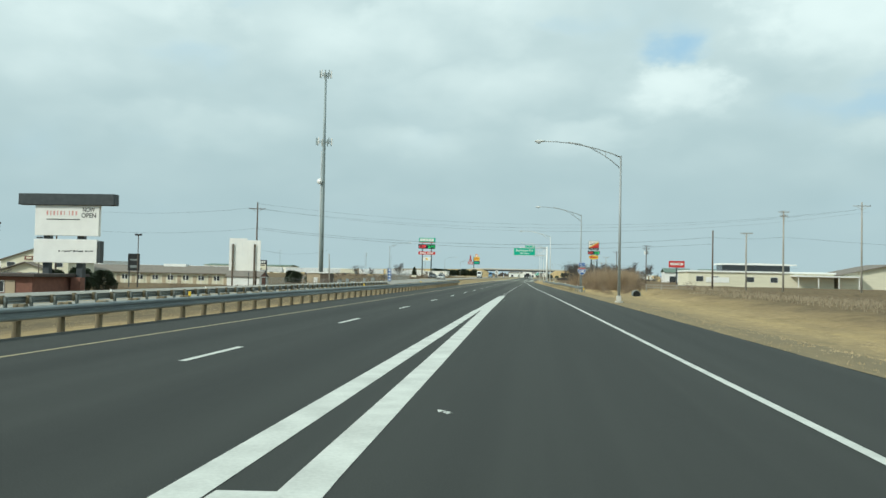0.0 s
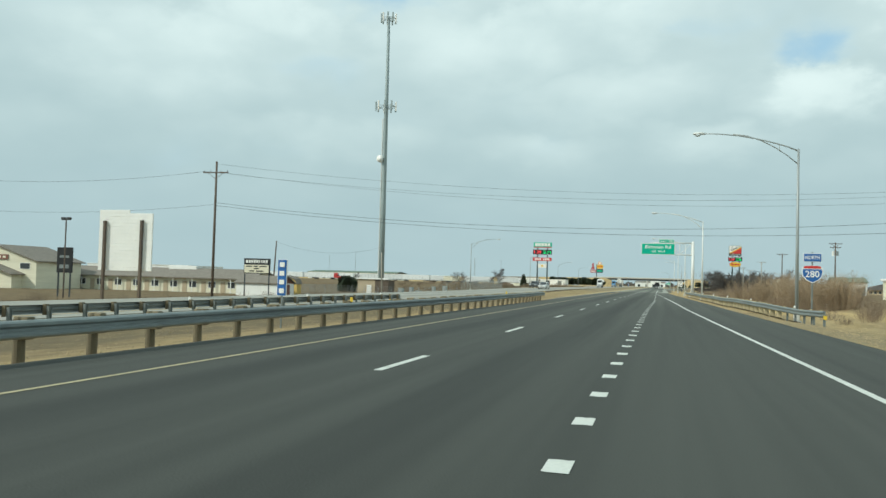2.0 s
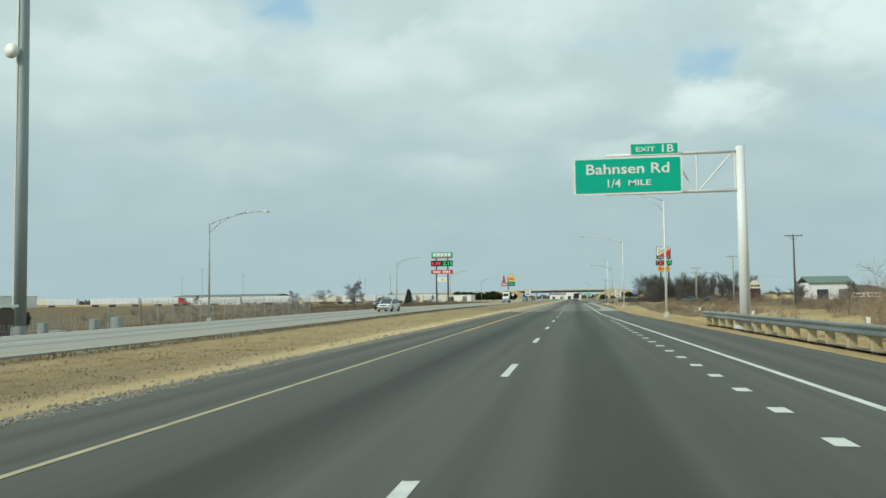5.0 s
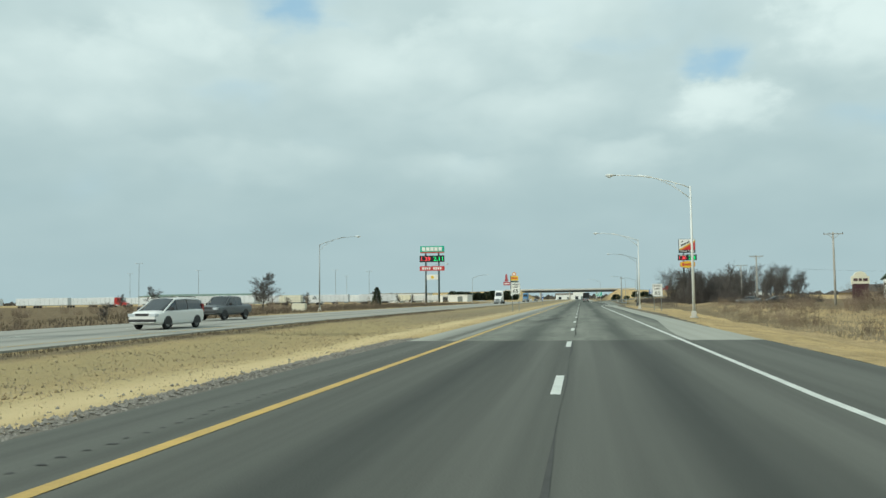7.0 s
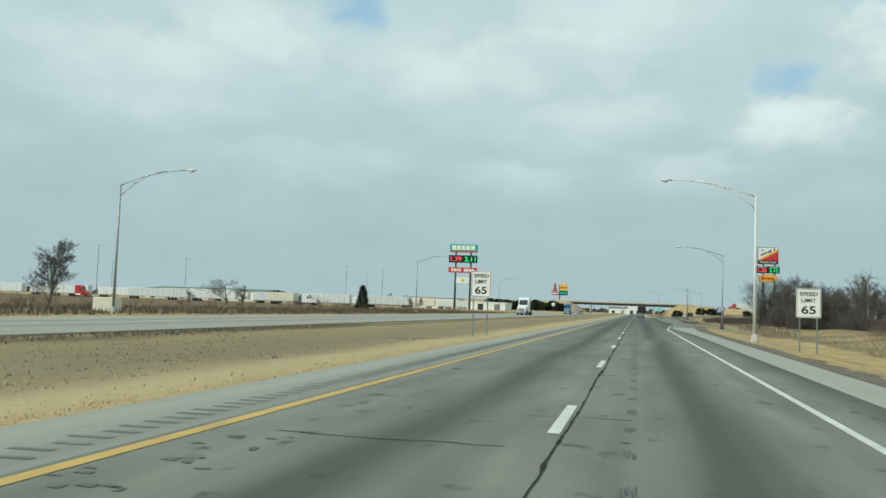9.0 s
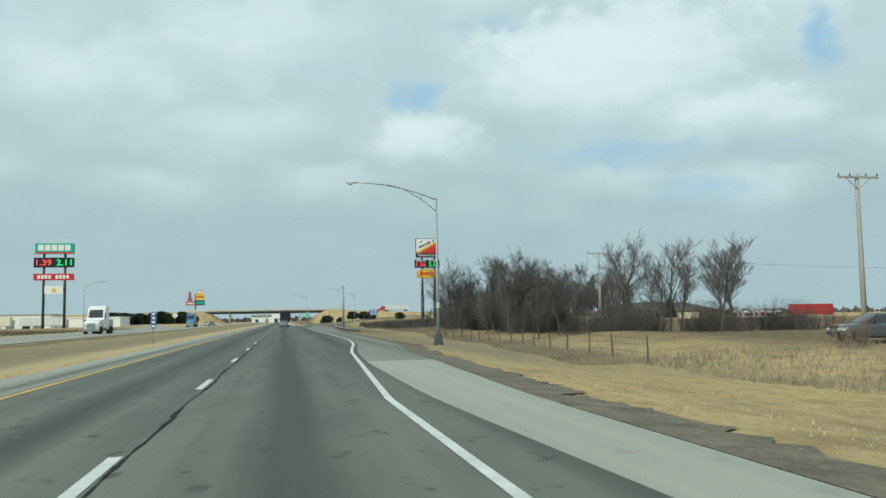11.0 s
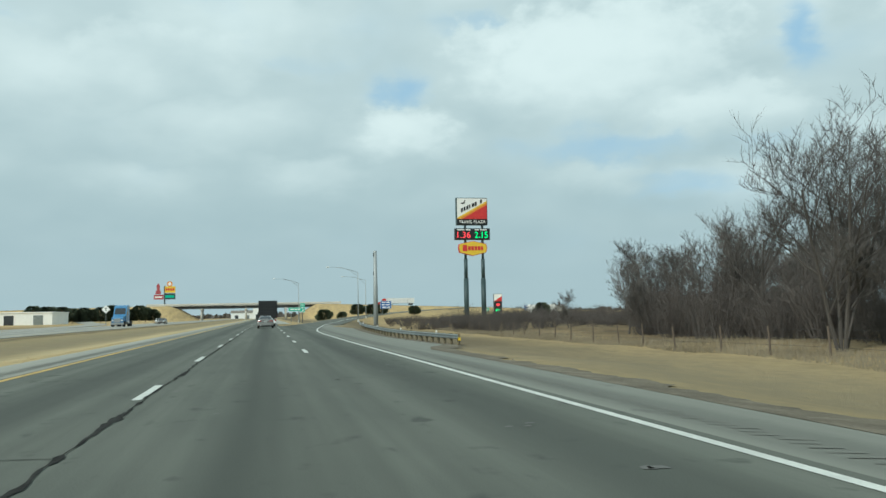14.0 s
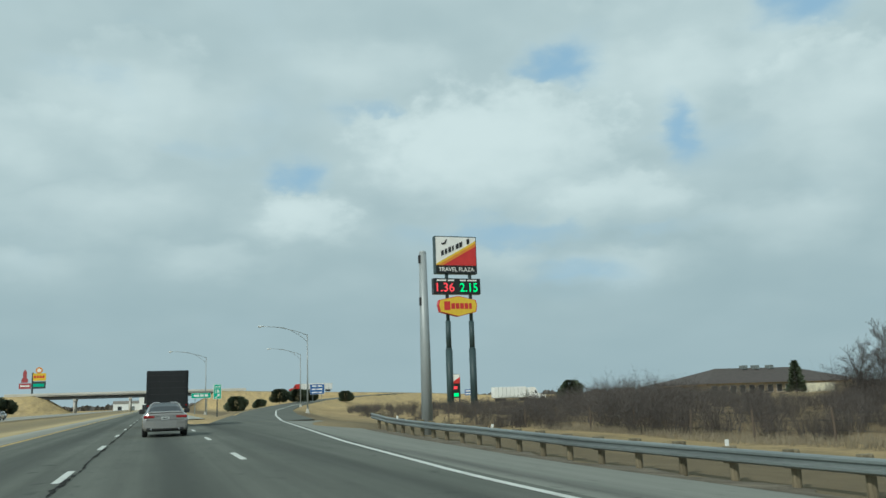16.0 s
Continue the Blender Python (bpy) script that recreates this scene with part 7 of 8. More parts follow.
part("door", MB().box(-67.2, 213.94, 0, -65.6, 214, 2.0), M["white"], g)
zb = gz(-51, 223)
g = thing("equipment_hut", "tan brick equipment hut beside the radio tower", "shed", (0, 0, zb))
part("wall", MB().box(-54.2, 221, -0.4, -50.6, 225, 3.3), M["tan"], g)
part("door", MB().box(-52.3, 220.93, 0, -51.3, 221, 2.2), M["white"], g)
part("roof", MB().box(-54.5, 220.7, 3.3, -47.6, 225.3, 3.55, 0.03), M["white"], g)
part("wing", MB().box(-50.6, 221, -0.4, -47.8, 225, 3.2), M["dark_wood"], g, "dark brown timber wing")
for x, y, w, h in ((-45.6, 222.5, 1.0, 1.7), (-43.6, 223.0, 0.7, 2.0), (-41.9, 222.4, 1.2, 1.4), (-39.0, 223.2, 0.6, 1.9), (-36.6, 222.6, 0.8, 1.5)):
    g = thing("equipment_cabinet", "grey-green steel equipment cabinet inside the tower compound", "cabinet", (x, y, gz(x, y)), group="compound cabinets")
    bd = part("body", MB().box(-w / 2, -0.4, 0.15, w / 2, 0.4, h, 0.03), M["tower"], g)
    part("plinth", MB().box(-w / 2 - 0.08, -0.5, -0.3, w / 2 + 0.08, 0.5, 0.15), M["concrete"], g)
    part("door", MB().box(-w / 2 + 0.08, -0.425, 0.25, w / 2 - 0.08, -0.4, h - 0.12, 0.01), M["pole"], bd)
    part("handle", MB().box(w / 2 - 0.2, -0.445, h * 0.5, w / 2 - 0.16, -0.42, h * 0.5 + 0.2), M["plastic"], bd)
tw = thing("radio_tower", "tall steel monopole radio tower with antenna arrays", "radio tower", (-53.8, 234.2, gz(-53.8, 234)))
part("mast", MB().tube([(0, 0, -0.5), (0, 0, 20), (0, 0, 41), (0, 0, 60.4)], [0.62, 0.54, 0.42, 0.28], 12), M["tower"], tw, smooth=True)
part("cable_ladder", MB().box(-0.72, -0.25, 0, -0.55, 0.0, 38), M["pole_pale"], tw)
for z, n, rad in ((40.7, 9, 2.2), (60.0, 9, 1.6)):
    fr = part("antenna_frame", MB().tube([(rad * math.cos(a), rad * math.sin(a), z) for a in [2 * math.pi * k / 12 for k in range(13)]], 0.06, 6).box(-rad, -0.07, z - 0.07, rad, 0.07, z + 0.07).box(-0.07, -rad, z - 0.07, 0.07, rad, z + 0.07), M["tower"], tw)
    for k in range(n):
        a = 2 * math.pi * k / n
        cx, cy = rad * math.cos(a), rad * math.sin(a)
        part("antenna", MB().box(cx - 0.14, cy - 0.14, z - 0.9, cx + 0.14, cy + 0.14, z + 1.1, 0.03), M["white"] if k % 3 == 0 else M["tower"], fr)
ring = [2 * math.pi * k / 16 for k in range(16)]
part("dish", MB().loft([[(-0.75 + r * math.cos(a), -0.6 - d, 29.3 + r * math.sin(a)) for a in ring] for r, d in ((0.2, 0.0), (0.7, 0.15), (0.8, 0.4))]), M["white"], tw, "round white microwave dish", smooth=True)
fence = thing("chain_fence", "grey chain-link fence round the tower compound", "fence", kind="structure")
PIPE = MB().cyl((0, 0, -0.3), (0, 0, 2.0), 0.035, n=6).mesh("post", M["pole"])
for (xa, y0), (xb, y1) in (((-66, 219), (-32.5, 219)), ((-32.5, 219), (-32.5, 262)), ((-66, 219), (-66, 262))):
    n = int(math.hypot(xb - xa, y1 - y0) / 2.6)
    for i in range(n + 1):
        x, y = xa + (xb - xa) * i / n, y0 + (y1 - y0) * i / n
        part("post", PIPE, None, fence, m=pose(x, y, gz(x, y)))
    mb = MB()
    for i in range(n):
        for h in (0.1, 0.55, 1.0, 1.45, 1.95):
            a, b = (xa + (xb - xa) * i / n, y0 + (y1 - y0) * i / n), (xa + (xb - xa) * (i + 1) / n, y0 + (y1 - y0) * (i + 1) / n)
            mb.tube([(a[0], a[1], gz(*a) + h), (b[0], b[1], gz(*b) + h)], 0.012, 3)
        for k in range(1, 9):
            u, v = (i + (k - 1) / 8) / n, (i + k / 8) / n
            pa, pb = (xa + (xb - xa) * u, y0 + (y1 - y0) * u), (xa + (xb - xa) * v, y0 + (y1 - y0) * v)
            za, zb2 = gz(*pa), gz(*pb)
            mb.tube([(pa[0], pa[1], za + 0.1), (pb[0], pb[1], zb2 + 1.95)], 0.008, 3, False)
            mb.tube([(pa[0], pa[1], za + 1.95), (pb[0], pb[1], zb2 + 0.1)], 0.008, 3, False)
    part("mesh", mb.raw("mesh", M["pole"]), None, fence)

# low pale building and its neighbours beside the merging lane
zb = gz(70, 235)
g = thing("low_shop", "long low pale yellow building with a raised roof monitor", "building", (0, 0, zb))
part("wall", MB().box(47, 229, -0.5, 84, 245, 3.7), M["cream"], g)
part("fascia", MB().box(46.6, 228.6, 3.7, 84.4, 245.4, 4.15, 0.04), M["white"], g)
part("monitor", MB().box(56.5, 233, 4.15, 74, 240, 5.8), M["window"], g)
part("monitor_roof", MB().prism([(55.5, 5.8), (75.5, 5.8), (75.5, 6.15), (65.5, 6.35), (55.5, 6.15)], 232, 241), M["white"], g)
for x in (49, 53, 62, 68):
    window_part(g, x, x + 1.8, 1.3, 2.6, 229)
part("canopy", MB().box(73, 225.5, 2.9, 90, 229, 3.3, 0.04), M["white"], g)
for x in (74, 79, 84, 89):
    part("canopy_post", MB().box(x, 225.7, -0.4, x + 0.2, 225.9, 2.9), M["white"], g)
part("banner", MB().box(51.5, 228.9, 1.0, 57.5, 228.98, 2.4), M["white"], g, "white banner with plain bars")
g = thing("gabled_hall", "pale hall with a broad low gable roof", "building", (0, 0, gz(92, 235)))
part("wall", MB().box(85, 228, -0.5, 112, 246, 3.6).prism([(85, 3.6), (112, 3.6), (98.5, 6.6)], 228, 228.3), M["cream"], g)
part("roof", gable_roof(MB(), 85, 112, 228, 246, 3.65, 3.1, 0.9, "y"), M["shingle"], g)
part("side_porch", MB().box(103, 224, -0.4, 112, 228, 2.6), M["brick"], g)
g = thing("green_roof_house", "low house with a faded green roof behind the brush", "building", (12.5, 0, gz(70, 300)))
part("wall", MB().box(52, 300, -0.4, 80, 310, 3.0), M["tan"], g)
part("roof", gable_roof(MB(), 52, 80, 300, 310, 3.0, 2.4, 0.6), M["roof_green"], g)

# hotel behind the brush past the trees
zb = gz(160, 700)
g = thing("roadhouse", "wide brick roadhouse with a dark hipped roof behind brush", "building", (0, 0, zb))
part("wall", MB().box(140, 690, -0.5, 190, 715, 2.9), M["tan"], g)
hip = MB()
hip.add([(138.5, 688.5, 2.9), (191.5, 688.5, 2.9), (191.5, 716.5, 2.9), (138.5, 716.5, 2.9), (152, 702, 7.2), (178, 702, 7.2)], ((0, 1, 5, 4), (1, 2, 5), (2, 3, 4, 5), (3, 0, 4), (0, 3, 2, 1)))
part("roof", hip, M["dark_roof"], g)
for i in range(12):
    window_part(g, 141.5 + i * 3.0, 143.2 + i * 3.0, 0.4, 2.3, 690)
part("screen_wall", MB().box(166, 683, -0.5, 176, 683.4, 2.3), M["cream"], g)
for x in (160, 164, 169):
    part("roof_unit", MB().box(x, 700, 6.8, x + 1.5, 702, 7.9, 0.05), M["steel"], g)

# truck stop and far sheds on the left
def far_shed(x0, y0, x1, y1, h, wall, roof, label, rise=0.0):
    zb = gz((x0 + x1) / 2, (y0 + y1) / 2)
    g = thing("warehouse", label, "building", (0, 0, zb))
    part("wall", MB().box(x0, y0, -0.5, x1, y1, h), M[wall], g)
    if rise:
        part("roof", gable_roof(MB(), x0, x1, y0, y1, h, rise, 0.5), M[roof], g)
    else:
        part("roof", MB().box(x0 - 0.3, y0 - 0.3, h, x1 + 0.3, y1 + 0.3, h + 0.4, 0.05), M[roof], g)
    n = max(2, int((x1 - x0) / 9))
    for i in range(n):
        x = x0 + (x1 - x0) * (i + 0.35) / n
        part("bay_door", MB().box(x, y0 - 0.08, 0, x + 3.2, y0, min(3.4, h - 0.6)), M["steel"] if i % 3 else M["window"], g)


far_shed(-330, 500, -262, 540, 5.5, "white", "white", "wide white warehouse with dark bays")
far_shed(-300, 760, -220, 800, 6, "white", "roof_green", "long pale shed with a faded green roof", 1.5)
far_shed(70, 420, 82, 432, 5.4, "white", "roof_green", "low building with a dull green roof beyond the brush", 2.0)
far_shed(-205, 800, -150, 830, 5, "tan", "white", "tan shed behind the truck stop")
far_shed(-120, 760, -72, 785, 4.2, "white", "white", "low white truck stop building")
far_shed(-118, 705, -88, 722, 5.2, "white", "pale_wood", "white fuel canopy building of the truck stop")
far_shed(-420, 640, -360, 680, 7, "cream", "steel", "pale warehouse far off")
far_shed(-150, 940, -110, 965, 5, "cream", "shingle", "pale building near the crossing road")
far_shed(120, 1150, 170, 1180, 6, "white", "white", "white building far beyond the overpass")
far_shed(-30, 1250, 10, 1270, 6, "white", "shingle", "pale building far beyond the overpass", 2)
far_shed(-8, 1120, 4, 1128, 9, "white", "white", "white block beyond the overpass")
g = thing("cable_drum", "pale boxy cabinet beside the opposite carriageway", "cabinet", (-43.5, 349, gz(-43.5, 349)))
part("box", MB().box(-1.1, -0.5, -0.2, 1.1, 0.5, 1.15, 0.04), M["cream"], g)
g = thing("culvert_pipe", "dark round culvert mouth in the grass bank", "culvert", (21.4, 127.3, gz(21.4, 127.3)))
part("pipe", MB().loft([[(r * math.cos(a), y, 0.28 + r * math.sin(a)) for a in [2 * math.pi * k / 16 for k in range(16)]] for r, y in ((0.52, -0.4), (0.6, -0.4), (0.6, 1.4))], caps=False), M["steel"], g)
# a solid black disc plugs the pipe; its colour is the shade inside
part("mouth", MB().cyl((0, -0.15, 0.28), (0, 0.0, 0.28), 0.52, n=16), M["black"], g, "black disc standing in for the shade inside the pipe")

# ---------------------------------------------------------------- trees


def bare_tree(seed, h, lean=0.25, twigs=3, spread_=0.55, fork=0.28, stems=1):
    """Trunk and twig meshes of a leafless tree."""
    r = random.Random(seed)
    trunk, crown = MB(), MB()

    def grow(p, d, length, rad, level):
        segs = 4 if level < 2 else 3
        pts, rads = [p.copy()], [rad]
        q, dd = p.copy(), d.copy()
        for i in range(segs):
            dd = (dd + Vector((r.uniform(-1, 1), r.uniform(-1, 1), r.uniform(-0.35, 0.75))) * (0.13 + 0.05 * level)).normalized()
            q = q + dd * (length / segs)
            pts.append(q.copy())
            rads.append(rad * (1 - 0.55 * (i + 1) / segs))
        if level <= 1:
            trunk.tube(pts, rads, 6 if level == 0 else 5, False)
        elif level < 4:
            crown.tube(pts, [max(0.008, q_) for q_ in rads], 3, False)
        else:
            sd = (pts[-1] - pts[0]).orthogonal().normalized() * max(0.009, rad * 0.9)
            crown.add((pts[0] - sd, pts[0] + sd, pts[1] + sd * 0.7, pts[-1], pts[1] - sd * 0.7), ((0, 1, 2, 3, 4),))
        if level >= 4:
            return
        n = {0: r.randint(8, 10), 1: r.randint(6, 8), 2: twigs + 3, 3: twigs + 4}[level]
        for k in range(n):
            u = fork + (1 - fork) * (k + r.random()) / n if level == 0 else 0.22 + 0.78 * (k + r.random()) / n
            i = min(segs - 1, int(u * segs))
            s = pts[i].lerp(pts[i + 1], u * segs - i)
            dirn = (pts[i + 1] - pts[i]).normalized()
            side = Vector((r.uniform(-1, 1), r.uniform(-1, 1), r.uniform(-0.2, 0.5)))
            side = (side - dirn * side.dot(dirn)).normalized()
            nd_ = (dirn * (1 - spread_ * 0.75) + side * spread_ + Vector((0, 0, 0.22))).normalized()
            grow(s, nd_, length * r.uniform(0.42, 0.66) * (1.0 if level else 0.95 - 0.35 * u), rads[i] * r.uniform(0.42, 0.62), level + 1)

    for k in range(stems):
        a, tilt = 6.283 * (k + r.random() * 0.5) / stems, 0.0 if stems == 1 else r.uniform(0.16, 0.34)
        way = Vector((r.uniform(-lean, lean) * 0.4 + tilt * math.cos(a), r.uniform(-lean, lean) * 0.4 + tilt * math.sin(a), 1)).normalized()
        grow(Vector((0.6 * tilt * math.cos(a), 0.6 * tilt * math.sin(a), -0.3)), way, h * 0.72 * r.uniform(0.85, 1.0), h * (0.0125 if stems == 1 else 0.0085), 0)
    return trunk.raw("trunk", M["bark"]), crown.raw("crown", M["twig"])


def bush_mesh(seed, h, w, stems):
    """Thin stems with many fine twigs."""
    r = random.Random(seed)
    mb = MB()
    for _ in range(stems):
        a, rad = r.uniform(0, 6.283), w * 0.4 * r.random() ** 0.5
        p = Vector((rad * math.cos(a), rad * math.sin(a), -0.15))
        d = Vector((math.cos(a) * r.uniform(0.05, 0.6), math.sin(a) * r.uniform(0.05, 0.6), 1)).normalized()
        ln = h * r.uniform(0.5, 1.0)
        pts, q = [p], p.copy()
        for i in range(3):
            d = (d + Vector((r.uniform(-1, 1), r.uniform(-1, 1), r.uniform(-0.2, 0.4))) * 0.18).normalized()
            q = q + d * ln / 3
            pts.append(q.copy())
        mb.tube(pts, [0.014, 0.011, 0.008, 0.004], 3, False)
        for _k in range(9):
            u = r.uniform(0.15, 0.98)
            i = min(2, int(u * 3))
            s = pts[i].lerp(pts[i + 1], u * 3 - i)
            e = s + Vector((r.uniform(-1, 1), r.uniform(-1, 1), r.uniform(0.1, 1.2))).normalized() * ln * r.uniform(0.14, 0.36)
            sd = (e - s).orthogonal().normalized() * 0.008
            mb.add((s - sd, s + sd, e), ((0, 1, 2),))
            for _j in range(2):
                m0 = s.lerp(e, r.uniform(0.3, 0.8))
                e2 = m0 + Vector((r.uniform(-1, 1), r.uniform(-1, 1), r.uniform(0, 1))).normalized() * ln * 0.13
                mb.add((m0 - sd * 0.7, m0 + sd * 0.7, e2), ((0, 1, 2),))
    return mb


def scatter(name, kinds, spots, material, label):
    """Many shrubs that nobody could count, joined into one mesh."""
    arr = [np.array(k.v) for k in kinds]
    out, faces, base = [], [], 0
    for i, (x, y, s, turn) in enumerate(spots):
        v = arr[i % len(arr)]
        c, sn = math.cos(turn), math.sin(turn)
        out.append(np.stack([x + (v[:, 0] * c - v[:, 1] * sn) * s, y + (v[:, 0] * sn + v[:, 1] * c) * s, gz(x, y) + v[:, 2] * s], 1))
        faces += [tuple(k + base for k in f) for f in kinds[i % len(kinds)].f]
        base += len(v)
    me = bpy.data.meshes.new(name)
    me.from_pydata(np.concatenate(out).tolist(), [], faces)
    me.materials.append(material)
    laid(name, me, label, "brush", kind="stuff")


TREES = [bare_tree(s, h, twigs=4, fork=f) for s, h, f in ((1, 10, 0.25), (2, 9, 0.2), (3, 11, 0.3), (4, 8, 0.15), (6, 12.5, 0.35))]
SMALL = [bare_tree(s, h, twigs=4, fork=0.12, spread_=0.66) for s, h in ((11, 6), (12, 5), (13, 7))]


def plant_tree(kind, x, y, size, turn, label, group="bare roadside trees", name="bare_tree"):
    g = thing(name, label, "tree", (x, y, gz(x, y)), turn, group)
    g.scale = (size, size, size)
    part("trunk", kind[0], None, g)
    part("crown", kind[1], None, g)
    return g


tr = random.Random(21)
spots = []
GROVE = [(432, 27), (437, 26.5), (447, 28), (460, 29), (474, 29), (484, 28.5), (500, 30), (512, 37), (550, 53)]
for i in range(78):
    for _ in range(30):
        y = tr.uniform(434, 552)
        x = lerp_table(GROVE, y) + tr.random() ** 1.5 * lerp_table([(437, 10), (450, 22), (470, 30), (552, 32)], y)
        if x - 1.9 < 0.66 * (y - 394.8) and all((x - a) ** 2 + (y - b) ** 2 > 7 for a, b in spots):
            spots.append((x, y))
            break
for i, (x, y) in enumerate(spots):
    s = tr.uniform(0.72, 1.05) * lerp_table([(434, 0.92), (455, 1.0), (485, 1.0), (552, 0.9)], y) * lerp_table([(0, 0.75), (4, 0.88), (10, 1.08)], x - lerp_table(GROVE, y))
    plant_tree(TREES[i % 5], x, y, s, tr.uniform(0, 360), "leafless grey-brown tree in a dense roadside grove")
for i in range(6):
    y = tr.uniform(434, 450)
    plant_tree(TREES[(i * 2) % 5], min(tr.uniform(27, 37), 1.5 + 0.62 * (y - 394.8)), y, tr.uniform(0.72, 0.95), tr.uniform(0, 360), "leafless grey-brown tree in a dense roadside grove")
for i in range(9):
    y = 447 + 3.6 * i
    plant_tree(TREES[(i * 3) % 5], 1.9 + (0.395 + 0.012 * ((i * 4) % 9)) * (y - 394.8), y, tr.uniform(0.68, 0.86), tr.uniform(0, 360), "leafless grey-brown tree in a dense roadside grove")
plant_tree(TREES[4], 25.6, 436.5, 0.78, 40, "tall leafless tree rising above the grove")
plant_tree(TREES[2], 28.5, 440, 0.86, 140, "tall leafless tree rising above the grove")
plant_tree(TREES[0], 30.5, 487, 0.85, 10, "leafless tree leaning at the front of the grove")
plant_tree(TREES[3], 31, 503, 0.95, 100, "leafless forked tree at the edge of the grove")
OPEN = bare_tree(31, 11.5, twigs=2, fork=0.25, spread_=0.66, stems=4)
plant_tree(OPEN, 25.8, 470, 1.0, 70, "broad low-forking leafless tree standing before the grove")
plant_tree(SMALL[2], 27.2, 468.6, 1.0, 200, "slender leafless tree standing before the grove")
for x, y, k, s_, tn in ((33.5, 426, 2, 0.95, 30), (36.5, 431, 0, 1.0, 110), (39.5, 427, 4, 0.85, 250), (44, 434, 1, 1.05, 10), (35, 420, 3, 0.95, 190), (41, 420, 2, 0.9, 80), (47, 428, 0, 1.0, 140), (50, 436, 4, 0.8, 10)):
    plant_tree(TREES[k], x, y, s_, tn, "open leafless tree standing beside the grove")
plant_tree(TREES[3], 25.4, 425.5, 0.85, 60, "open leafless tree standing beside the grove")
plant_tree(TREES[0], 28.8, 429.5, 0.8, 170, "open leafless tree standing beside the grove")
plant_tree(SMALL[0], -80, 121, 0.8, 20, "small leafless tree behind the brick building")
plant_tree(SMALL[2], -72, 118, 0.6, 80, "small leafless tree behind the brick building")
plant_tree(SMALL[1], 31.0, 517, 0.9, 0, "small leafless tree apart from the grove")
plant_tree(SMALL[0], -49.8, 349.6, 1.02, 0, "broad leafless tree beyond the opposite carriageway").scale = (1.6, 1.6, 1.2)
plant_tree(SMALL[2], -90, 461, 1.0, 60, "broad leafless tree before the truck stop").scale = (2.0, 2.0, 0.95)
plant_tree(SMALL[0], -58, 330, 0.75, 200, "small leafless tree beyond the opposite carriageway")
plant_tree(SMALL[1], -66, 420, 0.9, 120, "small leafless tree in the brown field")
for x, y, s in ((-74, 560, 0.9), (-82, 585, 0.8), (-60, 520, 0.7), (-105, 640, 1.2), (-150, 480, 0.9), (-47, 300, 0.55), (-62, 395, 0.6)):
    plant_tree(SMALL[int(x) % 3], x, y, s, x * 7, "small leafless tree near the truck stop")
for x, y, s in ((24, 205, 0.5), (28, 262, 0.6), (24, 232, 0.55), (45, 330, 0.8), (52, 380, 0.9), (66, 420, 0.9)):
    plant_tree(SMALL[int(x) % 3], x, y, s, x * 11, "small leafless tree in roadside brush")

BUSH_KINDS = [bush_mesh(s, h, 2.4, n) for s, h, n in ((1, 2.4, 46), (2, 3.0, 52), (3, 2.0, 44))]
DARK_KINDS = [bush_mesh(s, h, 2.8, n) for s, h, n in ((5, 3.2, 60), (6, 2.6, 56), (7, 4.0, 64))]
BUSHES = [k.raw("stems", M["brush"]) for k in BUSH_KINDS]

WILLOWS = [bush_mesh(s, h, 2.6, 120).raw("stems", M["willow"]) for s, h in ((21, 3.2), (22, 3.8), (23, 3.4))]


def plant_bush(me, x, y, s, label, group):
    ob = tagged(new("shrub", me), label, "shrub", group)
    ob.matrix_world = pose(x, y, gz(x, y), 0, 0, tr.uniform(0, 360)) @ Matrix.Diagonal((s, s, s * tr.uniform(0.85, 1.15), 1))


spots = []
for i in range(250):      # undergrowth of the grove
    y = tr.uniform(436, 553)
    x = lerp_table(GROVE, y) + (tr.random() * 15 if i % 2 else tr.random() * 3) + 0.4
    spots.append((x, y, tr.uniform(0.7, 1.3) * (1.0 if x - 1.9 < 0.66 * (y - 394.8) else 0.55), tr.uniform(0, 6.28)))
for i in range(60):
    spots.append((tr.uniform(30, 54), tr.uniform(420, 436), tr.uniform(0.6, 1.0), tr.uniform(0, 6.28)))
scatter("grove_undergrowth", DARK_KINDS, spots, M["thicket"], "dense dark leafless undergrowth beneath the grove")
spots = []
for i in range(520):      # dark brush past the exit ramp
    y = tr.uniform(524, 650)
    x = lerp_table([(524, 25), (560, 21), (600, 24), (650, 35)], y) + tr.random() ** 1.2 * lerp_table([(524, 26), (550, 40), (650, 75)], y)
    low = lerp_table([(0.25, 0.42), (0.44, 0.55), (0.52, 0.8), (0.62, 0.92), (0.72, 0.75), (0.85, 0.6)], (x - 1.5) / (y - 498))
    spots.append((x, y, tr.uniform(0.6, 0.95) * low, tr.uniform(0, 6.28)))
scatter("ramp_brush", DARK_KINDS, spots, M["thicket"], "low dark leafless brush past the exit ramp")
for i in range(24):       # tall willow-like brush behind the right guardrail
    y = tr.uniform(158, 174) if i % 2 else tr.uniform(184, 200)
    x = lerp_table([(158, 17.5), (205, 16)], y) + tr.random() * 8
    plant_bush(WILLOWS[i % 3], x, y, tr.uniform(0.95, 1.4), "tall tan-brown leafless willow brush beyond the guardrail", "roadside brush")
for i in range(80):       # reddish brush behind the right guardrail
    y = tr.uniform(128, 262)
    x = tr.uniform(16, 31)
    plant_bush(BUSHES[i % 3], x, y, tr.uniform(0.5, 0.95), "reddish-brown leafless brush beyond the guardrail", "roadside brush")
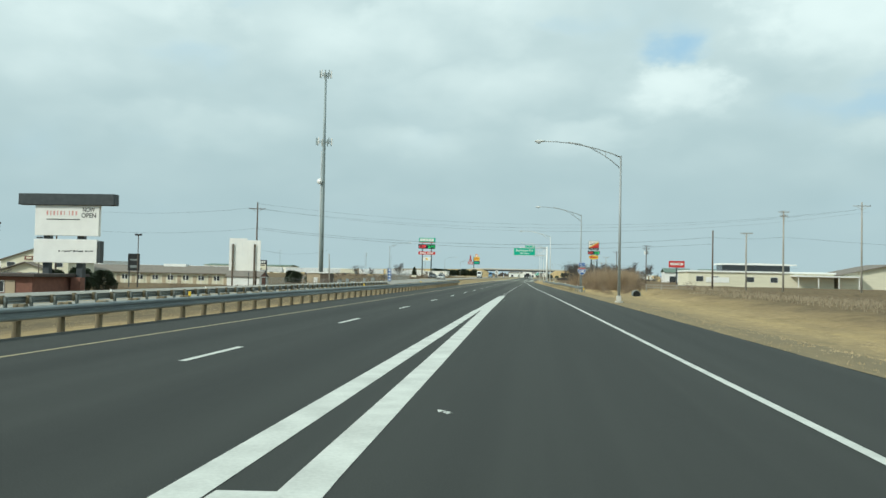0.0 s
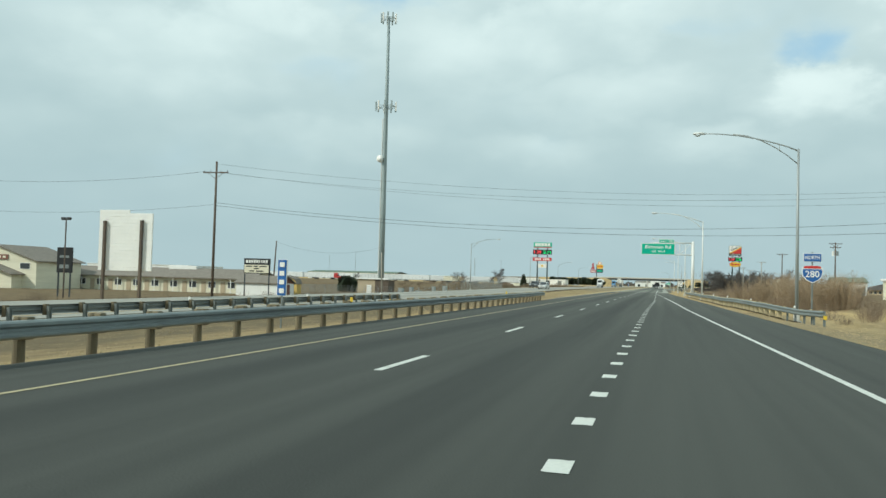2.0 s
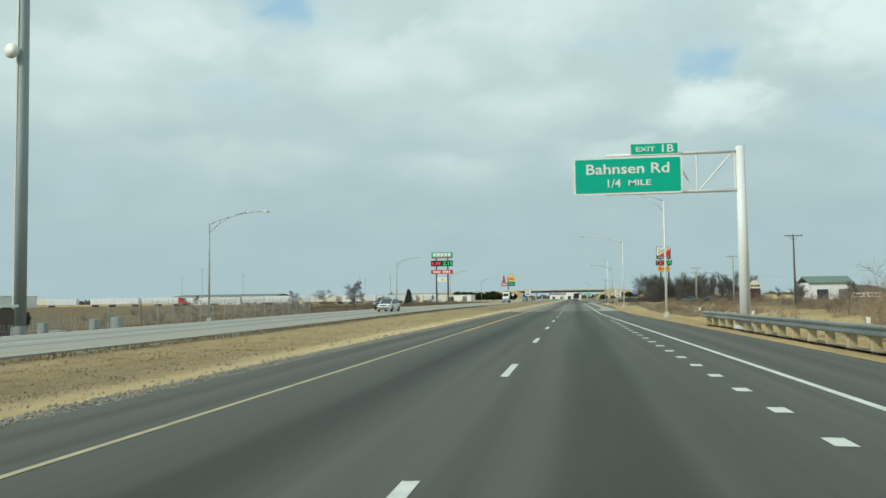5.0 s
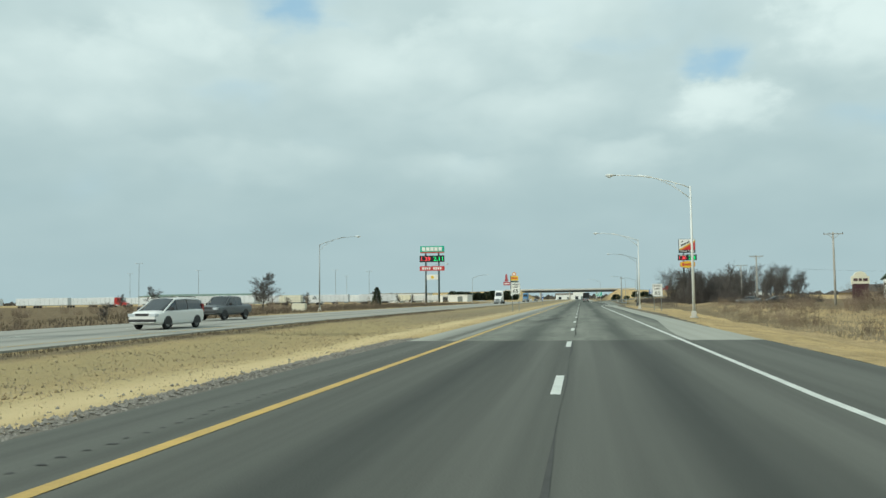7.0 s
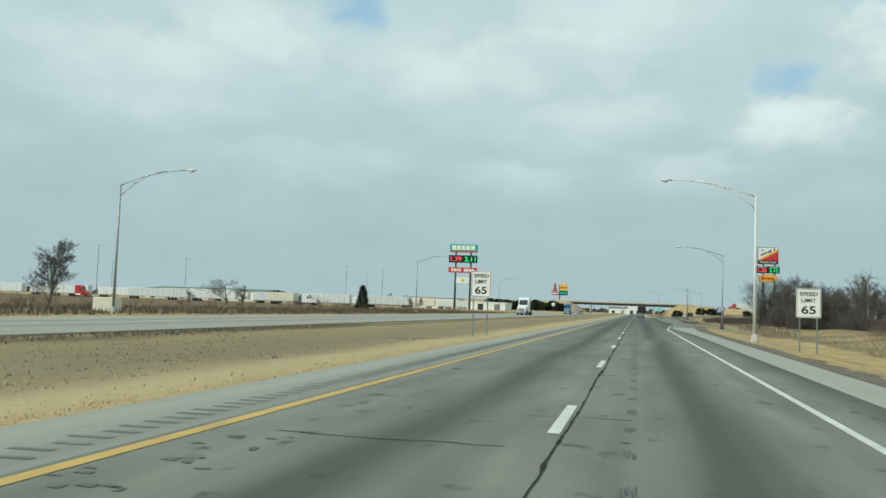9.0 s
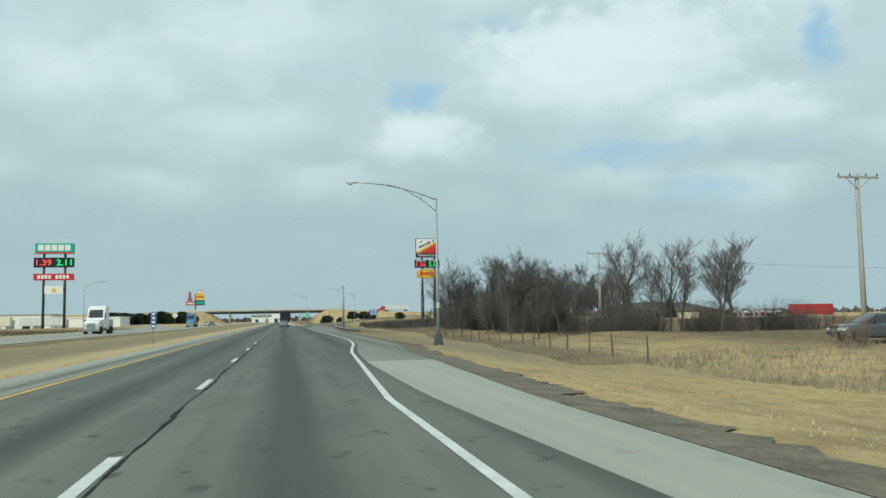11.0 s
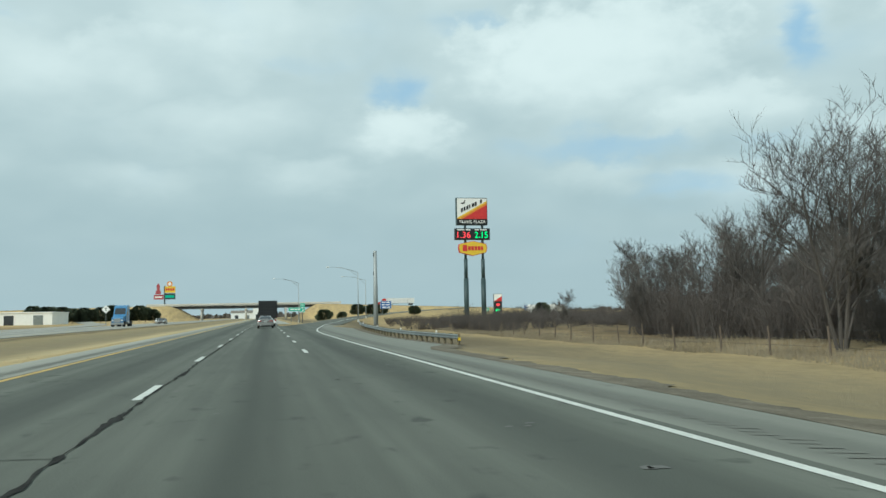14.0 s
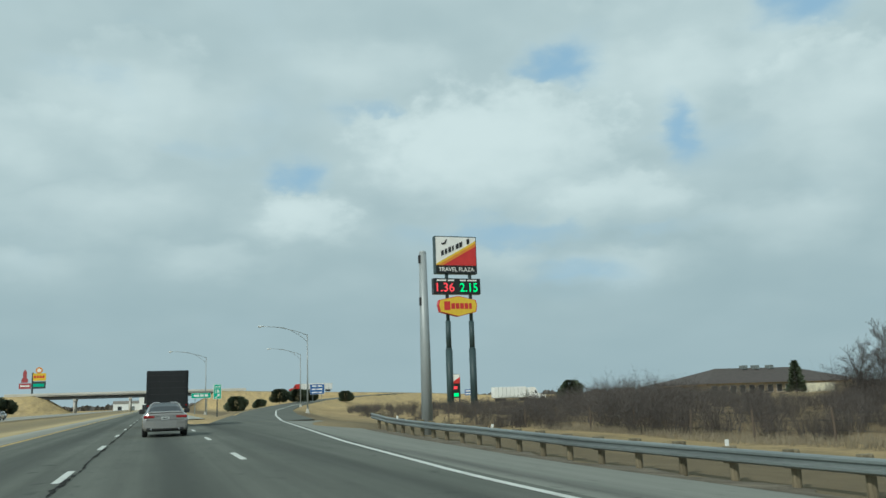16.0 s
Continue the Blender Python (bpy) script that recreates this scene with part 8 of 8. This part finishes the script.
for x, y, s_ in ((40.2, 352.5, 1.1), (41.8, 351.5, 0.95), (43.2, 352.8, 1.15), (33.5, 381.5, 0.7), (36.5, 382, 0.8), (39.8, 384, 0.75)):
    plant_bush(BUSHES[int(y) % 3], x, y, s_, "brown leafless brush in rough grass", "roadside brush")
for i in range(50):
    y = tr.uniform(270, 400)
    x = tr.uniform(22, 46)
    plant_bush(BUSHES[i % 3], x, y, tr.uniform(0.4, 0.8), "low brown brush in rough grass", "roadside brush")
for i in range(34):
    y = tr.uniform(256, 340)
    plant_bush(BUSHES[i % 3], lerp_table([(256, 15.5), (290, 14.5), (340, 17)], y) + tr.random() ** 1.5 * 12, y, tr.uniform(0.32, 0.62), "low brown brush on the rough bank", "roadside brush")
for i in range(36):
    x, y = tr.uniform(-48, -36), tr.uniform(90, 190)
    plant_bush(BUSHES[i % 3], x, y, tr.uniform(0.4, 0.75), "brown brush below the motel", "motel brush")
for i in range(110):
    x, y = tr.uniform(-85, -40), tr.uniform(265, 520)
    plant_bush(BUSHES[i % 3], x, y, tr.uniform(0.35, 0.85), "low brown brush in the field", "field brush")


def pine_mesh(seed, h, w, cone=False, n=1500):
    r = random.Random(seed)
    mb = MB()
    for _ in range(n):
        u = r.random()
        if cone:
            z = 0.25 + u * (h - 0.25)
            rad = w * (1 - u) ** 0.8 * (0.55 + 0.45 * r.random())
        else:
            z = h * (0.12 + 0.86 * u)
            rad = w * math.sqrt(max(0.02, 1 - (2 * u - 0.85) ** 2 / 1.4)) * (0.35 + 0.65 * r.random() ** 0.6)
        a = r.uniform(0, 6.283)
        rad *= 1 + 0.22 * math.sin(a * 3 + seed + z)
        c = Vector((rad * math.cos(a), rad * math.sin(a), z))
        out = Vector((math.cos(a), math.sin(a), r.uniform(-0.1, 0.8))).normalized()
        sd = out.orthogonal().normalized()
        sd = (Matrix.Rotation(r.uniform(0, 6.283), 3, out) @ sd)
        s = h * r.uniform(0.04, 0.09)
        base = len(mb.v)
        mb.v += [tuple(c - sd * s * 0.5), tuple(c + sd * s * 0.5), tuple(c + out * s * 1.5)]
        mb.f.append((base, base + 1, base + 2))
    return mb.raw("needles", M["pine"])


PINES = [pine_mesh(s, 6.5, 3.0, n=3400) for s in (1, 2, 3)]
CONES = [pine_mesh(9, 5.2, 1.5, True, 1300)]
PTRUNK = MB().cyl((0, 0, -0.3), (0, 0, 4.5), 0.16, 0.06, 8).mesh("trunk", M["bark"])


def plant_pine(me, x, y, s, label, sz=1.0):
    g = thing("pine_tree", label, "tree", (x, y, gz(x, y)), tr.uniform(0, 360), "evergreen trees")
    g.scale = (s, s, s * sz)
    part("trunk", PTRUNK, None, g)
    part("crown", me, None, g)


for i in range(17):
    u = i / 16
    plant_pine(PINES[i % 3], -87 + 40 * u + tr.uniform(-1, 1), 788 + 42 * u + tr.uniform(-5, 5), tr.uniform(0.85, 1.12), "rounded dark pine in a row beside the far ramp")
plant_pine(CONES[0], -60.2, 468.5, 1.03, "narrow dark conifer before the truck stop")
for x, y, s in ((19.5, 700, 0.75), (25.5, 706, 0.48), (31, 712, 0.72), (36, 716, 0.7), (40, 722, 0.66), (58, 760, 0.7)):
    plant_pine(PINES[int(x) % 3], x, y, s, "rounded evergreen on the ramp embankment", 0.78)
plant_pine(CONES[0], 163, 683, 1.6, "dark conifer before the roadhouse")
plant_pine(PINES[0], 60, 612, 0.55, "dark evergreen bush among the brush")

for x, y, s in ((-61.0, 234, 0.55), (-57.5, 238, 0.5), (-64.0, 240, 0.6)):
    plant_pine(PINES[int(-x) % 3], x, y, s, "dark evergreen bush behind the tower compound")
for x, y, s in ((-58.5, 108, 0.5), (-55.2, 108.6, 0.55), (-52.0, 109, 0.5)):
    plant_pine(PINES[int(-x) % 3], x, y, s, "dark evergreen bush below the motel sign")

# fence along the right of way
wf = thing("wire_fence", "weathered wooden fence posts with wire before the grove", "fence", kind="structure")
FP = MB().tube([(0, 0, -0.3), (0.02, 0, 0.6), (0, 0, 1.25)], [0.05, 0.046, 0.04], 7).mesh("fence_post", M["dark_wood"])
fp = []
for k in range(58):
    y = 385 + k * 4.3
    x = lerp_table([(385, 18.0), (420, 20.0), (445, 20.5), (470, 23), (520, 24.5), (560, 24), (620, 32)], y) + tr.uniform(-0.2, 0.2)
    z = gz(x, y)
    part("fence_post", FP, None, wf, m=pose(x, y, z, tr.uniform(-5, 5), tr.uniform(-5, 5), 0))
    fp.append((x, y, z))
for h in (0.45, 0.8, 1.1):
    part("wire", MB().tube([(x, y, z + h) for x, y, z in fp], 0.008, 3), M["wire"], wf)
g = thing("gate_rails", "weathered two-rail wooden fence by the frontage road", "fence", (24.5, 140, gz(24.5, 140)))
for i in range(4):
    part("post", MB().box(i * 2.4 - 0.07, -0.07, -0.3, i * 2.4 + 0.07, 0.07, 1.2), M["pale_wood"], g)
for z in (0.55, 1.0):
    part("rail", MB().box(-0.1, -0.1, z, 7.3, -0.05, z + 0.13), M["pale_wood"], g)
for x0, y0 in ((20, 425), (17.5, 438), (16.2, 446), (15.4, 452)):
    ob = single("litter", MB().box(-0.06, -0.05, 0, 0.07, 0.05, 0.06, 0.02), M["white"], "scrap of white litter in the grass", "litter")
    ob.matrix_world = pose(x0, y0, gz(x0, y0), 0, 0, x0 * 40)

# ---------------------------------------------------------------- far tree line, grass, gravel
far = MB()
ft = random.Random(8)
for k in range(2600):
    a = ft.uniform(-75, 75)
    dist = ft.uniform(1300, 2300)
    x, y = dist * math.sin(radians(a)), dist * math.cos(radians(a)) + 200
    h = ft.uniform(3, 9)
    w = ft.uniform(5, 16)
    base = len(far.v)
    m_ = 7
    far.v += [(x - w / 2 + w * i / (m_ - 1), y, 0) for i in range(m_)] + [(x - w / 2 + w * i / (m_ - 1), y + ft.uniform(-3, 3), h * (0.35 + 0.65 * math.sin(math.pi * (i + 0.5) / m_)) * ft.uniform(0.7, 1.15)) for i in range(m_)]
    far.f += [(base + i, base + i + 1, base + m_ + i + 1, base + m_ + i) for i in range(m_ - 1)]
laid("far_woods", far.raw("far_woods", M["twig"]), "hazy line of bare woods on the horizon", "woods", kind="stuff")


def blades(name, count, place, hmin, hmax, material, label, seed, width=0.03, lean=0.5):
    r = random.Random(seed)
    mb = MB()
    for _ in range(count):
        x, y = place(r)
        z = gz(x, y) - 0.02
        for _k in range(3):
            h = r.uniform(hmin, hmax)
            a = r.uniform(0, 6.283)
            dx, dy = math.cos(a), math.sin(a)
            px, py = x + r.uniform(-0.08, 0.08), y + r.uniform(-0.08, 0.08)
            w = width * r.uniform(0.6, 1.3)
            b = len(mb.v)
            mb.v += [(px - dy * w, py + dx * w, z), (px + dy * w, py - dx * w, z), (px + dx * h * lean * r.random(), py + dy * h * lean * r.random(), z + h)]
            mb.f.append((b, b + 1, b + 2))
    laid(name, mb.raw(name, material), label, "grass", kind="stuff")


def in_median(r):
    y = r.uniform(0, 275)
    bare = 1.3 * step(y, 135, 170) * (1 - step(y, 246, 252))
    return -5.7 - bare * r.uniform(0.75, 1.1) - (12.3 - bare) * r.random(), y


def on_verge(r):
    y = r.uniform(-5, 370)
    return pave_r(y) + 0.15 + 10 * r.random() ** 1.2, y


def by_fence(r):
    y = r.uniform(385, 545)
    return lerp_table([(385, 15.0), (403, 16.5), (420, 18.6), (445, 19.0), (457, 20), (473, 22.5), (500, 23), (545, 23)], y) + abs(r.gauss(0, 2.4)), y


def in_field(r):
    return -35 - 24 * r.random(), r.uniform(90, 520)


blades("median_grass", 17000, in_median, 0.02, 0.07, M["straw"], "short dry straw-coloured grass in the median", 31, 0.018)
blades("median_tufts", 13000, lambda r: (-17.8 + 8.2 * r.random() ** 0.8, r.uniform(130, 330)), 0.02, 0.08, M["reed"], "low dull tufts of grass across the median", 37, 0.03, 1.4)
blades("edge_weeds", 5000, lambda r: (-17.0 - 1.4 * r.random() ** 0.6, r.uniform(130, 340)), 0.05, 0.17, M["dark_weed"], "dark dead weeds along the opposite shoulder", 39, 0.02, 0.8)
blades("verge_grass", 18000, on_verge, 0.02, 0.07, M["straw"], "short dry straw-coloured grass on the verge", 32, 0.018)
blades("median_weeds", 5200, lambda r: (-5.75 - abs(r.gauss(0.9, 0.8)), r.uniform(245, 500)), 0.02, 0.075, M["straw"], "short dry weeds beside the inner shoulder", 36, 0.02, 0.5)
blades("tall_weeds", 32000, by_fence, 0.08, 0.40, M["dull_reed"], "pale dead weeds along the fence", 33, 0.008, 0.8)
blades("verge_reeds", 15000, lambda r: (lambda y: (lerp_table([(252, 13.5), (290, 13.0), (330, 15.0), (385, 17.5)], y) + abs(r.gauss(0, 5.5)), y))(r.uniform(252, 388)), 0.08, 0.36, M["dull_reed"], "dull dead weeds on the rough bank beyond the verge", 38, 0.014, 0.8)
blades("field_weeds", 12000, in_field, 0.2, 0.6, M["dark_weed"], "brown dead weeds in the field", 34, 0.04, 0.4)
blades("verge_weeds", 5000, lambda r: (lambda y: (pave_r(y) + r.uniform(19, 30), y))(r.uniform(0, 240)), 0.2, 0.55, M["reed"], "dead weeds beyond the ditch", 35, 0.03, 0.4)
st = random.Random(41)
mb = MB()
for k in range(23000):
    if k < 17000:
        y = st.uniform(152, 252)
        x = -5.5 - (1.45 * st.random() ** 0.8 if k % 5 else abs(st.gauss(0, 1.3)))
    else:
        y = st.uniform(330, 500)
        x = pave_r(y) + abs(st.gauss(0, 0.5))
    s = 0.012 + 0.042 * st.random() ** 2.5
    z = gz(x, y) + (0.06 if x < -5 and x > -6.6 else 0.0)
    c = Vector((x, y, z + s * 0.4))
    b = len(mb.v)
    mb.v += [tuple(c + Vector(d) * s * st.uniform(0.7, 1.3)) for d in ((1, 0, 0), (-0.5, 0.9, 0), (-0.5, -0.9, 0), (0, 0, 0.8), (0, 0, -0.6))]
    mb.f += [(b, b + 1, b + 3), (b + 1, b + 2, b + 3), (b + 2, b, b + 3), (b + 1, b, b + 4), (b + 2, b + 1, b + 4), (b, b + 2, b + 4)]
laid("edge_gravel", mb.raw("edge_gravel", M["gravel"]), "loose grey gravel along the pavement edge", "gravel", kind="stuff")
